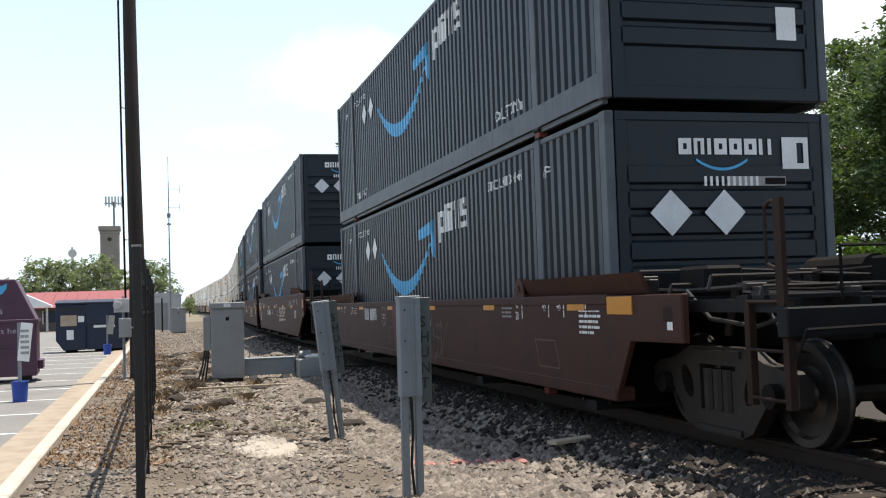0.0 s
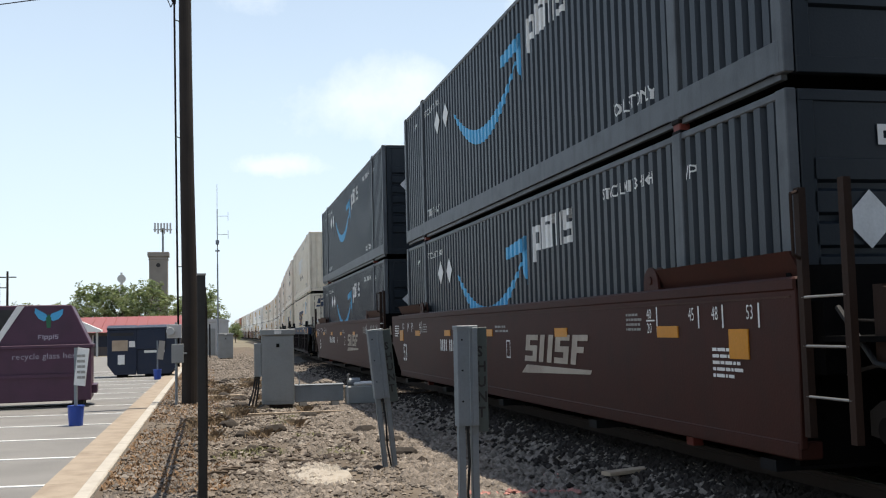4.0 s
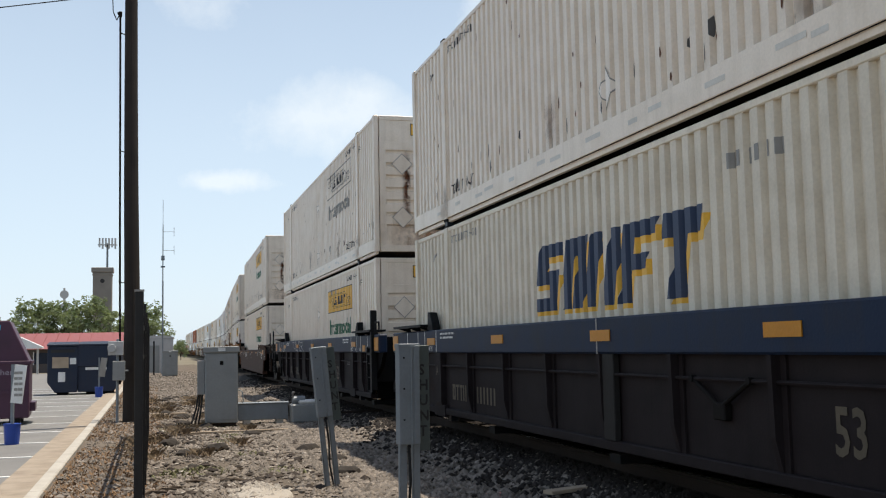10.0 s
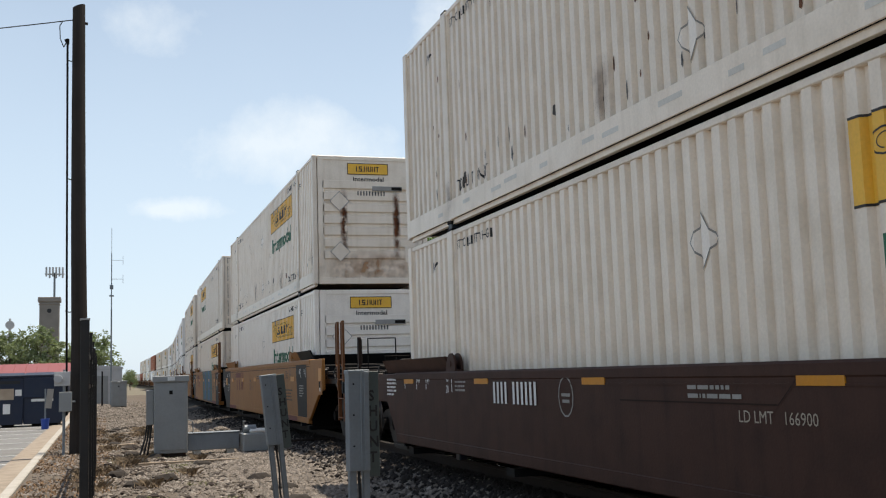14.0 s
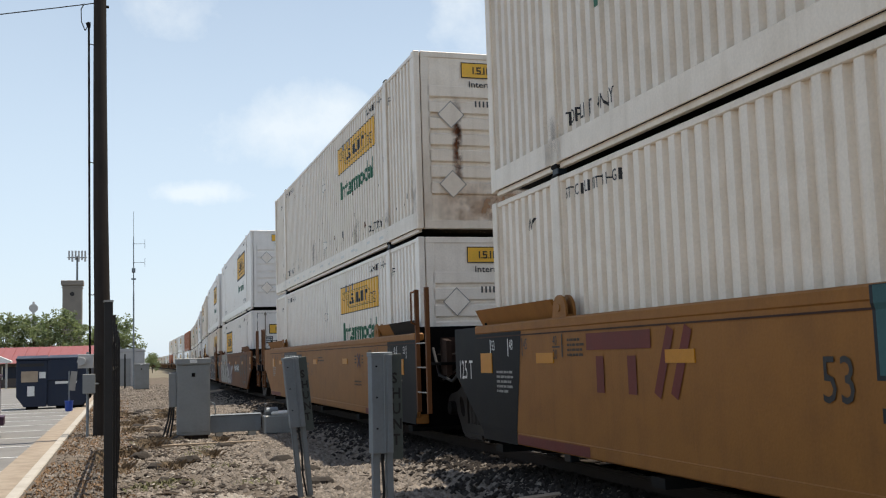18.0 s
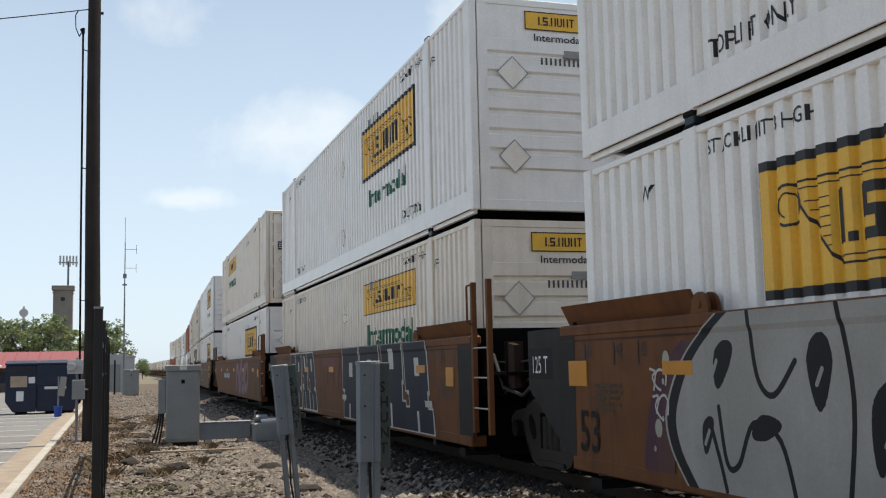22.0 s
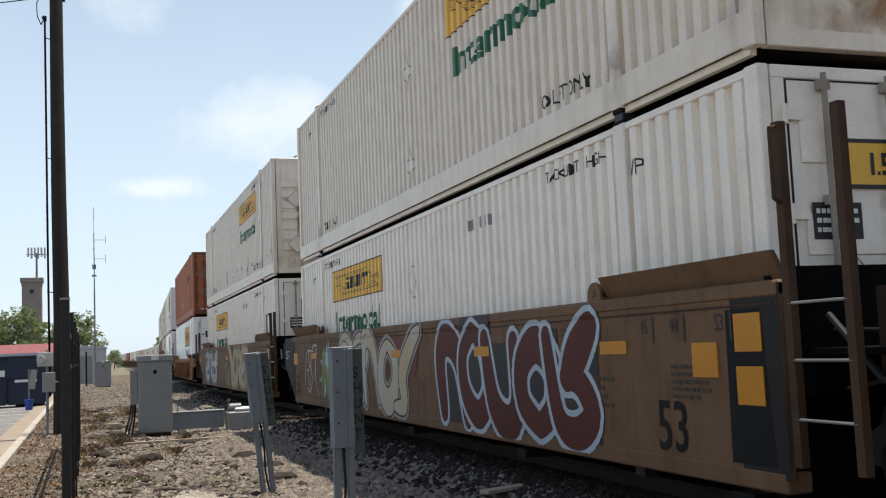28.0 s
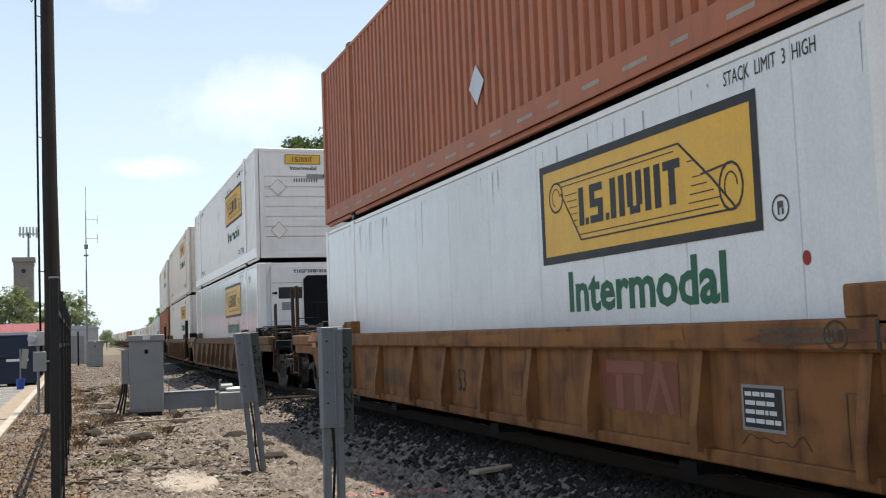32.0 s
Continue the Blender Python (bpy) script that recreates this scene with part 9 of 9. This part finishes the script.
def fence():
    ob = thing("steel_fence", pose(-0.125, 8.2, 0), "black ornamental steel fence seen end on", "fence", kind="structure")
    n, gap = 6, 2.44
    for i in range(n):
        post = made("post", lambda b: (box(b, -0.032, 0.032, -0.032, 0.032, -0.1, 2.07)), BLACK_FENCE, ob, bevel=0.004, at=pose(0, gap * i, 0), key="fpost")
        made("cap", lambda b: (box(b, -0.036, 0.036, -0.036, 0.036, 2.07, 2.085)), BARE if i == 0 else BLACK_FENCE, post, key="fcap")
        if i < n - 1:
            for z in (0.2, 1.55, 1.82):
                made("rail", lambda b: box(b, -0.018, 0.018, 0.035, gap - 0.035, z, z + 0.035), BLACK_FENCE, ob, at=pose(0, gap * i, 0), key=("frail", z))
            for k in range(1, 18):
                made("picket", lambda b: (box(b, -0.009, 0.009, -0.009, 0.009, 0.08, 1.9), prism(b, [(-0.009, 1.9), (0.009, 1.9), (0, 1.97)], "x", -0.006, 0.006)), BLACK_FENCE, ob, at=pose(0, gap * i + gap * k / 18, 0), key="picket")


fence()


def recycling_bin():
    ob = thing("recycling_dumpster", pose(-4.75, 26.6, -0.02, 0, 0, 4), "purple steel glass-recycling dumpster with pale lettering", "dumpster")
    w, d = 3.8, 1.7
    made("body", lambda b: prism(b, [(-d / 2, 0.16), (d / 2, 0.16), (d / 2 + 0.04, 1.45), (-d / 2 - 0.04, 1.45)], "x", -w / 2, w / 2), PURPLE, ob, bevel=0.02)
    made("upper_body", lambda b: prism(b, [(-w / 2, 1.45), (w / 2, 1.45), (w / 2 - 0.45, 2.42), (-w / 2 + 0.45, 2.42)], "y", -d / 2, d / 2), PURPLE, ob, bevel=0.02)
    made("ledge", lambda b: box(b, -w / 2 - 0.04, w / 2 + 0.04, -d / 2 - 0.08, d / 2 + 0.08, 1.4, 1.48), PURPLE, ob, bevel=0.01)
    made("rib", lambda b: (box(b, -w / 2, w / 2, -d / 2 - 0.06, -d / 2, 0.72, 0.8)), PURPLE, ob)
    made("hatch", lambda b: prism(b, [(-1.6, 1.55), (-0.28, 1.55), (0.2, 2.32), (-1.4, 2.32)], "y", -d / 2 - 0.02, -d / 2 + 0.01), SIGN_BLACK, ob, "dark drop hatch")
    made("hatch_trim", lambda b: (prism(b, [(-0.3, 1.5), (-0.16, 1.5), (0.42, 2.4), (0.26, 2.4)], "y", -d / 2 - 0.03, -d / 2 + 0.01)), SIGN_WHITE, ob)
    made("fork_pocket", lambda b: (box(b, w / 2, w / 2 + 0.12, -0.5, 0.5, 0.3, 0.5),), PURPLE, ob)
    for x in (-1.6, 1.6):
        made("skid", lambda b: box(b, x - 0.12, x + 0.12, -d / 2, d / 2, 0, 0.16), IRON, ob)
    y = -d / 2 - 0.085
    end_marking(ob, "lettering", lambda: words("recycle glass here", 0.135, width=1.5), 0.15, 1.16, LILAC, y=-d / 2 - 0.045)
    end_marking(ob, "bird_mark", lambda: shapes([(0, 0.02), (-0.06, 0.13), (-0.3, 0.27), (-0.31, 0.16), (-0.22, 0.02), (-0.1, -0.04)], [(0, 0.02), (0.06, 0.13), (0.32, 0.24), (0.31, 0.12), (0.22, 0.0), (0.1, -0.04)]), 0.95, 2.08, SIGN_BLUE, y=-d / 2 - 0.006, label="blue winged mark")
    end_marking(ob, "bird_mark", lambda: shapes([(-0.04, -0.22), (0.04, -0.22), (0.06, 0.02), (0, 0.1), (-0.06, 0.02)]), 0.95, 2.1, SIGN_GREEN, y=-d / 2 - 0.008, label="green stem of the mark")
    end_marking(ob, "mark_word", lambda: mark_blocks("glass", 0.46, 0.1), 0.72, 1.62, LILAC, y=-d / 2 - 0.006)


recycling_bin()


def paper_bin(m, label, lid_open, hw):
    ob = thing("dumpster", m, label, "dumpster", "blue dumpsters")
    made("body", lambda b: prism(b, [(-hw, 0.5), (-hw + (0.05 if lid_open else 0.28), 0.1), (hw - (0.3 if lid_open else 0.02), 0.1), (hw, 0.5), (hw, 1.9), (-hw, 1.9)], "y", -0.85, 0.8), BIN_BLUE, ob, bevel=0.02)
    made("lid", lambda b: (prism(b, [(-0.9, 1.905), (0.82, 1.905), (0.82, 2.1), (-0.9, 1.99)], "x", -hw - 0.02, hw + 0.02)), BIN_BLUE, ob, bevel=0.015)
    made("slot", lambda b: box(b, -hw + 0.12, hw - 0.12, -0.87, -0.84, 1.66, 1.78), SIGN_BLACK, ob, "dark paper slot")
    made("skid", lambda b: box(b, -hw + 0.35, hw - 0.35, -0.7, 0.7, 0, 0.11), IRON, ob)
    if not lid_open:
        made("notice", lambda b: box(b, -0.38, 0.22, -0.868, -0.85, 1.06, 1.48), PLANK, ob, "buff notice board")
        made("notice", lambda b: box(b, -0.16, 0.1, -0.868, -0.85, 0.52, 0.9), SIGN_WHITE, ob, "white notice sheet")
        made("notice", lambda b: box(b, 0.27, 0.5, -0.868, -0.85, 1.2, 1.44), SIGN_WHITE, ob, "small pale notice")
    else:
        made("notice", lambda b: box(b, -0.5, 0.3, -0.868, -0.85, 0.96, 1.06), SIGN_WHITE, ob, "white strip notice")
        made("side_lid", lambda b: prism(b, [(-0.86, 1.1), (-0.93, 1.12), (-0.9, 1.9), (-0.86, 1.9)], "x", -hw + 0.04, hw - 0.5), BIN_BLUE, ob)


paper_bin(pose(-3.5, 44.1, -0.02, 0, 0, 3), "dark blue steel dumpster with notices on its front", False, 0.56)
paper_bin(pose(-2.08, 44.2, -0.02, 0, 0, -2), "dark blue steel dumpster with a hanging lid", True, 0.83)


def pail_sign(m, s):
    ob = thing("sign_pail", m, "blue plastic pail that holds a sign on a stake", "sign", "signs in pails")
    def pail(b):
        n = 18
        r0 = [b.verts.new((0.125 * math.cos(2 * math.pi * i / n), 0.125 * math.sin(2 * math.pi * i / n), 0)) for i in range(n)]
        r1 = [b.verts.new((0.15 * math.cos(2 * math.pi * i / n), 0.15 * math.sin(2 * math.pi * i / n), 0.37)) for i in range(n)]
        for i in range(n):
            b.faces.new((r0[i], r0[(i + 1) % n], r1[(i + 1) % n], r1[i]))
        b.faces.new(r0[::-1])
        b.faces.new(r1)
    made("pail", pail, PAIL, ob)
    made("rim", lambda b: [rod(b, (0.152 * math.cos(2 * math.pi * i / 14), 0.152 * math.sin(2 * math.pi * i / 14), 0.37), (0.152 * math.cos(2 * math.pi * (i + 1) / 14), 0.152 * math.sin(2 * math.pi * (i + 1) / 14), 0.37), 0.01, 5) for i in range(14)], PAIL, ob)
    made("stake", lambda b: box(b, -0.025, 0.025, -0.025, 0.025, 0.2, 1.45), GALV, ob)
    made("sign_board", lambda b: (box(b, -0.11, 0.11, -0.05, -0.03, 0.75, 1.45, Matrix.Rotation(0.12, 4, "Y"))), SIGN_WHITE if s else SIGN_GREY, ob, "narrow white sign board")
    if s:
        end_marking(ob, "sign_lines", lambda: bars(5, 0.16, 0.5, 6), 0.05, 0.84, SIGN_GREY, y=-0.056)


pail_sign(pose(-2.5, 20.5, -0.02, 0, 0, -20), True)
pail_sign(pose(-1.95, 40.3, -0.02, 0, 0, 10), False)


# ---- far left: low building, tower, masts ----
def low_building():
    ob = thing("low_building", pose(-11.0, 100, 0), "low dark building under a red metal roof", "building")
    made("wall", lambda b: box(b, -14, 8.6, 0, 12, -0.1, 2.05), WALL_DARK, ob)
    made("roof", lambda b: (prism(b, [(-1.0, 2.02), (13, 2.02), (6, 3.55)], "x", -15, 9.2)), ROOF_RED, ob, "red metal roof")
    for k in range(24):
        made("roof_seam", lambda b: prism(b, [(-1.0, 2.05), (6, 3.58), (6, 3.63), (-1.0, 2.1)], "x", -14.8 + k, -14.75 + k), ROOF_RED, ob, key=None)
    for k in range(5):
        w = made("window", lambda b: box(b, -12 + 4.2 * k, -10.4 + 4.2 * k, -0.06, 0.02, 0.7, 1.7), BIN_BLUE, ob)
        made("window_frame", lambda b: (box(b, -12.08 + 4.2 * k, -12 + 4.2 * k, -0.09, 0, 0.62, 1.78), box(b, -10.4 + 4.2 * k, -10.32 + 4.2 * k, -0.09, 0, 0.62, 1.78)), SIGN_WHITE, w)
    made("canopy", lambda b: prism(b, [(-4.0, 2.05), (-3.6, 2.6), (-0.3, 3.3), (2.0, 2.2), (2.0, 2.05)], "y", -7.5, -6.0), SIGN_WHITE, ob, "pale gabled canopy")
    made("canopy_post", lambda b: [box(b, x - 0.08, x + 0.08, -7.0, -6.8, -0.1, 2.06) for x in (-3.6, 1.6)], WALL_GREY, ob)


low_building()


def tower():
    ob = thing("grain_tower", pose(-6.85, 150, 0), "weathered square concrete tower above the trees", "tower")
    made("shaft", lambda b: box(b, -1.25, 1.25, -1.25, 1.25, -0.1, 12.6), TOWER_STONE, ob, bevel=0.05)
    made("cornice", lambda b: (box(b, -1.45, 1.45, -1.45, 1.45, 12.6, 13.25), box(b, -1.35, 1.35, -1.35, 1.35, 12.2, 12.35)), TOWER_STONE, ob, bevel=0.05)
    made("opening", lambda b: (disc_prism(b, (0, 11.4), 0.3, -1.27, -1.25)), SIGN_BLACK, ob)
    made("opening_front", lambda b: prism(b, [(0.3 * math.cos(a * 0.5236), 11.4 + 0.3 * math.sin(a * 0.5236)) for a in range(12)], "y", -1.27, -1.25), SIGN_BLACK, ob)
    ob = thing("light_mast", pose(-6.9, 165, 0), "grey mast with a crown of flood lights", "light mast")
    made("mast", lambda b: rod(b, (0, 0, 0), (0, 0, 18.2), 0.22, 10, 0.14), GALV, ob)
    for k in range(6):
        x = -1.15 + 0.46 * k
        made("panel_aerial", lambda b: box(b, x - 0.13, x + 0.13, -0.3, -0.1, 17.6 - 0.25 * (k % 2), 19.0), WALL_GREY, ob)
    made("crown_frame", lambda b: (box(b, -1.4, 1.4, -0.1, 0.1, 17.9, 18.05), box(b, -0.1, 0.1, -1.2, 1.2, 17.9, 18.05)), GALV, ob)
    ob = thing("far_mast", pose(-20.5, 260, 0), "faint far lattice mast", "mast")
    made("mast", lambda b: rod(b, (0, 0, 0), (0, 0, 17), 0.5, 8, 0.25), WALL_GREY, ob)
    made("dish", lambda b: [rod(b, (0, -0.3, z), (0, 0.3, z), 1.0, 12) for z in (12.5, 15.5)], WALL_GREY, ob)
    ob = thing("radio_mast", pose(0.57, 74, 0), "thin grey radio mast with small aerials", "radio mast")
    made("mast", lambda b: (rod(b, (0, 0, 0), (0, 0, 6.5), 0.06, 8, 0.05), rod(b, (0, 0, 6.5), (0, 0, 10.4), 0.04, 8, 0.03), rod(b, (0, 0, 10.4), (0, 0, 12.15), 0.015, 6)), GALV, ob)
    for z in (8.6, 9.9):
        made("side_aerial", lambda b: (rod(b, (0, 0, z), (0.75, 0, z), 0.015, 5), rod(b, (0.75, 0, z - 0.3), (0.75, 0, z + 0.3), 0.015, 5)), GALV, ob)
    for w, z0, z1 in ((0.12, 7.9, 8.2), (0.15, 7.4, 7.5)):
        made("clamp", lambda b: box(b, -w, w, -0.11, 0.11, z0, z1), GALV, ob)
    ob = thing("relay_shed", pose(-0.1, 80, 0), "grey metal relay shed beside the track", "shed", kind="")
    made("shell", lambda b: box(b, -1.2, 1.5, 0, 3.5, -0.1, 2.55), WALL_GREY, ob, bevel=0.03)
    made("roof", lambda b: prism(b, [(-1.3, 2.55), (1.6, 2.55), (1.5, 2.68), (0.9, 2.78), (-0.6, 2.78), (-1.2, 2.68)], "y", -0.05, 3.55), WALL_GREY, ob)
    made("door", lambda b: box(b, -0.4, 0.5, -0.04, 0.0, 0, 2.05), CABINET, ob)
    ob = thing("lot_pole", pose(-30, 120, 0), "far wooden power pole", "utility pole")
    made("shaft", lambda b: rod(b, (0, 0, 0), (0, 0, 8.5), 0.14, 8), POLE_WOOD, ob)
    made("cross_arm", lambda b: box(b, -1, 1, -0.06, 0.06, 7.6, 7.75), POLE_WOOD, ob)
    ob = thing("sign_stub", pose(0.0, 72.0, 0), "thin dark post near the radio mast", "post")
    made("shaft", lambda b: rod(b, (0, 0, 0), (0, 0, 2.3), 0.05, 8), IRON, ob)


tower()


def far_pole(x, y, h):
    ob = thing("far_utility_pole", pose(x, y, 0), "distant weathered utility pole beyond the lot", "utility pole", "far utility poles")
    made("shaft", lambda b: rod(b, (0, 0, -0.1), (0, 0, h), 0.16, 8, 0.11), POLE_WOOD, ob)
    made("cross_arm", lambda b: box(b, -0.9, 0.9, -0.06, 0.06, h - 0.7, h - 0.58), POLE_WOOD, ob)


far_pole(-21.4, 120, 9.0)
far_pole(-25.2, 136, 8.6)


# ---- trees ----
def tree(seed, h, spread, leaf, leaves, size, trunk_h=0.3, bare=0.0, low=0.12):
    """Trunk, limbs and a crown of many small leaf sprays in uneven clumps; returns trunk and crown meshes."""
    rng = np.random.RandomState(seed)
    bm = bmesh.new()
    rod(bm, (0, 0, -0.2), (0.1, 0, h * trunk_h), 0.035 * h * 0.6, 10, 0.025 * h * 0.6)
    tips = []
    for i in range(15):
        a = i * 2.4 + rng.rand()
        z0 = h * (trunk_h * 0.7 + 0.3 * rng.rand())
        z1 = h * (low + 0.12 + (0.8 - low) * ((i + 0.5) / 15) ** 0.8) + rng.rand() * h * 0.06
        frac = (z1 / h)
        r = spread * (0.55 + 0.5 * rng.rand()) * math.sin(math.pi * min(0.96, 0.22 + 0.72 * frac)) ** 0.7
        p = Vector((math.cos(a) * r, math.sin(a) * r, z1))
        mid = Vector((p.x * 0.45, p.y * 0.45, z0 + (z1 - z0) * 0.6))
        rod(bm, (0, 0, min(z0, h * trunk_h * 1.6)), mid, 0.012 * h * 0.6, 6, 0.008 * h * 0.6)
        rod(bm, mid, p, 0.008 * h * 0.6, 5, 0.003 * h * 0.6)
        tips.append(p)
        for k in range(3):
            q = mid + (p - mid) * (0.4 + 0.5 * rng.rand()) + Vector((rng.randn(), rng.randn(), rng.randn() * 0.6)) * spread * 0.2
            rod(bm, mid + (p - mid) * 0.3, q, 0.004 * h * 0.6, 4, 0.002 * h * 0.6)
            tips.append(q)
    tips.append(Vector((0, 0, h * 0.95)))
    tips.append(Vector((spread * 0.15, 0, h * 0.88)))
    trunk = to_mesh(bm, BARK, smooth=True)
    V, F = [], []
    per = leaves // len(tips)
    for c in tips:
        rad = spread * (0.13 + 0.15 * rng.rand())
        sub_c = np.clip(rng.randn(5, 3), -1.5, 1.5) * rad * np.array((0.7, 0.7, 0.5))
        d = sub_c[rng.randint(0, 5, per)] + np.clip(rng.randn(per, 3), -1.45, 1.45) * rad * np.array((0.36, 0.36, 0.26))
        for q in d:
            o = np.array(c) + q
            if noise.noise(Vector(o * (5.0 / spread))) < -0.2:
                continue
            if o[2] < h * low * 0.7:
                continue
            a, s = rng.rand() * 6.283, size * (0.55 + 0.9 * rng.rand())
            u = np.array((math.cos(a), math.sin(a), rng.randn() * 0.5))
            w = np.cross(u, rng.randn(3))
            w /= np.linalg.norm(w) + 1e-6
            u /= np.linalg.norm(u)
            k = len(V)
            V += [tuple(o - u * s), tuple(o + w * s * 0.45), tuple(o + u * s), tuple(o - w * s * 0.45)]
            F.append((k, k + 1, k + 2, k + 3))
    me = bpy.data.meshes.new("crown")
    me.from_pydata(V, [], F)
    me.materials.append(leaf)
    return trunk, me


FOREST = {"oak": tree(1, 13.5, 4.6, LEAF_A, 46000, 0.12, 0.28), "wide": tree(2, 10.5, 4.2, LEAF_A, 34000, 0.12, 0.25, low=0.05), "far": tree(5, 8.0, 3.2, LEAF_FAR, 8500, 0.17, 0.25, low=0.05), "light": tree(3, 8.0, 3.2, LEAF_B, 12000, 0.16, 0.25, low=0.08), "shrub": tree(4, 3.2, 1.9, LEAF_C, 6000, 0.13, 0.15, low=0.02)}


def plant(kind, x, y, scale, turn, label):
    ob = thing("shrub" if kind == "shrub" else "tree", pose(x, y, -0.05, 0, 0, turn), label, "shrub" if kind == "shrub" else "tree", "trees round the track")
    trunk, crown = FOREST[kind]
    for n, me in (("trunk", trunk), ("crown", crown)):
        o = part(n, me, None, ob)
        o.scale = (scale, scale, scale)


GREEN = "broad-leaved tree in full summer green behind the track"
for kind, x, y, s, a in (("oak", 30.6, 33.2, 1.1, 10), ("wide", 25.2, 38.0, 0.86, 80), ("oak", 36.5, 36.0, 1.15, 200), ("wide", 30.5, 42.0, 1.0, 140), ("wide", 21.5, 45.0, 1.02, 300), ("light", 26.0, 49.0, 1.25, 20),
                         ("oak", 35.0, 24.0, 1.0, 60), ("wide", 33.0, 18.0, 1.1, 250), ("oak", 14.4, 62.0, 1.03, 170), ("light", 19.0, 60.0, 1.3, 40), ("wide", 25.0, 62.0, 1.1, 330), ("oak", 40.0, 50.0, 1.2, 130),
                         ("wide", 17.5, 78.0, 1.0, 200), ("light", 17.0, 100.0, 1.3, 90), ("wide", 23.0, 120.0, 1.0, 15), ("wide", 18.0, 152.0, 0.6, 100), ("light", 14.5, 190.0, 0.9, 60), ("wide", 22.0, 200.0, 0.8, 10)):
    plant(kind, x, y, s, a, GREEN)
for x, y, s, a in ((25.0, 33.0, 1.0, 0), (27.5, 32.0, 1.15, 70), (30.0, 30.5, 1.2, 140), (22.5, 36.5, 0.9, 200), (18.0, 38.5, 0.8, 30), (20.3, 39.0, 1.0, 300), (33.0, 27.0, 1.2, 90), (15.0, 46.0, 0.8, 45)):
    plant("shrub", x, y, s, a, "bright green leafy shrub below the trees")
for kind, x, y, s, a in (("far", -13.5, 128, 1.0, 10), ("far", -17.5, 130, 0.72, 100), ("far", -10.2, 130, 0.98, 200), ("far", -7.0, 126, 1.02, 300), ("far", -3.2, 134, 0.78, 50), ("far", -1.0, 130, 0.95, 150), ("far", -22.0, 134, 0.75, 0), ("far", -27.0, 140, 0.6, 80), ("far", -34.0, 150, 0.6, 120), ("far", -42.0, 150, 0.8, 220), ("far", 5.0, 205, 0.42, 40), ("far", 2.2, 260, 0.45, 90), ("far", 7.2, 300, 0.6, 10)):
    plant(kind, x, y, s, a, "tree beyond the low building, leaves paled to stand for haze")


# ---- how the train runs ----
def motions():
    for ob, y, z in TRAIN:
        rows, t = [], 0.0
        while t <= 32.01:
            yy = y - gone(t)
            rows.append((t, on_track(yy, z)))
            t += 1.0 if yy > -40 else 4.0
        if rows[-1][0] < 32.0:
            rows.append((32.0, on_track(y - gone(32.0), z)))
        walk(ob, rows)


motions()
